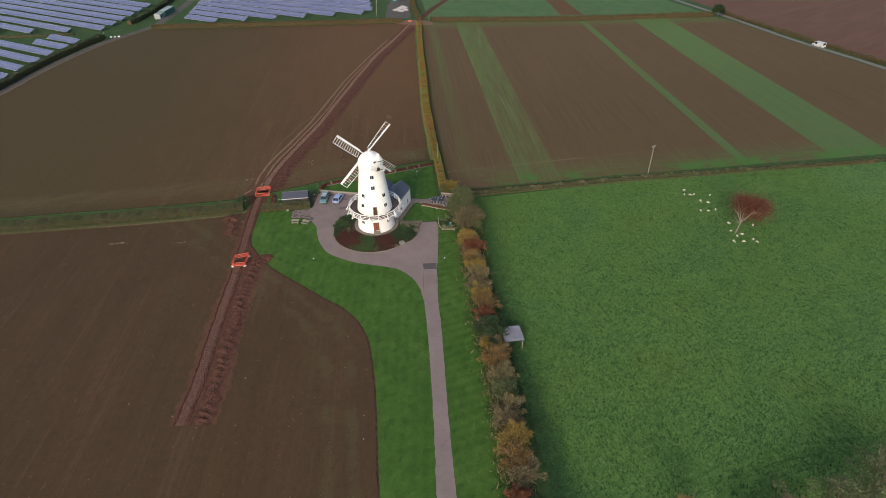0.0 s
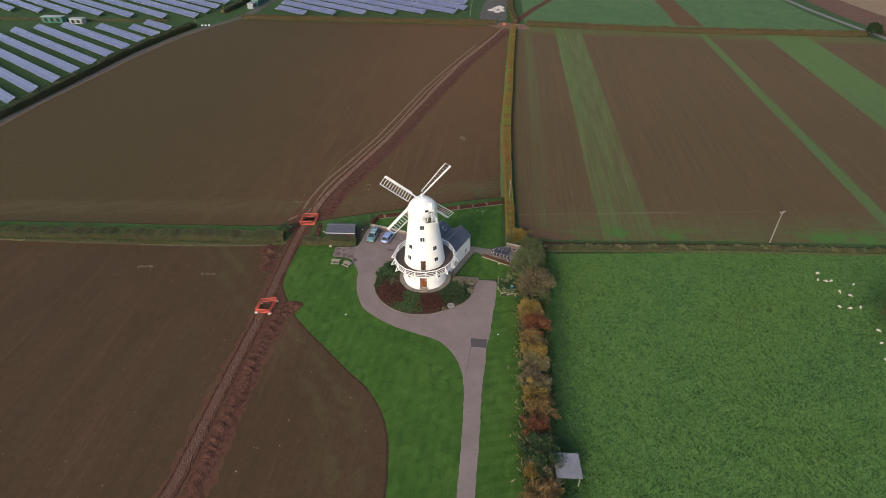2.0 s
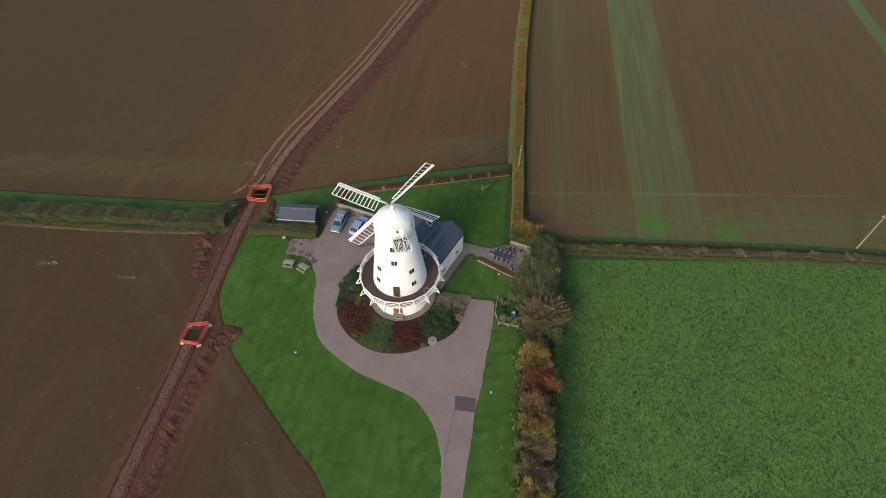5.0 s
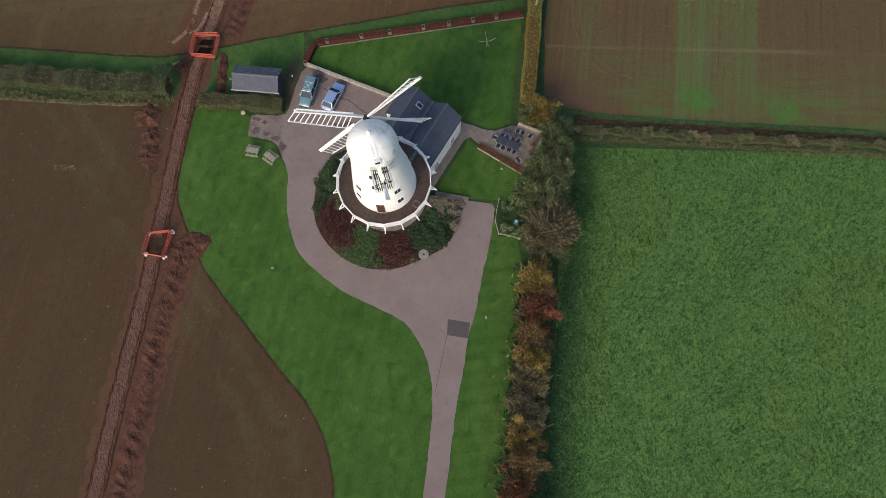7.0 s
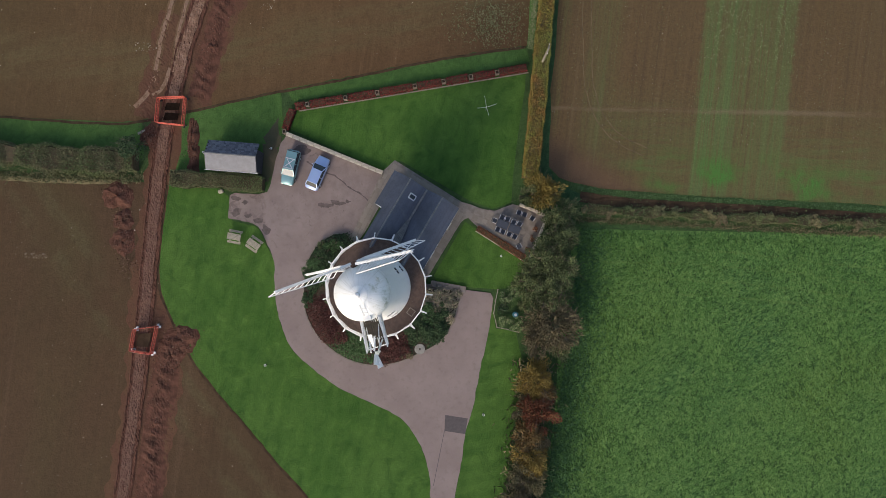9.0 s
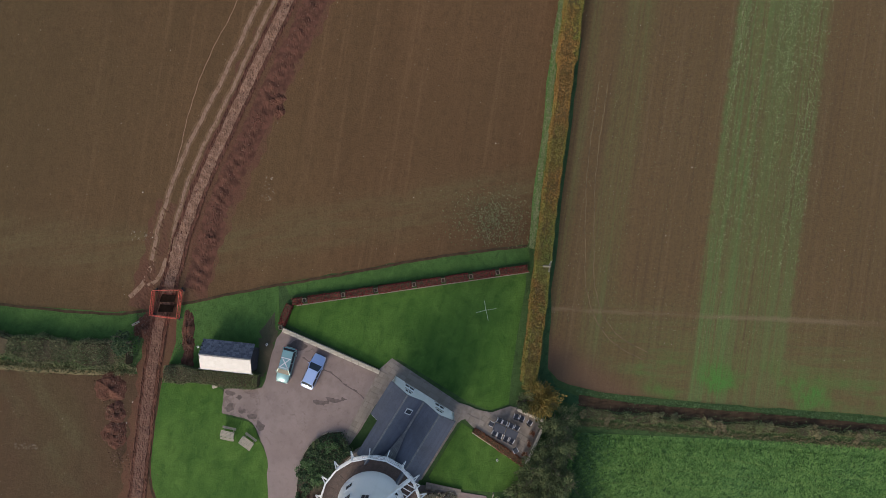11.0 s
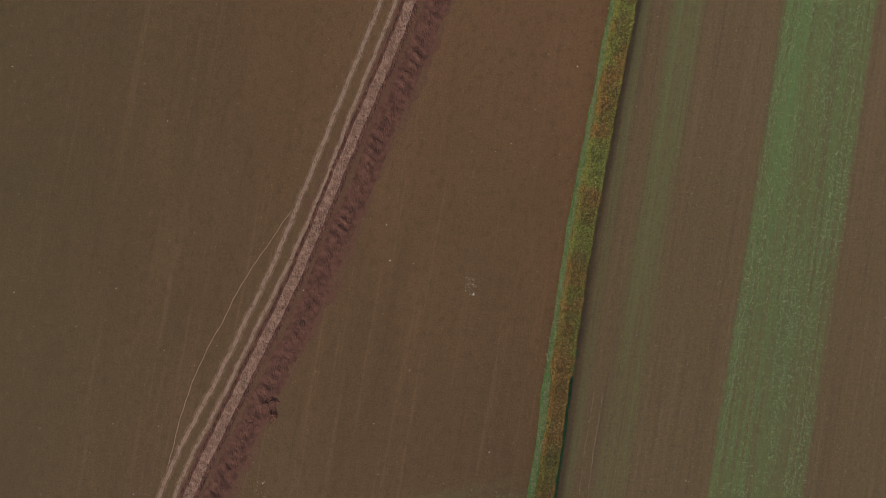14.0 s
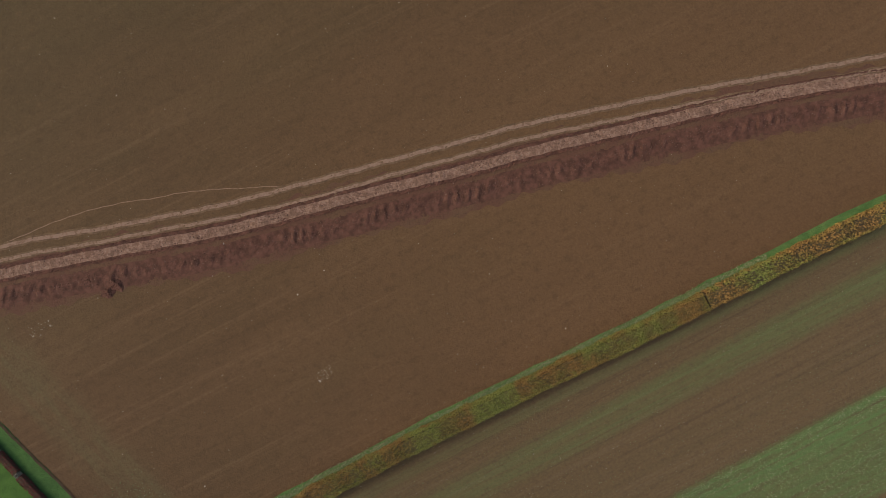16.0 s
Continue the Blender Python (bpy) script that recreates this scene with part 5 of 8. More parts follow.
def opening(name, az, z, w, h, fill, label, bars=2, parent=mill):
    """A framed window or door let into the tower: frame, dark reveal, panes or boards."""
    r0, r1 = tower_r(z - h / 2), tower_r(z + h / 2)
    a = radians(az)
    lean = math.atan2(r0 - r1, h)
    m = Matrix.Translation((math.cos(a) * (r0 + r1) / 2, math.sin(a) * (r0 + r1) / 2, z)) @ Matrix.Rotation(a, 4, "Z") @ Matrix.Rotation(-lean, 4, "Y")
    bm = bmesh.new()
    t = 0.075
    for sy in (-1, 1):
        box(bm, -0.02, sy * (w / 2 - t / 2), 0, 0.13, t, h, m)
    for sz in (-1, 1):
        box(bm, -0.02, 0, sz * (h / 2 - t / 2), 0.13, w - 2 * t, t, m)
    for i in range(1, bars):
        box(bm, -0.03, -w / 2 + w * i / bars, 0, 0.1, 0.06, h - 2 * t, m)
    top = part(name, bm, DARK_WOOD if fill is not GLASS else WHITE_PAINT, parent, label)
    step = (w - 2 * t) / bars
    for i in range(bars):
        bm = bmesh.new()
        box(bm, 0.0, -w / 2 + t + step * (i + 0.5), 0, 0.07, step - 0.05, h - 2 * t, m)
        part("pane" if fill is GLASS else "door_leaf", bm, fill, top)
    bm = bmesh.new()
    box(bm, 0.0, 0, -h / 2 - 0.04, 0.18, w + 0.1, 0.07, m)
    part("sill", bm, WHITE_PAINT, top)
    return top


for az, z in ((-90.5, 13.4), (-90.5, 11.0), (-133, 9.0), (-135, 6.65), (-50, 8.8), (-50, 6.4), (40, 8.8), (40, 6.4), (130, 8.9), (130, 6.5), (92, 13.2), (92, 9.8)):
    opening("window", az, z, 0.95, 0.92, GLASS, "small two-light window with white frame")
opening("balcony_door", -90.5, DECK_Z + 1.05, 0.95, 2.0, DARK_WOOD, "dark brown timber balcony door", 1)
opening("entrance_door", -92, 1.75, 1.3, 2.0, DOOR_RED, "red-brown double entrance door", 2)
for az in (-48.5, -135.5, 40, 130):
    opening("window", az, 2.45, 0.9, 0.8, GLASS, "small ground floor window")
bm = bmesh.new()
box(bm, -0.15, -4.3, 0.35, 1.5, 0.35, 0.66, bevel=0.02)
box(bm, -0.15, -4.6, 0.18, 1.6, 0.4, 0.34, bevel=0.02)
part("steps", bm, PAVING, mill)

# balcony: ring boards with gaps, white fascia, posts with raking struts, two rails
r, row = 3.7, 0
while r < DECK_R - 0.05:
    r1, a1 = min(DECK_R, r + 0.235), 2 * math.pi / SIDES
    bm = bmesh.new()
    pts = [(r, 0.002), (r1, 0.002), (r1, a1 - 0.002), (r, a1 - 0.002)]
    lo = [bm.verts.new((q * math.cos(a), q * math.sin(a), DECK_Z)) for q, a in pts]
    dn = [bm.verts.new((q * math.cos(a), q * math.sin(a), DECK_Z - 0.05)) for q, a in pts]
    bm.faces.new(lo)
    for k in range(4):
        bm.faces.new((lo[k], dn[k], dn[(k + 1) % 4], lo[(k + 1) % 4]))
    board = part("deck_board", bm, DECK, mill, "dark wet timber deck board")
    for i in range(1, SIDES):
        ob = new("deck_board", board.data)
        ob.parent = mill
        ob["label"] = "dark wet timber deck board"
        ob.matrix_basis = pose(0, 0, 0.006 * ((i * 7 + row * 3) % 3), 0, 0, 360 * i / SIDES)
    r, row = r + 0.25, row + 1
part("deck_frame", lathe([(3.6, DECK_Z - 0.30), (DECK_R, DECK_Z - 0.30), (DECK_R, DECK_Z - 0.06), (3.6, DECK_Z - 0.06)], SIDES), DARK_WOOD, mill, "dark joists under the deck")
for i in range(SIDES):
    a0, a1 = radians(-5 + 20 * i), radians(-5 + 20 * (i + 1))
    c0, s0, c1, s1 = math.cos(a0), math.sin(a0), math.cos(a1), math.sin(a1)
    R = DECK_R + 0.06
    bm = bmesh.new()
    beam(bm, (R * c0, R * s0, DECK_Z - 0.32), (R * c0, R * s0, DECK_Z + 1.12), 0.13)
    post = part("balcony_post", bm, WHITE_PAINT, mill)
    bm = bmesh.new()
    beam(bm, ((R - 0.3) * c0, (R - 0.3) * s0, DECK_Z - 0.26), ((R + 0.75) * c0, (R + 0.75) * s0, DECK_Z - 0.26), 0.13, 0.13)
    beam(bm, ((R + 0.70) * c0, (R + 0.70) * s0, DECK_Z - 0.24), ((R + 0.03) * c0, (R + 0.03) * s0, DECK_Z + 0.85), 0.10)
    part("raking_strut", bm, WHITE_PAINT, post)
    bm = bmesh.new()
    for z, w in ((DECK_Z + 1.10, 0.13), (DECK_Z + 0.62, 0.09), (DECK_Z + 0.26, 0.08)):
        beam(bm, (R * c0, R * s0, z), (R * c1, R * s1, z), w, 0.07 if z < DECK_Z + 1 else 0.16)
    beam(bm, ((R - 0.02) * c0, (R - 0.02) * s0, DECK_Z - 0.14), ((R - 0.02) * c1, (R - 0.02) * s1, DECK_Z - 0.14), 0.05, 0.26)
    part("balcony_rail", bm, WHITE_PAINT, mill)
cap = thing("cap", 0, 0, 14.7, YAW)
cap.parent = mill
dome = [(2.4, -0.05), (2.58, -0.05), (2.62, 0.1), (2.69, 0.5), (2.70, 0.9), (2.64, 1.35), (2.46, 1.85), (2.16, 2.32), (1.78, 2.7), (1.34, 3.02), (0.9, 3.23), (0.86, 3.27), (0.82, 3.30), (0.45, 3.40), (0.2, 3.46)]
part("dome", lathe(dome, 56), CAP, cap, "weathered white sheathed dome", True)
bm = lathe([(0.2, 3.44), (0.22, 3.52), (0.13, 3.6), (0.2, 3.72), (0.27, 3.86), (0.27, 3.95), (0.2, 4.08), (0.06, 4.16), (0.01, 4.17)], 16)
part("finial", bm, WHITE_PAINT, cap, "white turned finial", True)
part("curb", lathe([(2.5, -0.3), (2.66, -0.3), (2.66, -0.06), (2.5, -0.06)], 48), WHITE_PAINT, cap)
# step board and hatch on the cap's back, and the windshaft
bm = bmesh.new()
back = [(-1.0, 3.24), (-1.4, 3.04), (-1.8, 2.74), (-2.1, 2.44)]
for sx in (-0.2, 0.2):
    for (y0, z0), (y1, z1) in zip(back, back[1:]):
        beam(bm, (sx, y0, z0), (sx, y1, z1), 0.045, 0.05)
for y, z in back[1:]:
    beam(bm, (-0.2, y, z), (0.2, y, z), 0.035, 0.03)
part("cap_ladder", bm, WHITE_PAINT, cap, "white ladder lying on the dome")
bm = box(bmesh.new(), 0, -2.32, 2.0, 0.72, 0.5, 0.62, bevel=0.03)
hatch = part("hatch", bm, WHITE_PAINT, cap, "white boxed hatch at the back of the dome")
part("hatch_opening", box(bmesh.new(), 0, -2.575, 2.0, 0.5, 0.02, 0.4), DARK, hatch, "dark opening")
bm = rod(bmesh.new(), (0.05, 1.2, 1.25), (0.12, 3.1, 1.47), 0.24, 0.22, 12)
part("windshaft", bm, DARK_WOOD, cap)

# sails
def bent_bar(points, w):
    """One square bar that follows a gently bent line."""
    bm = bmesh.new()
    rings = []
    for i, p in enumerate(points):
        d = (points[min(i + 1, len(points) - 1)] - points[max(i - 1, 0)]).normalized()
        a = d.cross(Vector((0, 1, 0))).normalized() * w / 2
        b = d.cross(a).normalized() * w / 2
        rings.append([bm.verts.new(p + x) for x in (a + b, a - b, -a - b, b - a)])
    for r0, r1 in zip(rings, rings[1:]):
        for j in range(4):
            bm.faces.new((r0[j], r0[(j + 1) % 4], r1[(j + 1) % 4], r1[j]))
    bm.faces.new(rings[0][::-1])
    bm.faces.new(rings[-1])
    bmesh.ops.recalc_face_normals(bm, faces=bm.faces)
    return bm


HUB = (0.12, 2.85, 1.45)
SAIL_L = 8.5
for k in range(4):
    ang = radians(45 + 90 * k)
    m = Matrix.Translation(HUB) @ Matrix.Rotation(radians(6.5), 4, "X") @ Matrix.Rotation(-ang, 4, "Y")
    # along +x of the sail runs the stock; the bars stand to +z (trailing side), weathered by a twist
    bm = bmesh.new()
    beam(bm, m @ Vector((0.1, 0.12 * (k % 2), 0)), m @ Vector((SAIL_L, 0.12 * (k % 2), 0)), 0.24, 0.20)
    stock = part("sail", bm, WHITE_PAINT, cap, "white latticed timber sail")
    y0 = 0.12 * (k % 2)
    n = 11
    def rib(i):
        u = 1.75 + (SAIL_L - 1.85) * i / n
        tw = radians(30 - 18 * i / n)
        return u, Vector((u, y0 - 1.5 * math.sin(tw), 1.5 * math.cos(tw))), Vector((u, y0 + 0.34 * math.sin(tw), -0.34 * math.cos(tw)))
    for i in range(n + 1):
        u, q, lead = rib(i)
        part("sail_bar", beam(bmesh.new(), m @ lead, m @ q, 0.075, 0.06), WHITE_PAINT, stock)
    part("hemlath", bent_bar([m @ rib(i)[1] for i in range(n + 1)], 0.09), WHITE_PAINT, stock)
    bm = bmesh.new()
    rows = []
    for i in range(n + 1):
        u, q, lead = rib(i)
        off = m.to_3x3() @ Vector((0, 0.03, 0))
        root = m @ Vector((u, y0 + 0.06, -0.1))
        rows.append([bm.verts.new(v) for v in (root, m @ lead, m @ lead + off, root + off)])
    for a, b in zip(rows, rows[1:]):
        for e in range(4):
            bm.faces.new((a[e], b[e], b[(e + 1) % 4], a[(e + 1) % 4]))
    bm.faces.new(rows[0])
    bm.faces.new(rows[-1][::-1])
    bmesh.ops.recalc_face_normals(bm, faces=bm.faces)
    part("leading_board", bm, WHITE_PAINT, stock)
bm = box(bmesh.new(), HUB[0], HUB[1], HUB[2], 0.62, 0.5, 0.62, bevel=0.06)
part("poll_end", bm, DARK_WOOD, cap, "dark iron poll end")

# fantail: stage with latticed sides behind the cap, raking posts and a six-bladed fly
for sx in (-1, 1):
    lo = [Vector((sx * 0.86, -1.9, 0.35)), Vector((sx * 0.98, -5.35, 1.25))]
    hi = [Vector((sx * 0.86, -2.5, 1.45)), Vector((sx * 1.0, -5.45, 2.15))]
    bm = beam(bmesh.new(), lo[0], lo[1], 0.15, 0.24)
    side = part("stage_side", bm, WHITE_PAINT, cap, "white latticed side of the fantail stage")
    part("handrail", beam(bmesh.new(), hi[0], hi[1], 0.09, 0.09), WHITE_PAINT, side)
    for i in range(5):
        f = i / 4
        a, b = lo[0].lerp(lo[1], 0.18 + 0.8 * f), hi[0].lerp(hi[1], f)
        part("stanchion", beam(bmesh.new(), a, b, 0.08), WHITE_PAINT, side)
        if i:
            part("side_brace", beam(bmesh.new(), lo[0].lerp(lo[1], 0.18 + 0.8 * (f - 0.25)), b, 0.06), WHITE_PAINT, side)
    part("stage_bracket", beam(bmesh.new(), (sx * 0.9, -2.45, -0.75), (sx * 0.98, -5.2, 1.15), 0.13), WHITE_PAINT, side)
for i in range(8):
    x = -0.7 + 0.2 * i
    part("stage_board", beam(bmesh.new(), (x, -2.45, 0.62), (x, -5.25, 1.35), 0.12, 0.05), STAGE, cap, "dark mossy stage board")
for y in (-3.1, -4.4, -5.3):
    part("cross_bearer", beam(bmesh.new(), (-0.95, y, 0.35 - 0.261 * (y + 1.9) - 0.06), (0.95, y, 0.35 - 0.261 * (y + 1.9) - 0.06), 0.12, 0.1), WHITE_PAINT if y < -5 else DARK_WOOD, cap)
FLY = Vector((0.0, -5.35, 3.45))
for sx in (-1, 1):
    bm = beam(bmesh.new(), (sx * 0.62, -4.75, 1.25), (sx * 0.36, FLY.y, FLY.z + 0.1), 0.12)
    post = part("fly_post", bm, WHITE_PAINT, cap, "white raking post of the fantail")
    part("post_brace", beam(bmesh.new(), (sx * 0.6, -3.3, 0.9), (sx * 0.4, FLY.y + 0.12, FLY.z - 0.5), 0.08), WHITE_PAINT, post)
part("fly_axle", rod(bmesh.new(), FLY - Vector((0.5, 0, 0)), FLY + Vector((0.5, 0, 0)), 0.07, 0.07, 10), DARK, cap, "dark iron axle")
part("fly_gear", rod(bmesh.new(), (0.3, -5.0, 1.6), (0.34, -5.2, 3.3), 0.04, 0.04, 8), DARK, cap, "dark iron drive shaft")
for k in range(6):
    a = radians(60 * k + 12)
    d = Vector((0.0, math.cos(a), math.sin(a)))
    e = Vector((0.72, -0.7 * math.sin(a), 0.7 * math.cos(a)))
    nrm = d.cross(e).normalized() * 0.035
    bm = bmesh.new()
    f = [bm.verts.new(FLY + d * r + e * w) for r, w in ((0.42, -0.12), (1.0, -0.24), (1.62, -0.33), (1.66, 0.30), (1.0, 0.22), (0.42, 0.12))]
    bm.faces.new(f)
    g = [bm.verts.new(v.co + nrm) for v in f]
    bm.faces.new(g[::-1])
    for j in range(6):
        bm.faces.new((f[j], g[j], g[(j + 1) % 6], f[(j + 1) % 6]))
    beam(bm, FLY, FLY + d * 1.3 + nrm, 0.06)
    bmesh.ops.recalc_face_normals(bm, faces=bm.faces)
    part("fan_blade", bm, WHITE_PAINT, cap, "white fantail blade")
# trapdoor with a pale rim in the balcony deck
td = Matrix.Rotation(radians(-33), 4, "Z") @ Matrix.Translation((4.85, 0, DECK_Z))
bm = bmesh.new()
for sx in (-1, 1):
    box(bm, sx * 0.36, 0, 0.06, 0.06, 0.78, 0.1, td)
    box(bm, 0, sx * 0.36, 0.06, 0.66, 0.06, 0.1, td)
part("trapdoor", bm, PALE_WOOD, mill, "pale-rimmed trapdoor in the deck")

# ---- mound, bed and paving ring ----
bm = bmesh.new()
outer = [(-4.9, 6.6), (-6.4, 6.4), (-8.0, 5.3), (-9.2, 3.6), (-9.8, 0.6), (-9.7, -2.4), (-9.0, -4.6), (-7.4, -6.9), (-4.8, -8.8), (-1.8, -9.8), (1.7, -9.6), (4.6, -8.4), (7.6, -6.6), (9.2, -4.0), (9.7, -2.0), (10.4, 0.0)]
outer = spline(outer, 0.8)
rows = []
for k, (x, y) in enumerate(outer):
    row = []
    for t in np.linspace(0, 1, 9):
        d = math.hypot(x - MX, y - MY)
        r = d + (4.7 - d) * t
        z = 0.06 + 0.95 * min(1, t * 1.15) ** 0.8 + (0.05 * math.sin(k * 1.7 + t * 9) if 0 < t < 0.9 else 0)
        row.append(bm.verts.new((MX + (x - MX) / d * r, MY + (y - MY) / d * r, z)))
    rows.append(row)
for a, b in zip(rows, rows[1:]):
    for i in range(8):
        bm.faces.new((a[i], b[i], b[i + 1], a[i + 1]))
BED = plain_mat("planted_bed_soil", (0.055, 0.042, 0.026), 0.95, vary=0.4, scale=1.5, bump=0.6)
tagged(part("flower_bed", bm, BED, smooth=True), "raised planted bed round the windmill", "flower bed", kind="structure")
bm = lathe([(4.2, 0.99), (5.05, 1.02), (5.1, 0.9), (5.2, 0.0)], 56)
ring = tagged(part("paving_ring", bm, PAVING), "buff paving ring round the tower foot", "path", kind="structure")
ring.location = (MX, MY, 0.02)
bm = bmesh.new()
for k in range(0, len(outer) - 1):
    x0, y0 = outer[k]
    x1, y1 = outer[k + 1]
    beam(bm, (x0, y0, 0.1), (x0 + (x1 - x0) * 0.93, y0 + (y1 - y0) * 0.93, 0.1), 0.16, 0.18)
tagged(part("bed_edging", bm, PAVING), "low stone edging of the flower bed", "kerb", kind="structure")


# ---- the house behind the mill ----
HU, HV = Vector((0.883, -0.470, 0)), Vector((-0.470, -0.883, 0))
house_m = Matrix(((HU.x, HV.x, 0, 1.5), (HU.y, HV.y, 0, 13.95), (0, 0, 1, 0.1), (0, 0, 0, 1)))   # u across the gables, v towards the mill
house = thing("house", 0, 0, 0, 0, "white rendered house with twin slate roofs", "house")
HM = house_m
EAVE, RIDGE, WID = 4.0, 5.5, 8.6
LEAD = plain_mat("dull_lead", (0.16, 0.16, 0.16), 0.6, vary=0.3)
PALE_LEAD = plain_mat("weathered_pale_lead", (0.25, 0.24, 0.215), 0.6, vary=0.4, scale=2.2)


def wall_poly(name, pts, thick, label=""):
    """A wall from an outline (u, v, z), thickened along its normal inwards."""
    bm = bmesh.new()
    f = bm.faces.new([bm.verts.new(HM @ Vector(p)) for p in pts])
    f.normal_update()
    n = f.normal * thick
    if n.dot(HM @ Vector((4.3, 5, 2)) - f.calc_center_median()) < 0:
        n = -n
    g = bmesh.ops.extrude_face_region(bm, geom=[f])
    for v in [q for q in g["geom"] if isinstance(q, bmesh.types.BMVert)]:
        v.co += n
    bmesh.ops.recalc_face_normals(bm, faces=bm.faces)
    return part(name, bm, WHITE, house, label)


wall_poly("wall", [(0, 0, 0), (0, 0, EAVE), (2.15, 0, RIDGE), (4.3, 0, EAVE), (6.45, 0, RIDGE), (8.6, 0, EAVE), (8.6, 0, 0)], 0.25, "white gable wall with two peaks")
wall_poly("wall", [(8.6, 0, 0), (8.6, 0, EAVE), (8.6, 9.6, EAVE), (8.6, 9.6, 0)], 0.25)
wall_poly("wall", [(0, 4.3, 0), (0, 4.3, EAVE), (0, 0.0, EAVE), (0, 0.0, 0)], 0.25)
wall_poly("wall", [(0, 4.3, 0), (1.05, 4.3, 0), (1.05, 4.3, EAVE + 0.6), (0, 4.3, EAVE)], 0.2)
wall_poly("wall", [(1.05, 9.0, 0), (1.05, 9.0, EAVE), (1.05, 4.3, EAVE), (1.05, 4.3, 0)], 0.2)


def roof_plane(u0, z0, u1, z1, v0, v1, name="roof"):
    """A slate slope between an eave line and a ridge line, with courses of slates and a lead-grey ridge."""
    a, b = Vector((u0, 0, z0)), Vector((u1, 0, z1))
    length = (b - a).length
    n = int(length / 0.24)
    bm = bmesh.new()
    s = (b - a) / n
    up = Vector((-s.z, 0, s.x)).normalized() * (1 if s.x > 0 else -1)
    for i in range(n):
        lo, hi = a + s * i, a + s * (i + 1.15)
        c = [Vector((lo.x, v0, lo.z)) + up * 0.05, Vector((lo.x, v1, lo.z)) + up * 0.05, Vector((hi.x, v1, hi.z)) + up * 0.015, Vector((hi.x, v0, hi.z)) + up * 0.015]
        f = [bm.verts.new(HM @ p) for p in c]
        g = [bm.verts.new(HM @ (p - up * 0.14)) for p in c]
        bm.faces.new(f)
        bm.faces.new(g[::-1])
        for k in range(4):
            bm.faces.new((f[k], g[k], g[(k + 1) % 4], f[(k + 1) % 4]))
    bmesh.ops.recalc_face_normals(bm, faces=bm.faces)
    ob = part(name, bm, SLATE, house, "blue-grey slate roof slope")
    ob["kind"] = "stuff"
    return ob


roof_plane(-0.25, EAVE - 0.17, 2.15, RIDGE + 0.03, -0.12, 4.45)
roof_plane(0.8, EAVE + 0.55, 2.15, RIDGE + 0.03, 4.45, 9.0)
roof_plane(4.3, EAVE, 2.15, RIDGE + 0.03, -0.12, 9.0)
roof_plane(4.3, EAVE, 6.45, RIDGE + 0.03, -0.12, 9.4)
roof_plane(8.66, EAVE - 0.04, 6.45, RIDGE + 0.03, -0.12, 9.5)
for u in (2.15, 6.45):
    bm = rod(bmesh.new(), HM @ Vector((u, -0.15, RIDGE + 0.07)), HM @ Vector((u, 9.2, RIDGE + 0.07)), 0.09, 0.09, 8)
    part("ridge_tile", bm, LEAD, house)
bm = beam(bmesh.new(), HM @ Vector((4.3, -0.12, EAVE + 0.12)), HM @ Vector((4.3, 9.0, EAVE + 0.12)), 0.25, 0.08)
part("valley_gutter", bm, LEAD, house, "grey lead valley gutter")
bm = bmesh.new()
tip, w9 = (4.3, 3.6, EAVE + 0.17), 0.95
tri = [HM @ Vector(q) for q in (tip, (4.3 - w9, 9.0, EAVE + 0.8), (4.3 + w9, 9.0, EAVE + 0.8))]
top = [bm.verts.new(q) for q in tri]
low = [bm.verts.new(q - Vector((0, 0, 0.12))) for q in tri]
bm.faces.new(top); bm.faces.new(low[::-1])
for k in range(3):
    bm.faces.new((top[k], low[k], low[(k + 1) % 3], top[(k + 1) % 3]))
bmesh.ops.recalc_face_normals(bm, faces=bm.faces)
saddle = part("valley_saddle", bm, PALE_LEAD, house, "pale lead-covered saddle between the roofs")
for f in (-0.9, -0.5, -0.15, 0.2, 0.55, 0.9):
    part("lead_roll", rod(bmesh.new(), HM @ Vector((tip[0] + f * 0.12, tip[1] + 0.5, tip[2] + 0.09)), HM @ Vector((4.3 + f * w9, 9.0, EAVE + 0.83)), 0.045, 0.045, 6), LEAD, saddle)
bm = beam(bmesh.new(), HM @ Vector((8.65, -0.1, EAVE - 0.22)), HM @ Vector((8.65, 9.4, EAVE - 0.22)), 0.09, 0.09)
part("gutter", bm, DARK, house)
# roof light on the inner slope of the first roof
k = math.atan2(RIDGE - EAVE, 2.15)
lm = HM @ Matrix.Translation((3.3, 1.6, EAVE + 0.85)) @ Matrix.Rotation(k, 4, "Y")
bm = box(bmesh.new(), 0, 0, 0, 0.95, 0.7, 0.1, lm, 0.02)
rl = part("roof_light", bm, PALE_METAL, house, "pale framed roof window")
part("pane", box(bmesh.new(), 0, 0, 0.04, 0.72, 0.46, 0.06, lm), GLASS, rl)


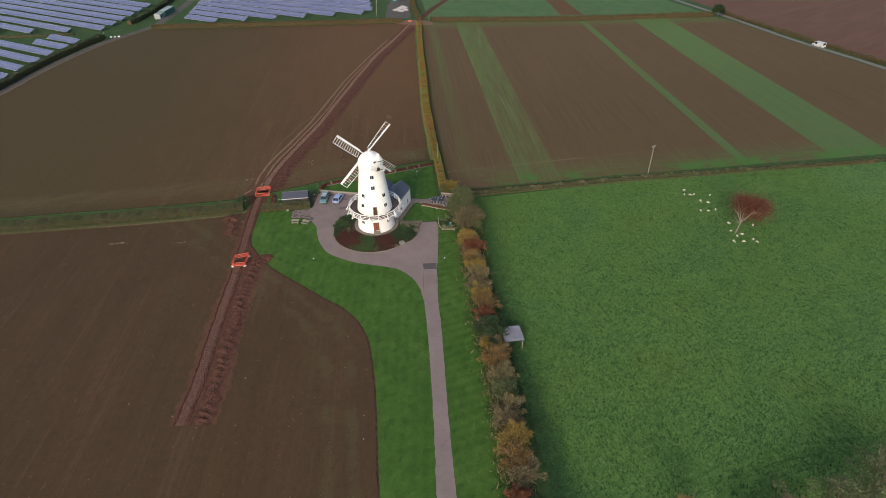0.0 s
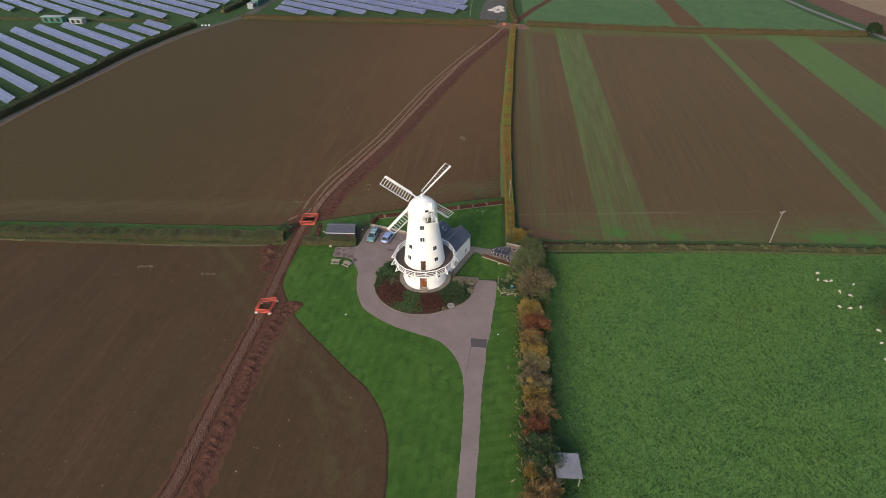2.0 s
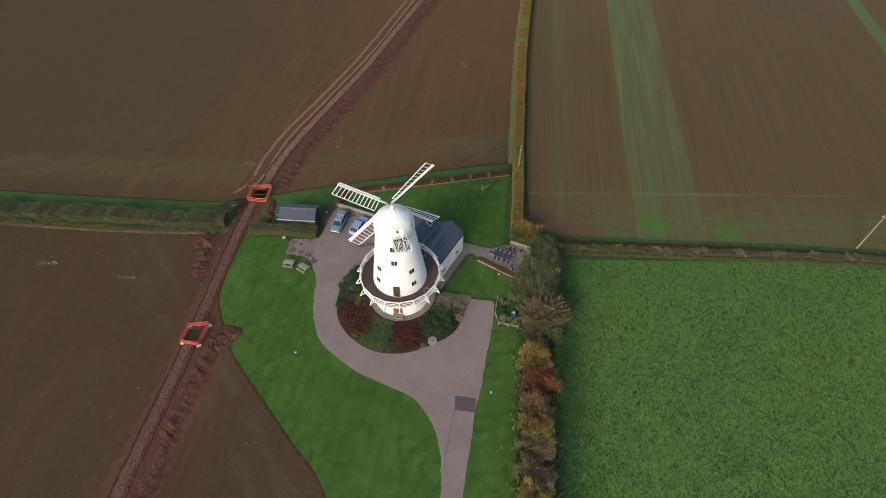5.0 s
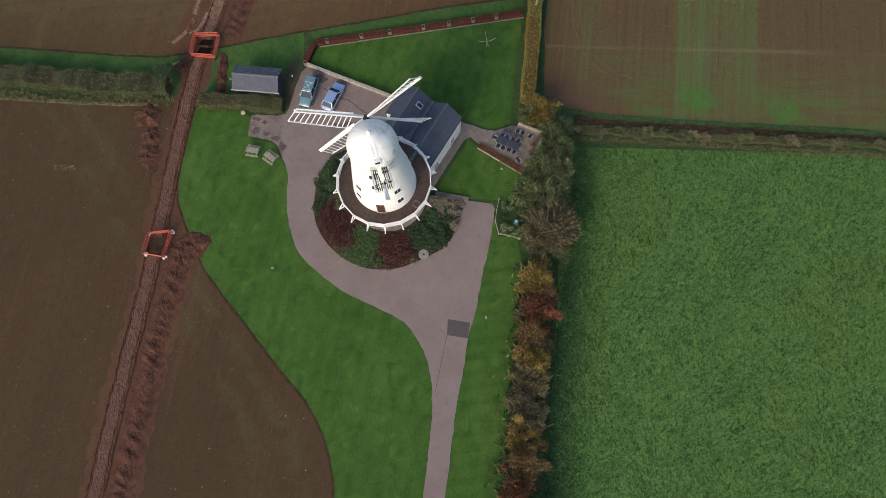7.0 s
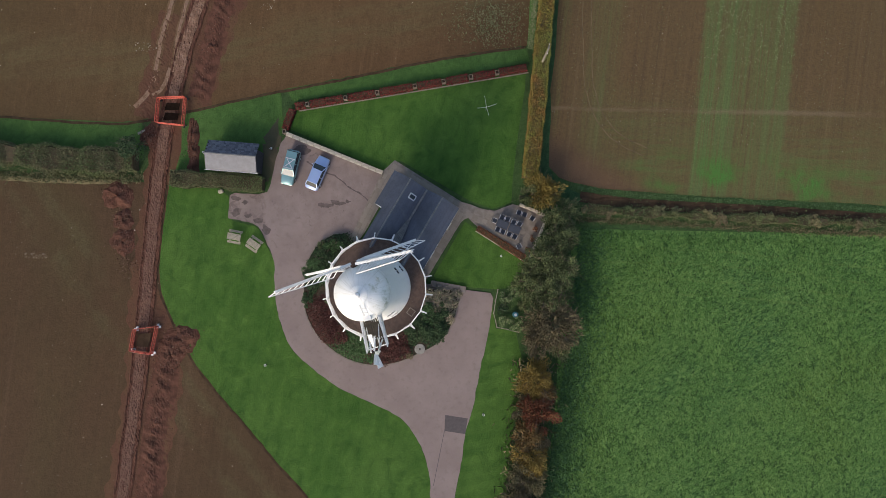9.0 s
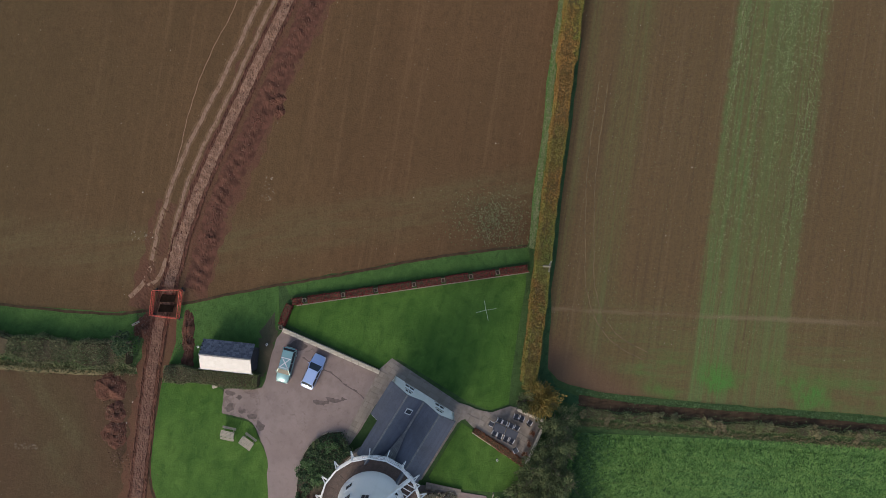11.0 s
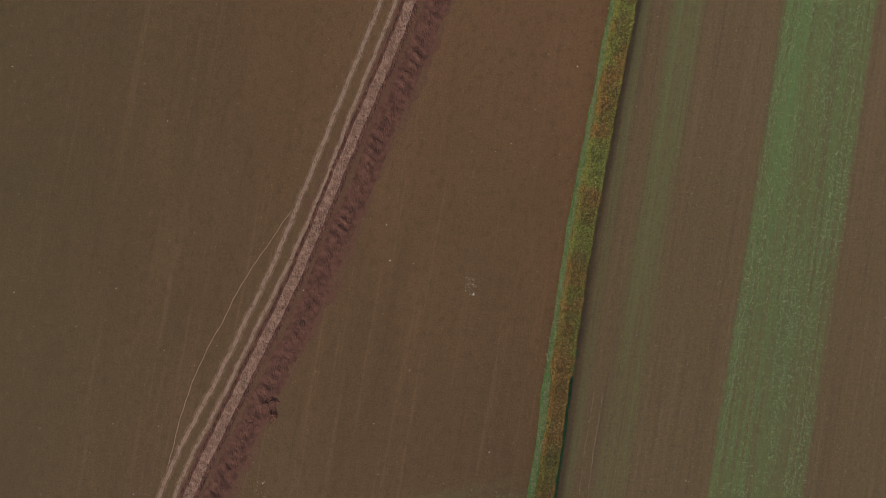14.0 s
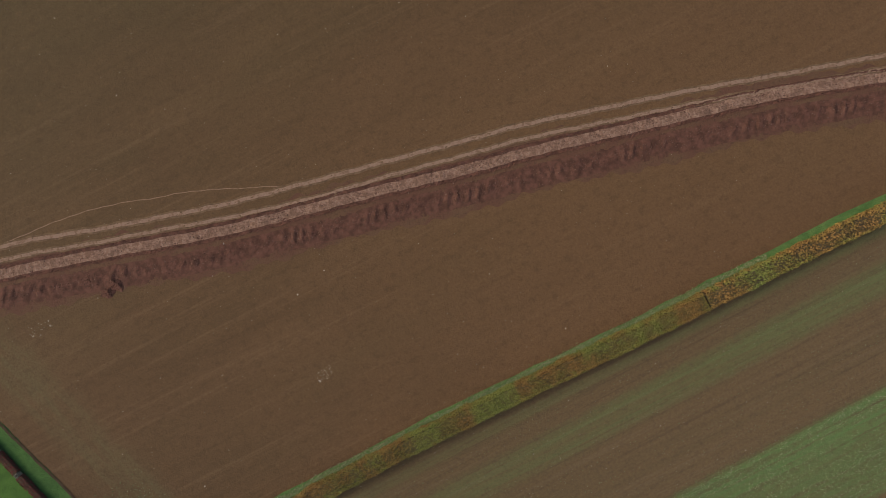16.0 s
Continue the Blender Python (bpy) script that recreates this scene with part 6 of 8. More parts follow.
def house_window(u, v, z, w, h, side):
    """side 0: the gable wall, 1: the long east wall."""
    m = HM @ Matrix.Translation((u, v, z)) @ (Matrix.Rotation(math.pi, 4, "Z") if side == 0 else Matrix.Rotation(-math.pi / 2, 4, "Z"))
    bm = bmesh.new()
    for s in (-1, 1):
        box(bm, s * w / 2, 0.0, 0, 0.08, 0.16, h, m)
        box(bm, 0, 0.0, s * h / 2, w + 0.08, 0.16, 0.08, m)
    box(bm, 0, 0, 0, 0.06, 0.1, h, m)
    fr = part("window", bm, WHITE_PAINT, house)
    for s in (-1, 1):
        part("pane", box(bmesh.new(), s * w / 4, 0.01, 0, w / 2 - 0.08, 0.06, h - 0.06, m), GLASS, fr)
    part("sill", box(bmesh.new(), 0, 0.05, -h / 2 - 0.08, w + 0.2, 0.22, 0.07, m), STONE, fr)


for u in (2.15, 6.45):
    house_window(u, 0, 1.4, 1.3, 1.1, 0)
    house_window(u, 0, 3.6, 0.9, 0.9, 0)
for v in (2.2, 6.3):
    house_window(8.6, v, 1.5, 0.9, 0.9, 1)

# ---- hedges ----
DITCH = leaf_mat("dark_bramble_leaves", (0.045, 0.056, 0.02), (0.08, 0.098, 0.032), (0.125, 0.128, 0.055), (0.07, 0.07, 0.03), patch=(0.07, 0.105, 0.034))
hedge("boundary_hedge", [(hedge_x(y), y) for y in (14.5, 20, 27, 36, 47, 55)], 1.8, 1.9, HEDGE_NS, "clipped autumn hawthorn hedge of mixed gold and brown", 170, 0.17, 21, wild=0.08)
hedge("boundary_hedge", [(hedge_x(y), y) for y in (54.4, 63, 70, 80, 92, 101, 110)], 2.25, 1.9, HEDGE_NS, "clipped autumn hawthorn hedge of mixed gold and brown", 150, 0.18, 34, wild=0.08)
hedge("boundary_hedge", [(hedge_x(y), y) for y in (110.2, 125, 140, 155, 168, 178.5)], 2.15, 1.9, HEDGE_NS, "clipped autumn hawthorn hedge of mixed gold and brown", 60, 0.25, 22, wild=0.07)
hedge("boundary_hedge", [(hedge_x(188) + 0.5, 188), (33.5, 215), (36, 245), (40, 290)], 2.4, 1.9, HEDGE_FAR, "dull olive clipped field hedge", 12, 0.45, 23, step=3)
hedge("field_hedge", [(24.5, 186), (-19, 191.3), (-64, 197.2), (-101, 201.7)], 2.2, 2.1, HEDGE_FAR, "straight dull olive clipped field hedge", 14, 0.42, 24, step=3)
hedge("field_hedge", [(38.5, 184.6), (105, 171), (181, 162.3)], 2.2, 2.1, HEDGE_FAR, "straight dull olive clipped field hedge", 14, 0.42, 25, step=3)
hedge("track_hedge", spline([(-150, 45), (-142.6, 78), (-140, 93), (-136.4, 118), (-132.3, 146), (-126.8, 168), (-120, 188)], 6), 3.4, 2.3, DKGREEN, "dense dark green hedge beside the farm track", 14, 0.42, 26, step=3)
hedge("track_hedge", [(-115, 213), (-112, 225), (-109, 250), (-106, 290)], 2.6, 2.2, DKGREEN, "dense dark green hedge beside the farm track", 14, 0.42, 27, step=3)
hedge("field_hedge", [(-150, 17.5), (-88, 15.8), (-67, 15.0), (-48, 14.5), (-38, 14.1), (-31.6, 14.4)], 3.0, 1.5, HEDGE_GREEN, "overgrown green field hedge", 150, 0.17, 28, wild=0.22)
hedge("garden_hedge", [(-26.9, 12.4), (-21, 12.4), (-15.4, 12.2)], 2.0, 1.3, HEDGE_GREEN, "low green hedge beside the shed", 150, 0.16, 29, wild=0.18)
hedge("ditch_hedge", [(25.5, 11.0), (35, 10.8), (48, 10.7), (62, 10.8), (75, 10.4), (100, 9.2), (141, 7.4), (200, 4.4)], 1.0, 0.42, DITCH, "low scrubby hedge of brambles and dry grass", 90, 0.17, 30, wild=0.6)

# paving slabs, laid in courses on the terrace base
terrace, patio = scene.objects["terrace_path"], scene.objects["patio"]
slab = None
prng = random.Random(9)


def slabs(parent, p, q, across, n, m_, z):
    """n x m slabs from p along q - p and sideways by the vector across."""
    global slab
    p, q, across = Vector(p), Vector(q), Vector(across)
    d, w = (q - p) / n, across / m_
    ang = math.degrees(math.atan2(d.y, d.x))
    if slab is None:
        ob = part("paving_slab", box(bmesh.new(), 0, 0, 0, 1, 1, 0.05, bevel=0.012), SLAB)
        slab = ob.data
        bpy.data.objects.remove(ob)
    for i in range(n):
        for j in range(m_):
            c = p + d * (i + 0.5) + w * (j + 0.5)
            ob = new("paving_slab", slab)
            ob.parent = parent
            ob.matrix_basis = pose(c.x, c.y, z + prng.uniform(0, 0.01), prng.gauss(0, 0.3), prng.gauss(0, 0.3), ang) @ Matrix.Diagonal((d.length - 0.03, w.length - 0.03, 1, 1))


sm = Mat("mottled_buff_slab")
SLAB = sm.done(sm.mix(sm.each(), sm.mix(sm.noise(2.5, 5), (0.17, 0.14, 0.115), (0.23, 0.19, 0.155)), sm.mix(sm.noise(4, 5), (0.22, 0.185, 0.15), (0.28, 0.24, 0.2))), 0.85)
slabs(terrace, (0.75, 15.7), (9.9, 10.85), (-0.6, -1.05), 15, 2, 0.115)
slabs(terrace, (9.95, 9.7), (5.9, 2.2), (-0.85, 0.45), 13, 2, 0.115)
slabs(terrace, (-0.35, 14.4), (-4.4, 5.5), (0.95, -0.35), 14, 2, 0.115)
slabs(patio, (11.9, 8.3), (18.0, 4.9), (1.25, 2.1), 9, 4, 0.115)
slabs(patio, (10.6, 10.0), (13.0, 9.0), (-0.3, -0.7), 4, 1, 0.117)


# ---- planting round the mill ----
def shrubs(rows, group, category="shrub"):
    for k, (x, y, z, r, h, mat, label, n, size) in enumerate(rows):
        shrub("shrub", x, y, z, r * 1.1, h * 0.82, mat, label, int(n * 1.7), size * 0.9, seed=40 + k + int(abs(x * 7 + y * 3)), group=group, category=category)


MAR, GRN, DKG, BUFF = "rounded maroon-leaved shrub in the bed", "spreading mid-green shrub in the bed", "dense dark evergreen shrub in the bed", "buff seed-headed perennial in the bed"
shrubs([
    (-6.7, -4.7, 0.35, 1.55, 1.35, MAROON, MAR, 1200, 0.19), (-5.3, -6.0, 0.35, 1.4, 1.3, MAROON, MAR, 1100, 0.19), (-7.6, -3.3, 0.35, 1.1, 1.1, MAROON, MAR, 700, 0.19),
    (0.6, -7.0, 0.3, 1.4, 1.3, MAROON, MAR, 1000, 0.19), (2.4, -6.6, 0.3, 1.5, 1.35, MAROON, MAR, 1100, 0.19), (1.6, -8.2, 0.1, 1.2, 0.9, MAROON, MAR, 700, 0.19),
    (-2.0, -7.0, 0.35, 1.5, 0.9, MIDGREEN, GRN, 1000, 0.2), (-3.2, -7.9, 0.15, 1.2, 0.8, MIDGREEN, GRN, 700, 0.2), (-0.9, -8.2, 0.15, 1.1, 0.7, MIDGREEN, GRN, 600, 0.2),
    (4.9, -4.6, 0.4, 1.5, 1.3, DKGREEN, DKG, 1000, 0.2), (6.5, -4.4, 0.3, 1.4, 1.2, DKGREEN, DKG, 900, 0.2), (7.3, -5.6, 0.1, 1.1, 0.9, DKGREEN, DKG, 600, 0.2), (5.9, -2.8, 0.6, 1.3, 0.9, MIDGREEN, GRN, 700, 0.2), (7.6, -2.9, 0.3, 1.2, 1.1, DKGREEN, DKG, 700, 0.2), (4.1, -6.0, 0.3, 1.0, 0.8, DKGREEN, DKG, 600, 0.2),
    (8.3, -1.6, 0.2, 1.2, 0.9, HEATHER, BUFF, 700, 0.18), (7.3, -0.9, 0.35, 1.0, 0.8, HEATHER, BUFF, 500, 0.18), (8.9, -3.2, 0.1, 0.8, 0.7, HEATHER, BUFF, 350, 0.18), (9.4, -0.6, 0.05, 0.8, 0.6, HEATHER, BUFF, 350, 0.18),
    (-8.3, 2.4, 0.25, 1.3, 1.1, MIDGREEN, GRN, 800, 0.2), (-8.4, 0.2, 0.3, 1.2, 1.1, DKGREEN, DKG, 700, 0.2), (-7.2, 0.9, 0.5, 1.2, 1.1, MIDGREEN, GRN, 600, 0.2), (-8.9, -2.0, 0.15, 0.9, 1.0, DKGREEN, DKG, 500, 0.2), (-7.2, 3.6, 0.35, 1.1, 1.2, DKGREEN, DKG, 700, 0.2),
    (-6.2, 4.9, 0.25, 1.0, 1.2, MIDGREEN, GRN, 700, 0.2), (-7.7, 4.9, 0.1, 0.6, 0.9, WILLOW, GRN, 300, 0.18), (-6.0, -1.6, 0.7, 0.9, 0.8, WILLOW, GRN, 350, 0.18), (3.4, -8.4, 0.05, 0.8, 0.6, BROWN, "low brown dying-back perennial in the bed", 350, 0.17)], "shrubs round the windmill")
# low plants that close the ground between the shrubs
crng = np.random.default_rng(31)
oa = np.array([math.atan2(y - MY, x - MX) % (2 * math.pi) for x, y in outer])
od = np.array([math.hypot(x - MX, y - MY) for x, y in outer])
order = np.argsort(oa)
for a0, a1, mt, n, lab in ((128, 181, DKGREEN, 3600, "low dark evergreen ground cover"), (192, 232, MAROON, 3800, "low maroon ground cover"), (230, 262, MIDGREEN, 2600, "low green ground cover"), (262, 296, MAROON, 2600, "low maroon ground cover"), (296, 340, DKGREEN, 3600, "low dark evergreen ground cover"), (338, 358, HEATHER, 1500, "low buff ground cover")):
    a = np.radians(crng.uniform(a0, a1, n) + crng.normal(0, 2.5, n)) % (2 * math.pi)
    t = crng.uniform(0.03, 0.86, n)
    d = np.interp(a, oa[order], od[order])
    r = d + (4.7 - d) * t
    z = 0.16 + 0.95 * np.minimum(1, t * 1.15) ** 0.8 + 0.18 * np.abs(np.sin(a * 23) * np.sin(r * 4.1))
    px, py = MX + r * np.cos(a), MY + r * np.sin(a)
    free = np.hypot(px - 5.2, py + 7.5) > 0.95
    tagged(quads("ground_cover", leaves(np.stack([px, py, z], 1)[free], 0.21, crng, 0.9), mt), lab + " in the windmill bed", "ground cover", kind="stuff")
ms = thing("millstone", 5.2, -7.5, 0.16, 0, "old grey millstone lying at the bed edge", "millstone")
bm = lathe([(0.13, 0.0), (0.62, 0.0), (0.66, 0.05), (0.66, 0.22), (0.62, 0.26), (0.13, 0.26), (0.13, 0.0)], 28)
part("stone", bm, GREY_STONE, ms)
part("eye", lathe([(0.0, 0.03), (0.129, 0.03), (0.129, 0.05), (0.0, 0.05)], 16), DARK, ms, "dark central hole")

# ---- trees and shrubs along the east boundary ----
GOLD = leaf_mat("golden_olive_leaves", (0.16, 0.12, 0.03), (0.25, 0.17, 0.035), (0.13, 0.125, 0.04), (0.20, 0.12, 0.03))
TREES = [
    (19.4, 12.8, 2.1, 2.6, GOLD, "golden-olive autumn shrub at the hedge end", 1700), (17.6, 12.2, 1.2, 2.0, WILLOW, "grey-green shrub at the hedge end", 800),
    (21.6, 10.0, 1.9, 2.8, WILLOW, "grey-green willow shrub by the patio", 1300), (21.6, 7.2, 2.1, 3.8, WILLOW, "grey-green willow tree behind the patio", 1900), (19.9, 4.3, 2.2, 4.2, WILLOW, "grey-green willow tree behind the patio", 2000), (21.8, 3.2, 2.2, 4.6, WILLOW, "tall grey-green willow tree in the boundary", 2000),
    (18.2, 1.6, 1.7, 3.2, WILLOW, "leafy grey-green willow shrub", 1300), (20.4, 0.2, 2.2, 4.6, WILLOW, "tall grey-green willow tree in the boundary", 1900), (21.0, -3.4, 2.8, 4.8, BROWN, "bare-twigged brown tree losing its leaves", 1800), (19.4, -5.2, 1.9, 3.6, BROWN, "bare-twigged brown tree losing its leaves", 1000), (22.2, -6.2, 1.5, 3.0, WILLOW, "grey-green willow shrub beside the pasture", 800),
    (19.4, -10.4, 2.1, 3.4, YELLOW, "golden autumn shrub in the boundary", 1900), (21.0, -12.0, 1.4, 2.8, ORANGE_LEAF, "orange-brown autumn shrub in the boundary", 800), (20.0, -13.8, 2.0, 3.3, RUST, "rust-red autumn shrub in the boundary", 1800), (18.4, -14.0, 1.2, 2.2, BROWN, "brown twiggy shrub in the boundary", 600),
    (19.0, -17.2, 1.8, 2.8, ORANGE_LEAF, "orange-brown autumn shrub in the boundary", 1300), (20.3, -17.6, 1.3, 2.5, BROWN, "brown twiggy shrub in the boundary", 700), (19.4, -20.2, 1.9, 2.7, YELLOW, "golden autumn shrub in the boundary", 1300), (18.4, -22.0, 1.5, 2.4, SILVER, "silvery seed-headed shrub in the boundary", 1000), (19.8, -22.8, 1.6, 2.6, SILVER, "silvery seed-headed shrub in the boundary", 1000),
    (18.4, -25.4, 1.7, 2.4, BROWN, "brown twiggy shrub in the boundary", 1000), (19.6, -27.0, 1.5, 2.6, SILVER, "silvery seed-headed shrub in the boundary", 800), (18.2, -28.6, 1.8, 2.7, YELLOW, "golden autumn shrub in the boundary", 1200), (18.6, -31.6, 2.0, 3.0, ORANGE_LEAF, "orange-brown autumn shrub in the boundary", 1500), (18.0, -34.4, 1.8, 2.8, RUST, "rust-red autumn shrub in the boundary", 900),
    (17.6, -38.0, 2.1, 3.4, DKGREEN, "dark green holly tree by the shelter", 1900), (18.6, -40.6, 2.0, 3.2, DKGREEN, "dark green holly tree by the shelter", 1700), (16.4, -41.0, 1.2, 2.4, YELLOW, "golden autumn shrub in the boundary", 700), (19.0, -43.0, 1.5, 2.6, BROWN, "brown twiggy shrub in the boundary", 800),
    (17.2, -45.2, 2.0, 2.9, ORANGE_LEAF, "orange-brown autumn shrub in the boundary", 1500), (17.4, -49.0, 2.0, 2.8, SILVER, "silvery seed-headed shrub in the boundary", 1200), (16.8, -52.2, 2.0, 2.9, WILLOW, "grey-green shrub in the boundary", 1300), (17.4, -54.8, 1.7, 2.6, SILVER, "silvery seed-headed shrub in the boundary", 900), (16.0, -57.6, 2.0, 2.9, BROWN, "brown twiggy shrub in the boundary", 1300),
    (16.4, -60.8, 2.2, 3.2, YELLOW, "golden autumn shrub in the boundary", 1300), (15.6, -63.6, 2.1, 3.1, ORANGE_LEAF, "orange-brown autumn shrub in the boundary", 1300), (16.4, -66.2, 1.9, 2.8, BROWN, "brown twiggy shrub in the boundary", 900), (14.6, -69.4, 1.6, 2.4, RUST, "rust-red autumn shrub in the boundary", 900), (15.6, -73.0, 2.0, 2.8, SILVER, "silvery seed-headed shrub in the boundary", 800),
    (34.2, -76.0, 1.9, 4.6, YELLOW, "golden autumn tree at the pasture edge", 1200), (47.5, -78.5, 3.0, 3.0, BROWN, "bare brown tree at the pasture edge", 1900), (54.5, -78.0, 3.4, 5.2, WILLOW, "broad grey-green tree at the pasture edge", 2200), (60.5, -76.5, 3.2, 5.5, WILLOW, "broad grey-green tree at the pasture edge", 1900), (66.0, -79.0, 3.0, 5.0, DKGREEN, "dark green tree at the pasture edge", 1700), (41.5, -80.0, 2.6, 4.0, BROWN, "bare brown tree at the pasture edge", 1200)]
for k, (x, y, r, h, mat, label, n) in enumerate(TREES):
    shrub("tree" if h > 3.5 else "shrub", x, y, 0.03, r * (1.08 if h > 3.5 else 1.05), h * (1.12 if y > -75 else 1.6), mat, label, int(n * 3.4), 0.165 if r < 2.6 else 0.22, 100 + k, "trees and shrubs of the boundary", limbs=10, rough=0.24, category="tree" if h > 3.5 else "shrub", spray=0.0 if y < -75 else 0.2 if mat is WILLOW or mat is DKGREEN else 0.4)
rng = np.random.default_rng(77)
gy = rng.uniform(-75, -8, 9000)
gx = np.interp(gy, [-75, -45, -21, -8], [14.6, 17.2, 19.0, 19.8]) + rng.normal(0, 1.25, 9000)
tagged(quads("undergrowth", blades(np.stack([gx, gy, np.full(9000, 0.05)], 1), 0.5, rng, 0.7, 0.2), DEADGRASS), "straw and bramble undergrowth beneath the shrubs", "undergrowth", kind="stuff")
gx = rng.uniform(24, 135, 9000)
gy = np.interp(gx, [24, 62, 73, 141], [10.9, 10.7, 10.4, 7.6]) + rng.normal(0, 0.5, 9000)
tagged(quads("ditch_weeds", leaves(np.stack([gx, gy, rng.uniform(0.15, 0.6, 9000)], 1), 0.17, rng, 0.9), WILLOW), "grey-green weeds and brambles along the ditch", "weeds", kind="stuff")
gx = rng.uniform(24, 135, 16000)
gy = np.interp(gx, [24, 62, 73, 141], [9.7, 9.5, 9.2, 6.4]) + rng.normal(0, 0.22, 16000)
tagged(quads("dry_grass", blades(np.stack([gx, gy, np.full(16000, 0.03)], 1), 0.15, rng, 0.9, 0.25), DEADGRASS), "dry straw-coloured grass along the ditch", "grass", kind="stuff")
for k in range(26):
    bx = 25.0 + k * 3.0 + 1.1 * math.sin(k * 3)
    shrub("bramble", bx, float(np.interp(bx, [24, 62, 75, 100], [10.9, 10.9, 10.5, 9.3])) + 0.35 * math.sin(k * 5), 0.02, 0.55 + 0.4 * math.sin(k * 7) ** 2, 0.7, (SILVER, WILLOW, HEDGE_GREEN, BROWN, WEED)[(k * 3) % 5], ("silvery", "grey-green", "olive green", "brown twiggy", "pale green")[(k * 3) % 5] + " scrubby bramble bush in the ditch hedge", 420, 0.18, 300 + k, "brambles along the ditch")
gy = rng.uniform(31, 120, 9000)
gx = np.array([hedge_x(v) for v in gy]) - 1.35 + rng.normal(0, 0.22, 9000)
tagged(quads("hedge_bottom_grass", leaves(np.stack([gx, gy, np.full(9000, 0.12)], 1), 0.18, rng, 1.6), CROP), "bright long grass along the hedge foot", "grass", kind="stuff")
gx = rng.uniform(-90, -31, 7000)
gy = np.interp(gx, [-90, -48, -31], [13.6, 11.9, 12.3]) + rng.normal(0, 0.35, 7000)
tagged(quads("bank_grass", blades(np.stack([gx, gy, np.full(7000, 0.03)], 1), 0.2, rng, 1.0, 0.3), WEED), "pale grass bank under the field hedge", "grass", kind="stuff")
shrub("tree", -31.9, 15.9, 0, 1.6, 3.0, DKGREEN, "dark green bush at the gap in the hedge", 1300, 0.22, 401, category="tree")

# lone tree in the pasture, leaning
lone = thing("tree", 79.0, -17.1, 0.02, 0, "lone leaning tree with rust-red leaves in the pasture", "tree")
rng = np.random.default_rng(5)
bm = rod(bmesh.new(), (0, 0, 0), (0.7, 0.3, 2.6), 0.17, 0.12, 10)
for e in ((0.2, 0.2, 4.0), (-1.4, 0.9, 4.4), (-2.0, 0.2, 3.8)):
    rod(bm, (0.6, 0.25, 2.3), e, 0.07, 0.015, 6)
BOUGHS = [(2.0, 2.2, 6.6), (5.2, 0.6, 6.0), (4.2, 2.8, 5.0), (-0.9, 1.6, 5.4), (6.2, 2.4, 4.8), (1.0, 3.4, 6.9), (3.6, -0.6, 6.6)]
for e in BOUGHS:
    mid = Vector((0.7, 0.3, 2.6)).lerp(Vector(e), 0.5) + Vector((0, 0, 0.4))
    rod(bm, (0.7, 0.3, 2.5), mid, 0.1, 0.07, 7)
    rod(bm, mid, e, 0.07, 0.02, 6)
    for _ in range(12):
        rod(bm, mid, Vector(e) + Vector(rng.normal(size=3) * 1.1), 0.03, 0.008, 4)
part("trunk", bm, PALE_BARK, lone, "pale bare trunk and limbs")
pts = np.concatenate([np.array(e) + rng.normal(size=(560, 3)) * (0.85, 0.85, 0.65) for e in BOUGHS[:3] + BOUGHS[4:]] + [np.array((4.3, 1.4, 4.9)) + rng.normal(size=(6200, 3)) * (1.5, 1.5, 1.25), np.array((1.6, 1.9, 6.3)) + rng.normal(size=(3600, 3)) * (1.45, 1.2, 0.85)])
quads("crown", leaves(pts[pts[:, 2] > 1.2], 0.24, rng), DEEP_RUST, lone)
shrub("tree", 182.6, 161.4, 0, 3.0, 6.5, DKGREEN, "round dark tree at the field corner by the lane", 3200, 0.6, 501, category="tree", limbs=8)
hedge("lane_hedge", [(188.5, 166), (193.2, 135), (197, 112), (201.5, 84), (206, 60), (216, 10)], 2.2, 1.3, HEDGE_FAR, "scrubby brown hedge along the lane", 12, 0.42, 31, wild=0.3, step=3)

# ---- garden details ----
RH = lambda x: 22.6 + (x + 10.45) * 0.2150
posts = [-10.45, -5.7, -1.7, 3.0, 6.6, 10.0, 13.3]
ends = [-12.3] + posts + [17.3]
for a, b in zip(ends, ends[1:]):
    hedge("red_hedge", [(a + 0.3, RH(a + 0.3)), ((a + b) / 2, RH((a + b) / 2)), (b - 0.3, RH(b - 0.3))], 0.85, 0.65, RED_HEDGE, "low clipped deep red hedge", 130, 0.15, int(60 + a), wild=0.06, step=0.7)["group"] = "low red hedges of the lawn"
hedge("red_hedge", [(-13.1, 19.3), (-12.75, 20.6), (-12.3, 21.9)], 0.85, 0.65, RED_HEDGE, "low clipped deep red hedge", 130, 0.15, 59, wild=0.06, step=0.7)["group"] = "low red hedges of the lawn"
OLD_WOOD = plain_mat("dull_grey_timber", (0.19, 0.155, 0.115), 0.85, vary=0.3, scale=4)
first = None
for x in posts + [-13.15]:
    y = RH(x) if x > -13 else 19.0
    if first is None:
        first = thing("timber_planter", x, y, 0.04, 12, "short weathered timber planter in the hedge line", "planter", "planters in the hedge")
        for sx, sy, w, d in ((0, -0.22, 0.46, 0.06), (0, 0.22, 0.46, 0.06), (-0.2, 0, 0.06, 0.38), (0.2, 0, 0.06, 0.38)):
            part("board", box(bmesh.new(), sx, sy, 0.35, w, d, 0.7, bevel=0.01), OLD_WOOD, first)
        part("soil", box(bmesh.new(), 0, 0, 0.3, 0.34, 0.38, 0.5), BED, first)
    else:
        copy_thing(first, pose(x, y, 0.04, 0, 0, 12))
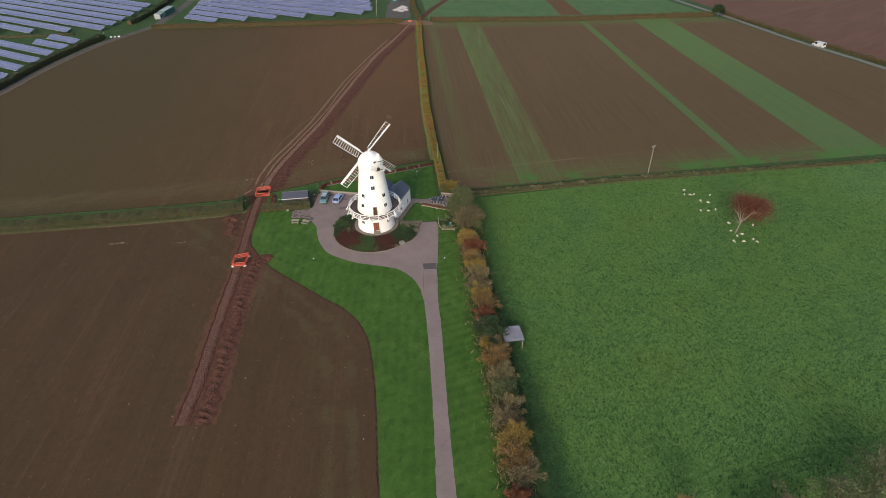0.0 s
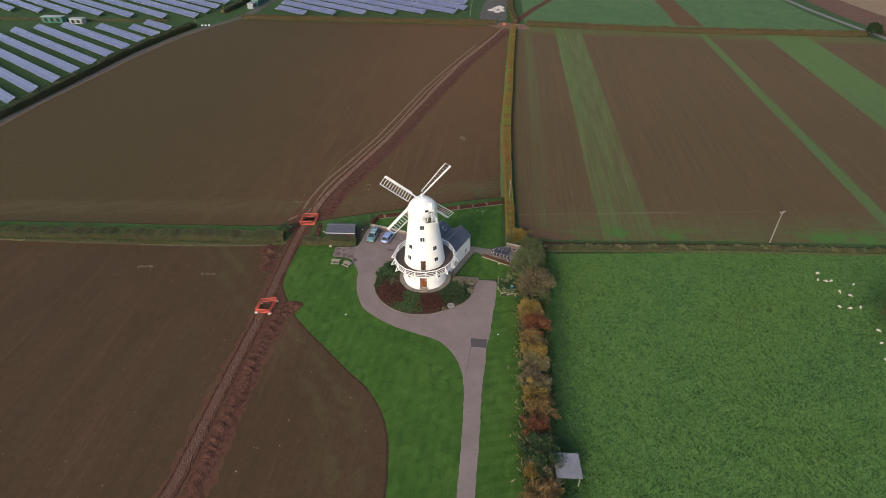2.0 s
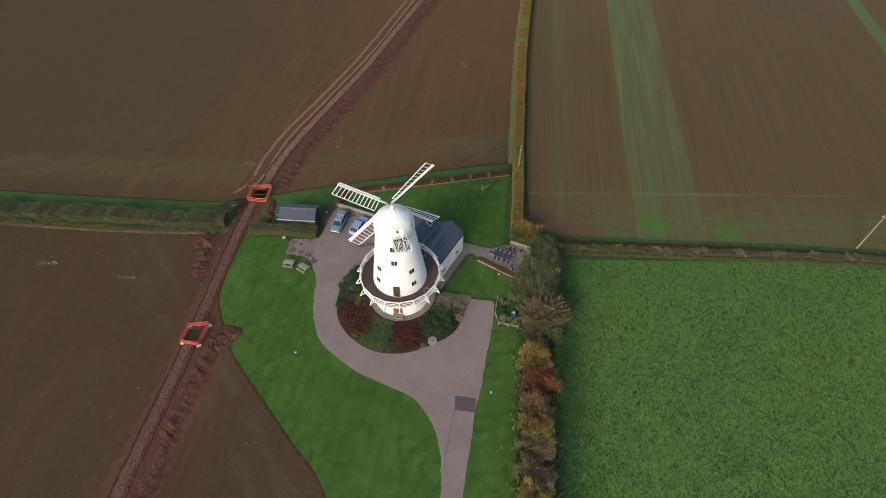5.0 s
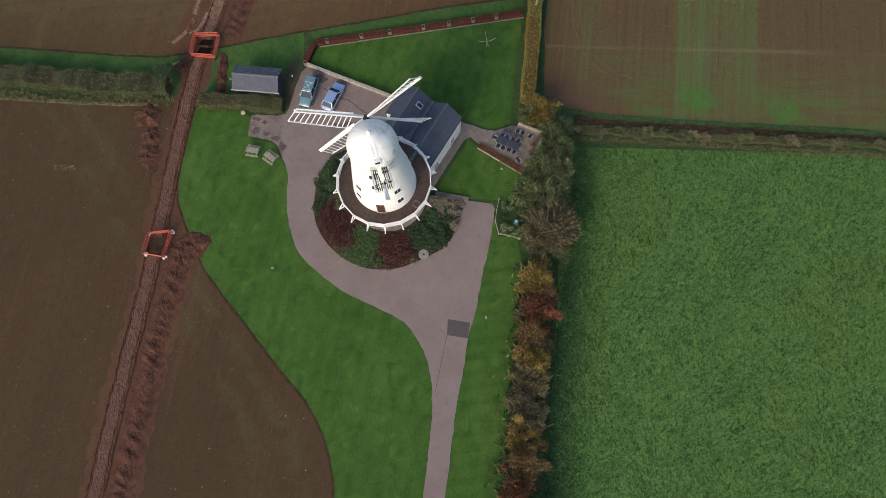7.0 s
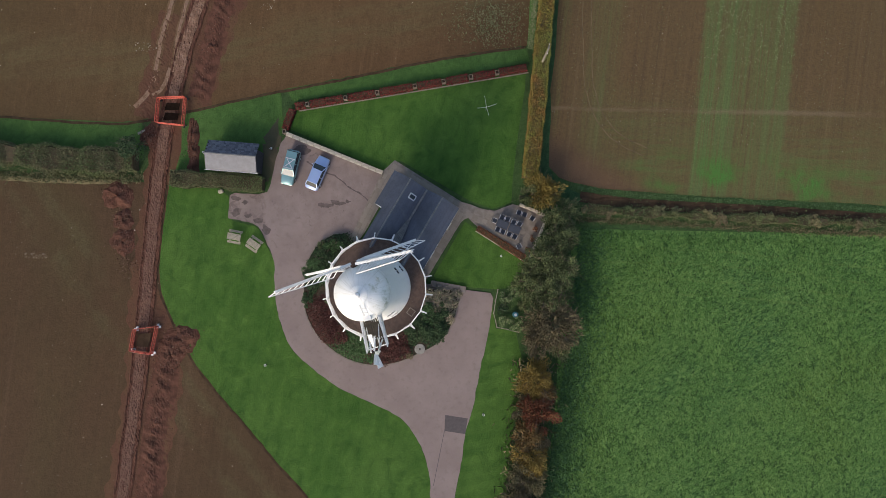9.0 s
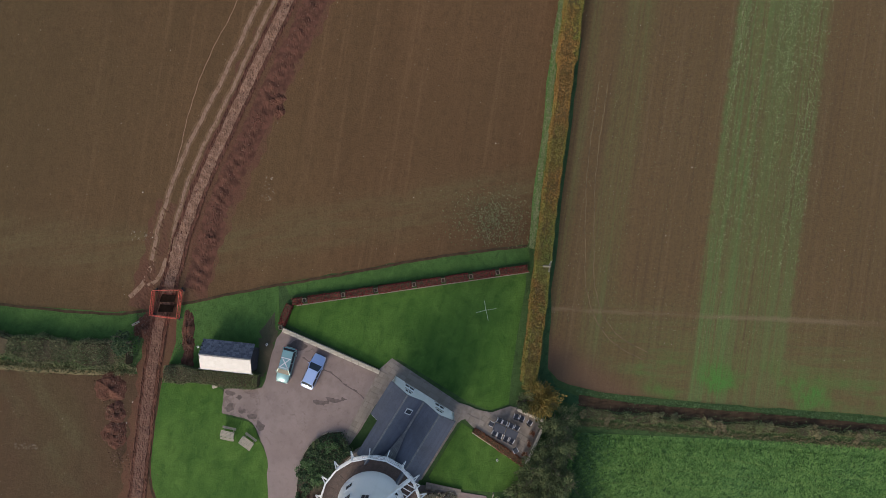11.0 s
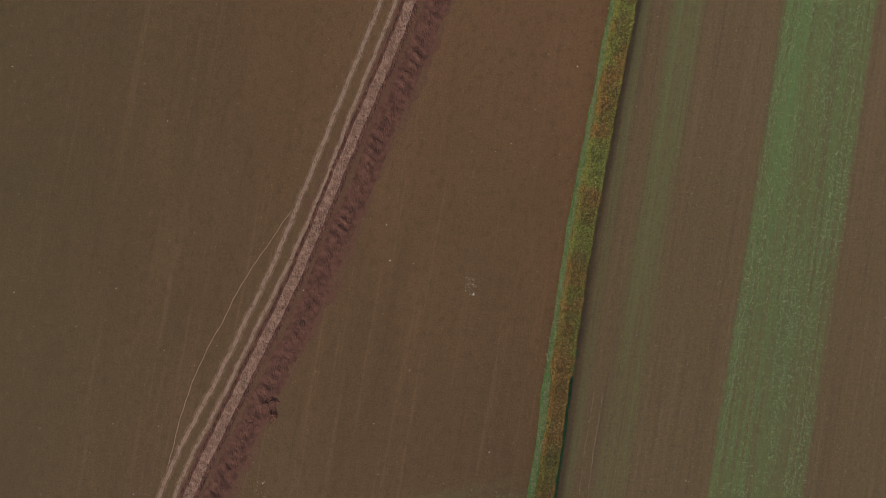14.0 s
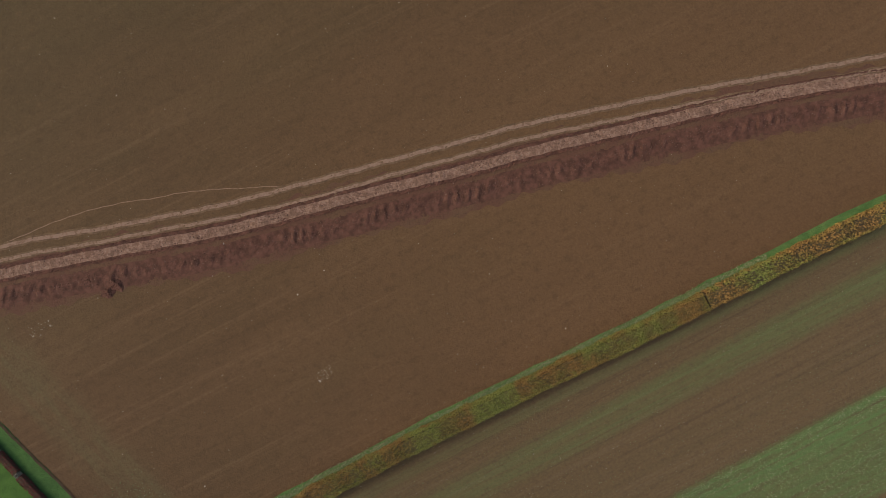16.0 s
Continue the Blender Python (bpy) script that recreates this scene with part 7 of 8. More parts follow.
bm = beam(bmesh.new(), (-11.5, RH(-11.5) - 0.56, 0.1), (17.3, RH(17.3) - 0.56, 0.1), 0.12, 0.14)
tagged(part("lawn_kerb", bm, PAVING), "pale stone kerb along the lawn", "kerb", kind="structure")


def stone_wall(name, p, q, width, height, label, n, mat=STONE):
    """A low wall: rubble body with separate coping stones."""
    top = thing(name, 0, 0, 0, 0, label, "wall", kind="structure")
    p, q = Vector((*p, 0)), Vector((*q, 0))
    up = Vector((0, 0, 1))
    d = (q - p).normalized()
    ang = math.degrees(math.atan2(d.y, d.x))
    m = Matrix.Translation((p + q) / 2) @ Matrix.Rotation(radians(ang), 4, "Z")
    part("wall_body", box(bmesh.new(), 0, 0, height / 2, (q - p).length, width * 0.8, height, m), PAVING, top)
    L = (q - p).length / n
    me = None
    for i in range(n):
        if me is None:
            ob = part("coping_stone", box(bmesh.new(), 0, 0, 0, L - 0.03, width, 0.12, bevel=0.02), mat, top)
            me = ob.data
        else:
            ob = new("coping_stone", me)
            ob.parent = top
        c = p + d * L * (i + 0.5)
        ob.matrix_basis = pose(c.x, c.y, height + 0.06, 0, 0, ang)
    return top


stone_wall("yard_wall", (-12.9, 18.75), (-0.5, 14.35), 0.5, 0.55, "low rubble wall with pale stone coping", 14)
stone_wall("bed_wall", (6.2, 0.75), (10.6, 0.15), 0.8, 0.2, "low broad weathered stone kerb beside the bed", 6, PAVING)
stone_wall("patio_wall", (16.8, 11.1), (20.2, 9.85), 0.35, 1.0, "pale stone patio wall", 5)
stone_wall("patio_wall", (20.25, 9.7), (18.35, 4.5), 0.35, 1.0, "pale stone patio wall", 7)
hedge("patio_border", [(11.7, 8.0), (15, 6.1), (18.2, 4.2)], 0.8, 0.4, RUST, "rusty low planting along the patio edge", 130, 0.14, 62, wild=0.15, step=0.6)
bm = beam(bmesh.new(), (11.5, 7.6, 0.12), (18.3, 3.75, 0.12), 0.1, 0.16)
tagged(part("patio_edging", bm, STONE), "pale stone edging of the patio border", "kerb", kind="structure")


def patio_table(x, y, rz):
    t = thing("patio_table", x, y, 0.10, rz, "dark rectangular patio table", "table", "patio tables")
    part("tabletop", box(bmesh.new(), 0, 0, 0.72, 1.5, 1.0, 0.05, bevel=0.015), CHARCOAL, t)
    for sx in (-1, 1):
        for sy in (-1, 1):
            part("leg", box(bmesh.new(), sx * 0.66, sy * 0.4, 0.35, 0.06, 0.06, 0.7), PALE_METAL, t)
    return t


def chair(name, x, y, rz, label, group):
    t = thing(name, x, y, 0.10, rz, label, "chair", group)
    part("seat", box(bmesh.new(), 0, 0, 0.44, 0.54, 0.54, 0.05, bevel=0.015), CHARCOAL, t)
    part("backrest", box(bmesh.new(), 0, 0.26, 0.72, 0.5, 0.05, 0.5, Matrix.Rotation(radians(-8), 4, "X"), 0.015), CHARCOAL, t)
    for sx in (-1, 1):
        part("armrest", box(bmesh.new(), sx * 0.29, 0, 0.64, 0.06, 0.5, 0.04), PALE_METAL, t)
        for sy in (-1, 1):
            part("leg", box(bmesh.new(), sx * 0.27, sy * 0.22, 0.32, 0.04, 0.04, 0.64), PALE_METAL, t)
    return t


TR = -20
patio_table(14.8, 8.57, TR)
copy_thing(scene.objects["patio_table"], pose(16.3, 8.03, 0.10, 0, 0, TR))
c0 = None
u, v = Vector((math.cos(radians(TR)), math.sin(radians(TR)))), Vector((-math.sin(radians(TR)), math.cos(radians(TR))))
ctr = Vector((15.55, 8.3))
for s, w, turn in [(-1.15, 0.8, 0), (-0.45, 0.84, 4), (0.4, 0.8, 0), (1.15, 0.86, -6), (-1.1, -0.8, 180), (-0.4, -0.84, 184), (0.45, -0.8, 180), (1.2, -0.82, 175), (-1.85, 0.05, 90)]:
    p = ctr + u * s + v * w
    if c0 is None:
        c0 = chair("patio_chair", p.x, p.y, TR + turn, "charcoal metal-framed patio armchair", "chairs round the patio tables")
    else:
        copy_thing(c0, pose(p.x, p.y, 0.10, 0, 0, TR + turn))
for x, y, r in ((16.8, 10.15, 168), (17.5, 9.95, 160), (18.5, 9.5, 150), (17.0, 5.9, 30)):
    copy_thing(c0, pose(x, y, 0.10, 0, 0, r))
for x, y in ((18.9, 8.2), (18.6, 6.9), (18.1, 5.6)):
    t = thing("plant_pot", x, y, 0.10, 0, "terracotta pot with a small shrub on the patio", "plant pot", "pots on the patio")
    part("pot", lathe([(0.14, 0.0), (0.2, 0.36), (0.23, 0.36), (0.23, 0.42), (0.19, 0.42), (0.17, 0.36)], 18), COCONUT, t)
    quads("leaves", leaves(lumpy(160, 0.32, 0.32, 0.6, rng) + np.array((0, 0, 0.36)), 0.12, rng), RUST, t)

# picnic benches
pb = thing("picnic_bench", -18.7, 5.45, 0.05, -8, "weathered timber picnic bench on the lawn", "picnic bench", "picnic benches")
for i in range(5):
    part("table_plank", box(bmesh.new(), 0, -0.32 + 0.16 * i, 0.74, 1.7, 0.145, 0.04, bevel=0.008), PALE_WOOD, pb)
for sy in (-1, 1):
    for o in (0, 0.15):
        part("seat_plank", box(bmesh.new(), 0, sy * (0.62 + o), 0.44, 1.7, 0.14, 0.04, bevel=0.008), PALE_WOOD, pb)
for sx in (-1, 1):
    for sy in (-1, 1):
        part("leg", beam(bmesh.new(), (sx * 0.6, sy * 0.62, 0), (sx * 0.6, sy * 0.2, 0.72), 0.09, 0.05), PALE_WOOD, pb)
    part("bearer", beam(bmesh.new(), (sx * 0.6, -0.8, 0.4), (sx * 0.6, 0.8, 0.4), 0.05, 0.09), PALE_WOOD, pb)
copy_thing(pb, pose(-16.2, 4.65, 0.05, 0, 0, -32))

# bollard lamps
bl = thing("bollard_lamp", -13.96, -10.4, 0.05, 0, "short bollard lamp with white head and dark cap", "lamp", "bollard lamps")
part("post", rod(bmesh.new(), (0, 0, 0), (0, 0, 0.5), 0.06, 0.06, 12), DARK, bl)
part("head", lathe([(0.06, 0.5), (0.13, 0.52), (0.14, 0.66), (0.06, 0.67)], 16), WHITE_PAINT, bl, "white lamp head")
part("cap", lathe([(0.05, 0.675), (0.09, 0.675), (0.07, 0.71), (0.0, 0.72)], 16), DARK, bl, "dark lamp cap")
for x, y in ((13.5, -15.2), (14.8, 4.6), (-14.7, 16.8), (-23.2, 15.9)):
    copy_thing(bl, pose(x, y, 0.05))

# rotary clothes line
ra = thing("rotary_clothes_line", 12.1, 23.0, 0.05, 15, "folded-out metal rotary clothes line on the lawn", "clothes line")
part("pole", rod(bmesh.new(), (0, 0, 0), (0, 0, 1.8), 0.025, 0.025, 8), STEEL, ra)
for k in range(4):
    a = math.pi / 2 * k
    part("arm", rod(bmesh.new(), (0, 0, 1.25), (1.25 * math.cos(a), 1.25 * math.sin(a), 1.8), 0.018, 0.018, 6), PALE_METAL, ra)

# fenced pond corner
FRESH = leaf_mat("variegated_pale_green_leaves", (0.07, 0.12, 0.035), (0.14, 0.2, 0.07), (0.24, 0.28, 0.14), (0.05, 0.085, 0.028))
pf = thing("low_fence", 0, 0, 0, 0, "low weathered post and rail fence", "fence")
line = [(14.6, 0.4), (14.35, -1.1), (14.2, -2.6), (14.7, -4.3), (16.0, -4.5), (17.4, -4.8)]
for x, y in line:
    part("fence_post", box(bmesh.new(), x, y, 0.45, 0.1, 0.1, 0.9, bevel=0.01), PALE_WOOD, pf)
for (x0, y0), (x1, y1) in zip(line, line[1:]):
    for z in (0.45, 0.8):
        part("fence_rail", beam(bmesh.new(), (x0, y0, z), (x1, y1, z), 0.05, 0.09), PALE_WOOD, pf)
bn = thing("water_butt", 16.9, -2.6, 0.03, 0, "teal plastic water butt with pale lid", "water butt")
part("body", lathe([(0.0, 0.0), (0.3, 0.0), (0.36, 0.4), (0.36, 0.6), (0.32, 0.9), (0.0, 0.9)], 20), plain_mat("teal_plastic", (0.03, 0.13, 0.16), 0.5), bn)
part("lid", lathe([(0.18, 0.905), (0.14, 0.95), (0.0, 0.97)], 20), PALE_METAL, bn)
for k, (x, y, mt) in enumerate([(15.6, -0.6, FRESH), (15.6, -3.5, FRESH), (16.8, 0.3, FRESH), (15.3, -1.9, DKGREEN), (16.9, -3.9, FRESH), (17.8, -1.2, WILLOW)]):
    shrub("shrub", x, y, 0.04, 0.85, 1.0, mt, "small leafy shrub in the fenced corner", 420, 0.17, 520 + k, "shrubs in the fenced corner")

# ---- shed ----
shed = thing("garden_shed", -18.95, 15.0, 0.04, -2, "dark timber shed with grey felt roof", "shed")
FELT = plain_mat("grey_roofing_felt", (0.066, 0.069, 0.092), 0.4, spec=0.75, vary=0.2, scale=1.8)
ss = Mat("split_blue_black_slate")
SHED_SLATE = ss.done(ss.mix(ss.each(), (0.045, 0.05, 0.068), (0.12, 0.125, 0.15)), 0.45, spec=0.4)
SHED_WOOD = plain_mat("dark_shed_boards", (0.035, 0.036, 0.045), 0.7, vary=0.25)
for i in range(11):
    z = 0.1 + 0.18 * i
    for sy in (-1, 1):
        part("wall_board", box(bmesh.new(), 0, sy * 1.3, z, 6.2, 0.05, 0.17), SHED_WOOD, shed)
    for sx in (-1, 1):
        part("wall_board", box(bmesh.new(), sx * 3.1, 0, z, 0.05, 2.6, 0.17), SHED_WOOD, shed)
for sx in (-1, 1):
    bm = bmesh.new()
    f = [bm.verts.new((sx * 3.1 + o, y, z)) for o in (-0.03, 0.03) for y, z in ((-1.3, 2.05), (1.3, 2.05), (0.1, 2.75))]
    bm.faces.new(f[:3]); bm.faces.new(f[3:][::-1])
    for i in range(3):
        bm.faces.new((f[i], f[i + 3], f[(i + 1) % 3 + 3], f[(i + 1) % 3]))
    part("gable", bm, SHED_WOOD, shed)
def roof_slab(x0, x1, y0, z0, y1, z1, thick):
    bm = bmesh.new()
    f = [bm.verts.new(q) for q in ((x0, y0, z0), (x1, y0, z0), (x1, y1, z1), (x0, y1, z1))]
    g = [bm.verts.new(v.co - Vector((0, 0, thick))) for v in f]
    bm.faces.new(f); bm.faces.new(g[::-1])
    for i in range(4):
        bm.faces.new((f[i], g[i], g[(i + 1) % 4], f[(i + 1) % 4]))
    bmesh.ops.recalc_face_normals(bm, faces=bm.faces)
    return bm


part("roof", roof_slab(-3.15, 3.15, -1.55, 1.98, 0.35, 2.85, 0.08), FELT, shed, "smooth grey felt roof slope")
slope = part("roof", roof_slab(-3.15, 3.15, 2.1, 1.95, 0.35, 2.84, 0.06), DARK, shed, "dark slated roof slope")
srng = random.Random(4)
for i in range(8):
    y0, z0 = 2.12 - 0.222 * i, 1.985 + 0.113 * i
    x = -3.17 + 0.18 * (i % 2)
    while x < 3.1:
        w = min(srng.uniform(0.3, 0.42), 3.18 - x)
        lift = srng.choice((0.0, 0.0, 0.012, 0.03))
        part("slate", roof_slab(x + 0.012, x + w - 0.012, y0, z0 + lift, y0 - 0.24, z0 + 0.105, 0.025), SHED_SLATE, slope)
        x += w
part("ridge", box(bmesh.new(), 0, 0.35, 2.87, 6.34, 0.22, 0.07, bevel=0.02), LEAD, shed, "dull lead ridge")
part("fascia", box(bmesh.new(), 0, -1.57, 1.9, 6.6, 0.04, 0.2), PALE_METAL, shed, "pale fascia board")
part("door", box(bmesh.new(), 2.0, -1.34, 0.95, 0.9, 0.04, 1.8), DARK_WOOD, shed)

# ---- field shelter in the pasture ----
fs = thing("field_shelter", 21.2, -40.9, 0.03, -2, "open timber field shelter with pale corrugated roof", "shelter")
CORR = plain_mat("weathered_corrugated_sheet", (0.42, 0.39, 0.40), 0.45, 0.3, vary=0.2, scale=0.8)
for i in range(30):
    x = -1.6 + 3.3 * i / 29
    part("roof_corrugation", box(bmesh.new(), x, 0, 0, 0.085, 4.0, 0.05, Matrix.Translation((0, 0, 2.2)) @ Matrix.Rotation(radians(-6), 4, "X") @ Matrix.Translation((0, 0, 0.03 if i % 2 else 0.0))), CORR, fs)
for sx in (-1, 1):
    for sy in (-1, 1):
        part("post", box(bmesh.new(), sx * 1.45, sy * 1.75, 1.05, 0.12, 0.12, 2.1), PALE_WOOD, fs)
part("back_wall", box(bmesh.new(), -1.5, 0, 1.0, 0.06, 3.6, 1.9), DARK_WOOD, fs)
part("side_wall", box(bmesh.new(), 0, 1.75, 1.0, 3.0, 0.06, 1.9), DARK_WOOD, fs)

# ---- trench safety barriers ----
def barrier(p, q, label):
    p, q = Vector((*p, 0.05)), Vector((*q, 0.05))
    d = q - p
    L = d.length
    b = thing("safety_barrier", *p, math.degrees(math.atan2(d.y, d.x)), label, "barrier", "barriers round the trench")
    bm = bmesh.new()
    for z, h in ((0.95, 0.16), (0.55, 0.10), (0.22, 0.16)):
        box(bm, L / 2, 0, z, L - 0.1, 0.05, h, bevel=0.01)
    part("panel", bm, ORANGE, b)
    for i in range(9):
        x = 0.08 + (L - 0.16) * i / 8
        part("upright", box(bmesh.new(), x, 0, 0.58, 0.07, 0.055, 0.86), ORANGE, b)
    for x in (0.1, L - 0.1):
        part("foot", box(bmesh.new(), x, 0, 0.06, 0.3 if p.y < 0 else 0.2, 0.55, 0.12, bevel=0.02), WHITE_PAINT if p.y < 0 else BLACK_PLASTIC, b)


for c in ([(-29.3, 22.5), (-25.9, 22.8), (-26.0, 19.2), (-29.4, 19.4)], [(-30.6, -6.7), (-27.8, -6.2), (-28.3, -9.7), (-30.9, -9.4)]):
    for p, q in zip(c, c[1:] + c[:1]):
        barrier(p, q, "orange plastic safety barrier round the trench")
# flat sheets; the shade down the open pits is painted as their dark colour
sheet("trench_pit", [(-28.5, 22.0), (-26.7, 22.1), (-26.75, 21.2), (-28.6, 21.15)], 0.245, PIT_SHADE, "dark sheet for the shaded open trench pit within the barrier", "trench", jitter=0.05)
sheet("trench_pit", [(-28.6, 20.75), (-26.8, 20.8), (-26.85, 19.95), (-28.7, 19.9)], 0.245, PIT_SHADE, "dark sheet for the shaded open trench pit within the barrier", "trench", jitter=0.05)
sheet("trench_pit", [(-30.3, -7.3), (-28.6, -7.1), (-28.9, -8.9), (-30.5, -8.9)], 0.245, SHADED_SOIL, "dark sheet for the shaded open trench within the barrier", "trench")
lg = thing("log", -31.4, 18.2, 0.2, 30, "pale cut log lying by the hedge", "log")
part("trunk", rod(bmesh.new(), (-0.5, 0, 0), (0.5, 0, 0), 0.16, 0.14, 10), PALE_WOOD, lg)
rk = thing("stone_block", -20.9, 11.1, 0.05, 20, "pale stone block by the hedge", "stone")
part("block", box(bmesh.new(), 0, 0, 0.2, 0.6, 0.45, 0.4, bevel=0.08), STONE, rk)


# ---- utility poles ----
POLE_WOOD = plain_mat("grey_pole_timber", (0.24, 0.21, 0.17), 0.85, vary=0.2)
def utility_pole(x, y, h, rz, label):
    t = thing("utility_pole", x, y, 0, rz, label, "utility pole", "utility poles")
    part("pole", rod(bmesh.new(), (0, 0, 0), (0, 0, h), 0.15, 0.11, 10), POLE_WOOD, t)
    part("crossarm", box(bmesh.new(), 0, 0, h - 0.35, 1.3, 0.12, 0.12), POLE_WOOD, t)
    for sx in (-1, 0, 1):
        part("insulator", rod(bmesh.new(), (sx * 0.55, 0, h - 0.3), (sx * 0.55, 0, h - 0.08), 0.05, 0.03, 8), WHITE_PAINT, t)
    part("brace", beam(bmesh.new(), (0.5, 0.03, h - 0.4), (0, 0.03, h - 1.1), 0.05), STEEL, t)


utility_pole(72.9, 12.8, 8.0, 20, "grey timber utility pole at the field edge")
utility_pole(18.75, 28.9, 6.0, 80, "weathered timber utility pole in the hedge")

# ---- sheep ----
def sheep(x, y, rz):
    t = thing("sheep", x, y, 0.05, rz, "cream-fleeced sheep grazing in the pasture", "sheep", "sheep in the pasture")
    bm = bmesh.new()
    bmesh.ops.create_icosphere(bm, subdivisions=2, radius=1.0, matrix=Matrix.Translation((0, 0, 0.62)) @ Matrix.Diagonal((0.58, 0.31, 0.34, 1)))
    for v_ in bm.verts:
        v_.co += Vector((math.sin(v_.co.x * 23), math.sin(v_.co.y * 29), math.sin(v_.co.z * 31))) * 0.012
    part("body", bm, WOOL, t, smooth=True)
    bm = bmesh.new()
    bmesh.ops.create_icosphere(bm, subdivisions=2, radius=1.0, matrix=Matrix.Translation((0.68, 0, 0.45)) @ Matrix.Rotation(radians(40), 4, "Y") @ Matrix.Diagonal((0.2, 0.11, 0.12, 1)))
    part("head", bm, WOOL, t, smooth=True)
    for sx in (-0.34, 0.34):
        for sy in (-0.14, 0.14):
            part("leg", rod(bmesh.new(), (sx, sy, 0), (sx, sy, 0.45), 0.045, 0.06, 6), BARK, t)
    return t


flock = [(77.1, 2.0), (76.2, 0.1), (77.6, -0.3), (78.6, -0.2), (78.5, -3.3), (79.8, -4.4), (82.2, -1.3), (76.2, -7.5), (77.9, -7.9), (79.9, -7.6), (79.5, -13.5), (78.2, -16.5), (78.4, -18.6), (79.9, -18.1), (84.4, -15.3), (76.6, -20.2), (78.6, -20.7), (81.1, -20.4), (81.4, -21.4)]
s0 = None
for k, (x, y) in enumerate(flock):
    if s0 is None:
        s0 = sheep(x, y, 20)
        s0.scale = (0.78, 0.78, 0.78)
    else:
        copy_thing(s0, pose(x, y, 0.05, 0, 0, (k * 67) % 360) @ Matrix.Diagonal((0.78, 0.78, 0.78, 1)))


# ---- vehicles ----
def car(name, x, y, rz, paint, label, estate=False, van=False, L=4.4):
    """A car facing +y: lofted hull, glazed cabin, wheels, lights."""
    t = thing(name, x, y, 0.08 if not van else 0.05, rz, label, "van" if van else "car", "" if van else "parked cars")
    W = 0.86 if not van else 0.98
    H = 0.92 if not van else 1.15
    k = L / 4.4
    st = [(-2.2, 0.72, 0.55, 0.80), (-2.12, 0.93, 0.34, 0.96), (-1.5, 1.0, 0.22, 1.0), (0.0, 1.0, 0.2, 1.0), (1.0, 1.0, 0.2, 0.98), (1.6, 0.97, 0.24, 0.86), (2.05, 0.86, 0.34, 0.74), (2.2, 0.66, 0.48, 0.62)]
    bm = bmesh.new()
    rows = []
    for yy, w, lo, hi in st:
        w, lo, hi = w * W, lo, hi * H
        sec = [(-w * 0.9, lo), (-w, lo + 0.12), (-w, (lo + hi) / 2), (-w * 0.95, hi - 0.08), (-w * 0.82, hi), (w * 0.82, hi), (w * 0.95, hi - 0.08), (w, (lo + hi) / 2), (w, lo + 0.12), (w * 0.9, lo)]
        rows.append([bm.verts.new((a, yy * k, b)) for a, b in sec])
    for a, b in zip(rows, rows[1:]):
        for i in range(10):
            bm.faces.new((a[i], b[i], b[(i + 1) % 10], a[(i + 1) % 10]))
    bm.faces.new(rows[0]); bm.faces.new(rows[-1][::-1])
    bmesh.ops.recalc_face_normals(bm, faces=bm.faces)
    body = part("body", bm, paint, t, smooth=True)
    top = 1.44 if not van else 2.05
    rear = -2.05 if (estate or van) else -1.85
    rearr = -1.85 if (estate or van) else -1.35
    fr, frr = (1.05, 0.35) if not van else (1.55, 1.05)
    base, roofw = W * 0.95, W * (0.74 if not van else 0.88)
    low = [(-base, rear), (base, rear), (base, fr), (-base, fr)]
    hi = [(-roofw, rearr), (roofw, rearr), (roofw, frr), (-roofw, frr)]
    zl, zh = H - 0.03, top - 0.06
    bm = bmesh.new()
    a = [bm.verts.new((p, q * k, zl)) for p, q in low]
    b = [bm.verts.new((p, q * k, zh)) for p, q in hi]
    for i in range(4):
        bm.faces.new((a[i], a[(i + 1) % 4], b[(i + 1) % 4], b[i]))
    bm.faces.new(b)
    part("glazing", bm, GLASS, t, "dark tinted glass")
    for i in range(4):
        part("pillar", beam(bmesh.new(), (low[i][0], low[i][1] * k, zl), (hi[i][0], hi[i][1] * k, zh), 0.09, 0.07), paint, t)
    for s in (-1, 1):
        part("pillar", beam(bmesh.new(), (s * base, -0.45 * k, zl), (s * roofw, -0.45 * k, zh), 0.08, 0.06), paint, t)
    bm = bmesh.new()
    box(bm, 0, (rearr + frr) / 2 * k, top - 0.03, roofw * 2 + 0.06, (frr - rearr) * k + 0.1, 0.09, bevel=0.035)
    part("roof", bm, paint, t)
    if van:
        box_bm = bmesh.new()
        for s in (-1, 1):
            box(box_bm, s * (W - 0.06), -0.9 * k, 1.5, 0.06, 2.2 * k, 0.85)
        part("side_panel", box_bm, paint, t)
    for s in (-1, 1):
        for yy in (-1.35, 1.38):
            wh = part("wheel", rod(bmesh.new(), (s * (W - 0.2), yy * k, 0.31), (s * (W + 0.01), yy * k, 0.31), 0.31, 0.31, 20), BLACK_PLASTIC, t, "black tyre")
            part("rim", rod(bmesh.new(), (s * (W - 0.02), yy * k, 0.31), (s * (W + 0.025), yy * k, 0.31), 0.19, 0.17, 14), PALE_METAL, wh)
        part("headlight", box(bmesh.new(), s * W * 0.66, 2.08 * k, 0.62 * H, 0.34, 0.14, 0.14, bevel=0.03), PALE_METAL, t)
        part("tail_light", box(bmesh.new(), s * W * 0.8, -2.13 * k, 0.78 * H, 0.2, 0.1, 0.2, bevel=0.03), plain_mat("red_lamp_lens", (0.35, 0.02, 0.02), 0.3) if "red_lamp_lens" not in bpy.data.materials else bpy.data.materials["red_lamp_lens"], t)
        part("mirror", box(bmesh.new(), s * (W + 0.1), 0.82 * k, H + 0.04, 0.18, 0.1, 0.12, bevel=0.03), paint, t)
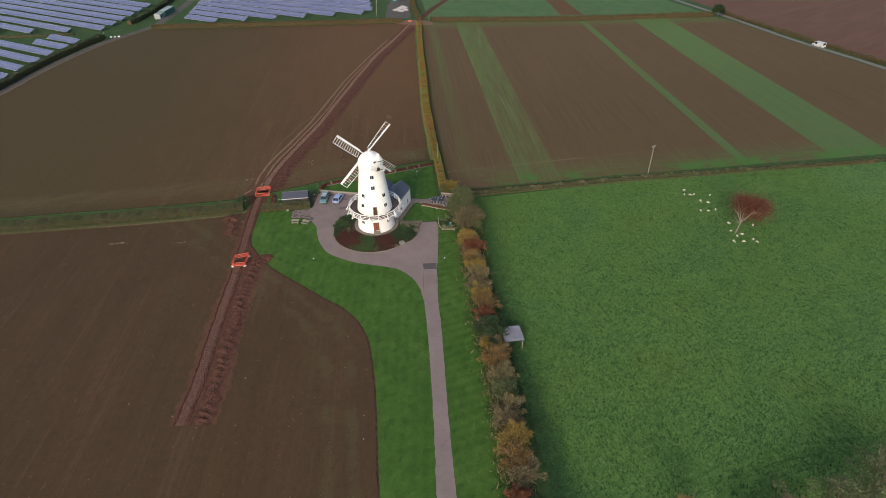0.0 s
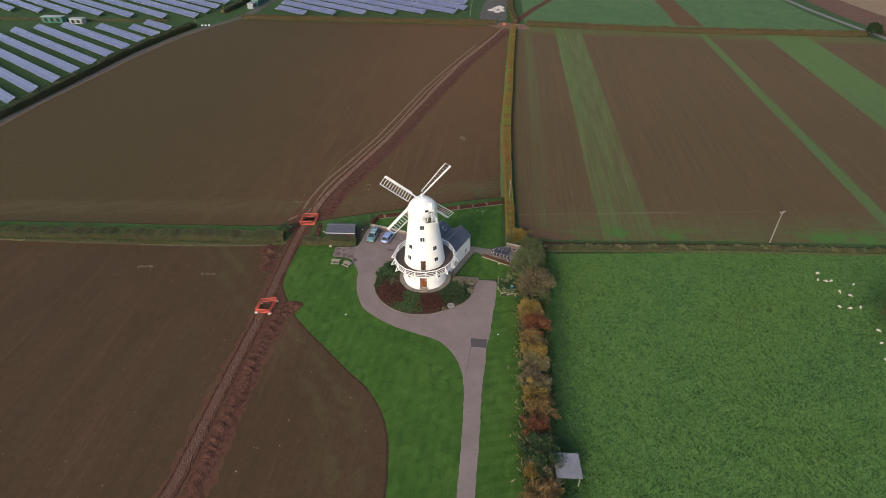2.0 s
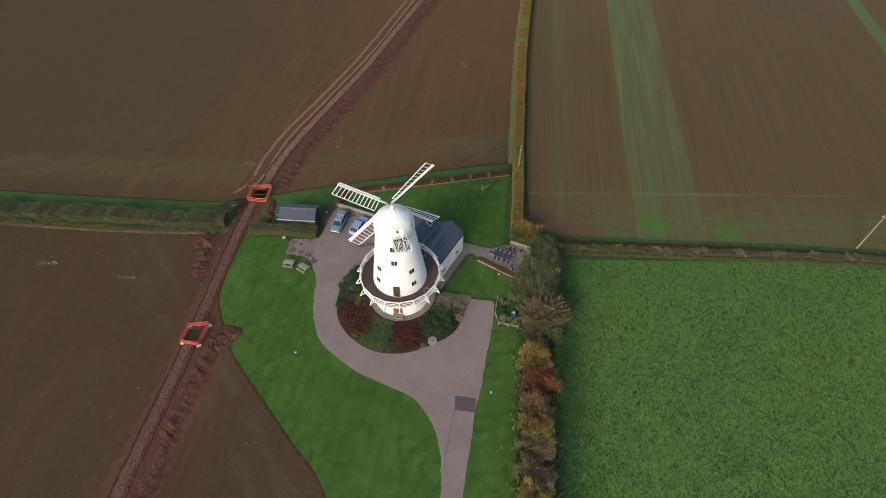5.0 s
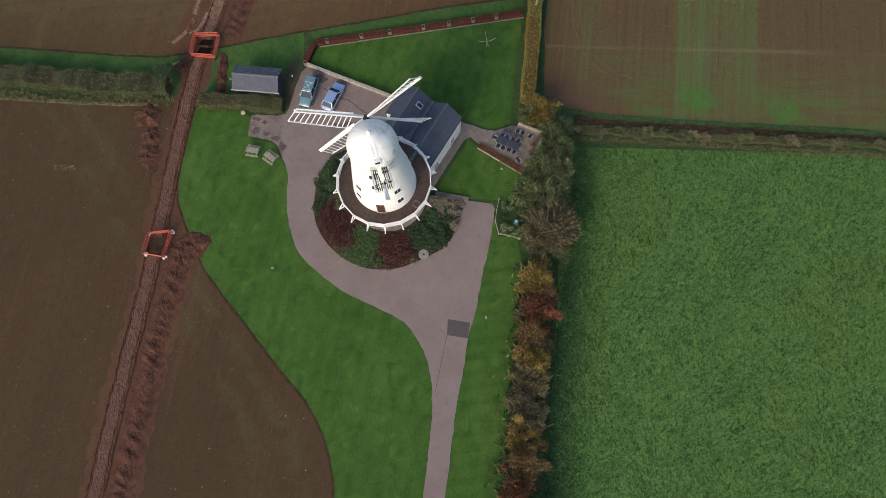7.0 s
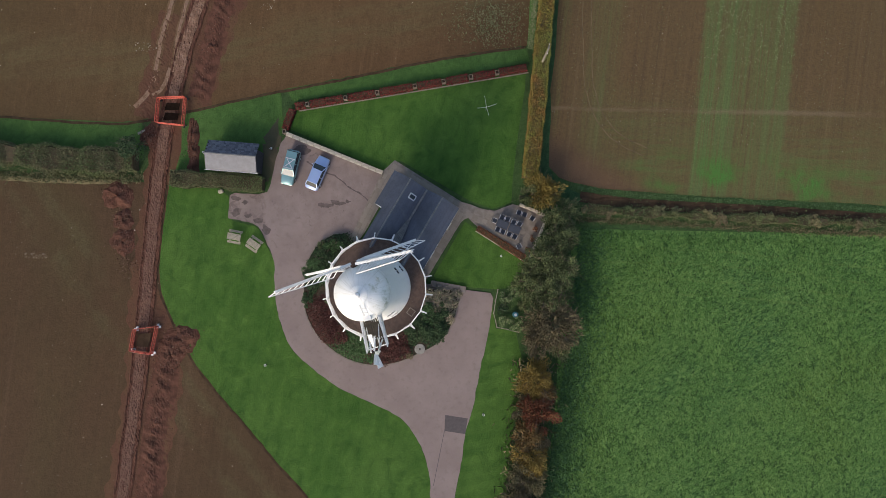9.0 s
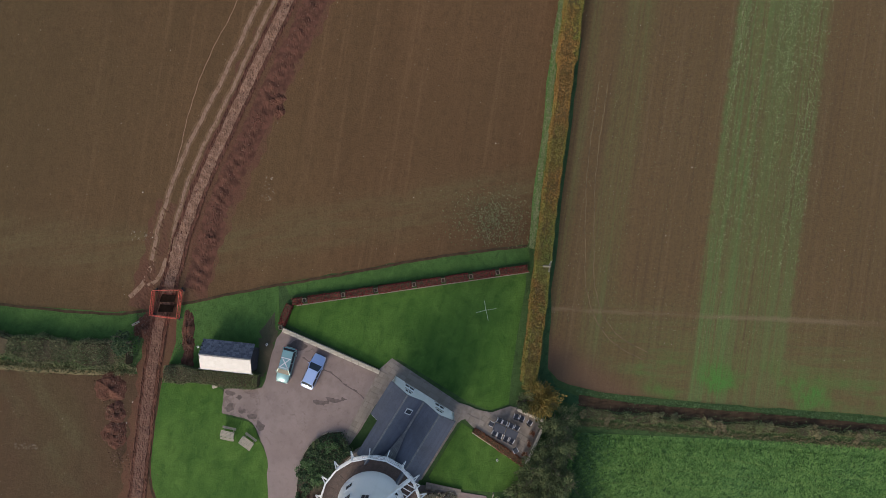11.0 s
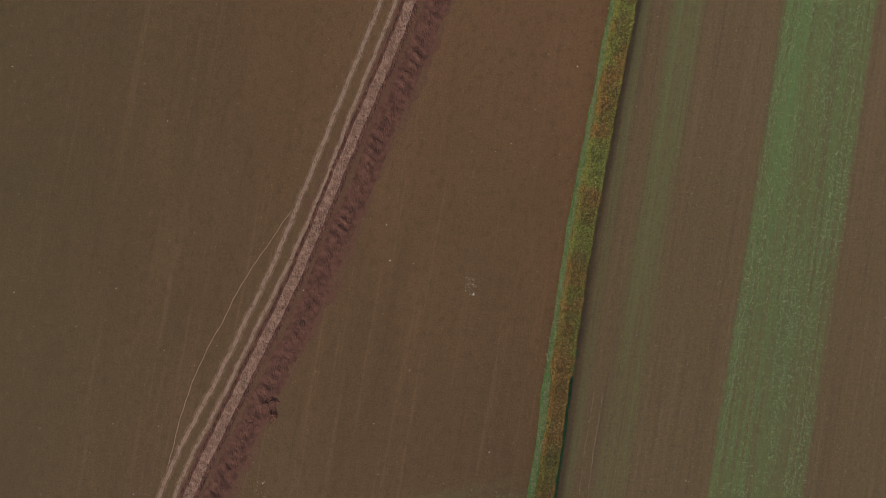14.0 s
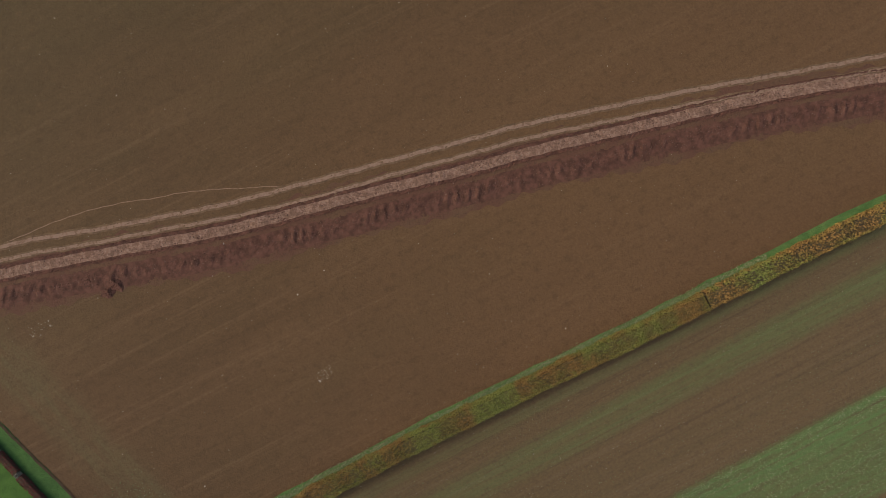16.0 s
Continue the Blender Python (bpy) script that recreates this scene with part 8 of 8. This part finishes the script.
    part("bumper", box(bmesh.new(), 0, 2.16 * k, 0.4, W * 1.35, 0.1, 0.16, bevel=0.03), BLACK_PLASTIC, t)
    part("number_plate", box(bmesh.new(), 0, -2.2 * k, 0.62, 0.5, 0.03, 0.11), PALE_METAL, t)
    return t


teal = car("car", -12.1, 14.45, 169, car_paint("teal_car_paint", (0.16, 0.30, 0.32)), "teal estate car parked in the yard", estate=True, L=4.5)
bm = bmesh.new()
for a, b in (((-0.45, 0.1, 1.50), (0.4, -0.9, 1.50)), ((0.45, 0.1, 1.52), (-0.4, -0.9, 1.52)), ((-0.6, 0.2, 1.49), (0.6, 0.2, 1.49)), ((-0.6, -1.0, 1.49), (0.6, -1.0, 1.49))):
    beam(bm, a, b, 0.1, 0.04)
part("roof_rack", bm, PALE_METAL, teal, "pale crossed roof rack bars")
car("car", -8.65, 13.9, -20.5, car_paint("light_blue_car_paint", (0.32, 0.42, 0.66)), "light blue hatchback parked in the yard", L=4.4)
car("van", 194.5, 104.2, 14, car_paint("white_van_paint", (0.78, 0.78, 0.78)), "white panel van on the country lane", van=True, L=5.4)

# ---- solar farm ----
SD, SN = Vector((0.797, -0.605, 0)), Vector((0.605, 0.797, 0))      # along a row, and across the rows (away from the sun side)
TILT = 22.0
leg = bmesh.new()
beam(leg, (0, 0.5, 0), (0, 0.5, 0.95), 0.12)
beam(leg, (0, 2.7, 0), (0, 2.7, 1.82), 0.12)
beam(leg, (0, 0.2, 0.86), (0, 3.15, 2.02), 0.08, 0.1)
leg_mesh = bpy.data.meshes.new("support")
leg.to_mesh(leg_mesh)
leg_mesh.materials.append(STEEL)


def solar_row(p, length):
    """A row of modules on posts; p is its low corner at the end nearest the mill, the row runs away along -SD."""
    t = new("solar_panel_row")
    t.matrix_basis = Matrix(((-SD.x, SN.x, 0, p[0]), (-SD.y, SN.y, 0, p[1]), (0, 0, 1, 0), (0, 0, 0, 1)))
    t.matrix_basis = Matrix.Translation((p[0], p[1], 0)) @ Matrix.Rotation(math.atan2(-SD.y, -SD.x), 4, "Z") @ Matrix.Diagonal((1, 1, 1, 1))
    tagged(t, "long tilted row of blue solar panels", "solar panels", "solar panel rows")
    m = Matrix.Translation((0, 0, 0.8)) @ Matrix.Rotation(radians(-TILT), 4, "X")
    bm = box(bmesh.new(), length / 2, -1.75, 0, length, 3.5, 0.05)
    pan = part("panel_surface", bm, SOLAR, t)
    pan.matrix_basis = m
    bm = bmesh.new()
    for y in (-0.02, -3.48):
        box(bm, length / 2, y, 0.0, length, 0.05, 0.09)
    for x in (0.0, length):
        box(bm, x, -1.75, 0.0, 0.05, 3.5, 0.09)
    fr = part("frame", bm, PALE_METAL, t, "pale aluminium frame")
    fr.matrix_basis = m
    n = max(2, int(length / 7))
    for i in range(n):
        s = new("support", leg_mesh)
        s.parent = t
        s.matrix_basis = Matrix.Translation((0.6 + (length - 1.2) * i / (n - 1), 0, 0)) @ Matrix.Diagonal((1, -1, 1, 1))
    return t


west1 = [(-145.9, 90.8, 120), (-144.2, 100.6, 120), (-142.3, 110.7, 105), (-140.4, 120.3, 95), (-138.8, 130.0, 84), (-137.0, 139.8, 76), (-135.0, 149.8, 64), (-133.4, 160.0, 42), (-130.8, 169.0, 24), (-129.2, 178.2, 22), (-148.0, 81.0, 110)]
for x, y, L in west1:
    solar_row((x, y), L)
west2 = [(-232, 219.5, 90), (-214, 215.5, 90), (-195.9, 211.5, 90), (-177.7, 208.0, 100), (-159.4, 203.5, 110), (-141.5, 201.5, 115), (-125.5, 201.5, 120), (-123.0, 210.5, 120), (-121.3, 220.2, 120), (-119.5, 230.2, 120), (-118.0, 240.5, 120), (-116.5, 250.5, 120)]
for x, y, L in west2:
    solar_row((x, y), L)
for k in range(-1, 16):
    # rows start on the field's south edge, later ones on its east edge
    x, y = -71.4 + 15.1 * k, 204.8 - 0.12 * k
    if x > 9.5:
        d = (x - 9.5) / 0.797
        x, y = 9.5, y + d * 0.605
    room = (x + 89.0) / 0.797
    if room > 6 and y < 292:
        solar_row((x, y), min(room, 122))


def cabin(name, x, y, rz, sx, sy, sz, mat, label, bars=0):
    t = thing(name, x, y, 0.02, rz, label, "cabin", "site cabins")
    part("body", box(bmesh.new(), 0, 0, sz / 2, sx, sy, sz, bevel=0.05), mat, t)
    part("roof", box(bmesh.new(), 0, 0, sz + 0.06, sx + 0.2, sy + 0.2, 0.12, bevel=0.03), CABIN_GREY, t)
    for i in range(bars):
        part("vent", box(bmesh.new(), -sx / 2 + sx * (i + 0.7) / (bars + 0.4), -sy / 2 - 0.02, sz * 0.5, sx / bars * 0.45, 0.06, sz * 0.6), DARK, t)
    return t


cabin("site_cabin", -101.0, 233, 80, 12.5, 3.4, 2.9, BIN_GREEN, "green and grey inverter cabin with dark vents", 5)
cabin("site_cabin", -103.0, 224.2, 80, 4.2, 3.2, 2.4, CABIN_GREY, "pale grey transformer cabin", 2)
cabin("site_cabin", -195, 199.2, -8, 11.5, 3.0, 2.8, BIN_GREEN, "green site cabin with pale roof", 3)
cabin("site_cabin", -181.5, 196.4, -8, 7.0, 3.0, 2.4, CABIN_GREY, "pale grey transformer cabin", 2)
hedge("strip_hedge", [(-260, 208), (-225, 206), (-190, 202.5), (-160, 199.8), (-137, 199)], 1.4, 0.8, HEDGE_GREEN, "rough low hedge between the panel blocks", 12, 0.4, 33, wild=0.4, step=3)
for x, y, h in ((-119.3, 188.6, 2.6), (-114.7, 214.4, 2.6), (12.5, 203, 2.6), (13.2, 216, 2.6), (14, 230, 2.6)):
    g = thing("gate_post", x, y, 0, 0, "pale timber gate post", "post", "gate posts")
    part("post", box(bmesh.new(), 0, 0, h / 2, 0.22, 0.22, h, bevel=0.03), PALE_WOOD, g)
    part("cap", box(bmesh.new(), 0, 0, h + 0.04, 0.28, 0.28, 0.08, bevel=0.02), PALE_WOOD, g)
for x in (-116.7, -115.0, -113.2):
    b = thing("marker_block", x, 189.0, 0.05, 10, "white marker block beside the track", "block", "marker blocks")
    part("block", box(bmesh.new(), 0, 0, 0.3, 0.8, 0.6, 0.6, bevel=0.08), WHITE_PAINT, b)

# ---- crossing in the far corner ----
PALE_RUBBLE = plain_mat("pale_stone_rubble", (0.40, 0.37, 0.35), 0.9, vary=0.3, scale=1.2, bump=0.5)
for k, (x, y, r, h) in enumerate([(24.2, 213.5, 2.6, 1.0), (27.5, 217.5, 2.8, 1.2), (26.0, 209.5, 1.6, 0.6), (28.6, 212.0, 1.8, 0.8)]):
    mound("stone_mound", x, y, r, r * 0.8, h, PALE_RUBBLE, "pale heap of stone rubble beside the track", seed=31 + k, category="rubble heap")
dg = thing("site_trailer", 29.6, 236.5, 0.05, 70, "red site trailer beside the far track", "trailer")
part("bed", box(bmesh.new(), 0, 0, 0.9, 4.2, 2.0, 0.5, bevel=0.05), plain_mat("red_machine_paint", (0.42, 0.05, 0.04), 0.5), dg)
part("load", box(bmesh.new(), -0.4, 0, 1.5, 2.4, 1.6, 0.8, bevel=0.2), PALE_METAL, dg, "pale covered load")
for sx in (-1.1, 1.1):
    for sy in (-1, 1):
        part("wheel", rod(bmesh.new(), (sx, sy * 0.85, 0.42), (sx, sy * 1.1, 0.42), 0.42, 0.42, 16), BLACK_PLASTIC, dg)
tk = thing("water_tank", 25.0, 236.0, 0.05, 0, "teal plastic water tank by the far track", "tank")
part("tank", lathe([(0.0, 0.0), (1.0, 0.0), (1.05, 0.2), (1.05, 1.6), (0.9, 1.9), (0.3, 2.1), (0.0, 2.1)], 24), plain_mat("teal_tank", (0.05, 0.3, 0.28), 0.5), tk)
part("lid", lathe([(0.32, 2.08), (0.32, 2.2), (0.0, 2.24)], 16), CABIN_GREY, tk)
for a, b in (((27.4, 185.0), (29.0, 184.6)),):
    barrier(a, b, "orange plastic safety barrier at the field crossing")
ribbon("trench_soil_far", spline([(32.5, 187.5), (43.4, 211.3), (50.4, 224.3), (62, 245), (80, 280)], 0.6), -1.6, 1.8, 9, lambda s, u: 0.06 + 0.12 * hump(u, 0, 1.0) + 0.02 * NR.normal(size=s.shape), RED_SOIL, "dug red soil line across the green crop", "trench")
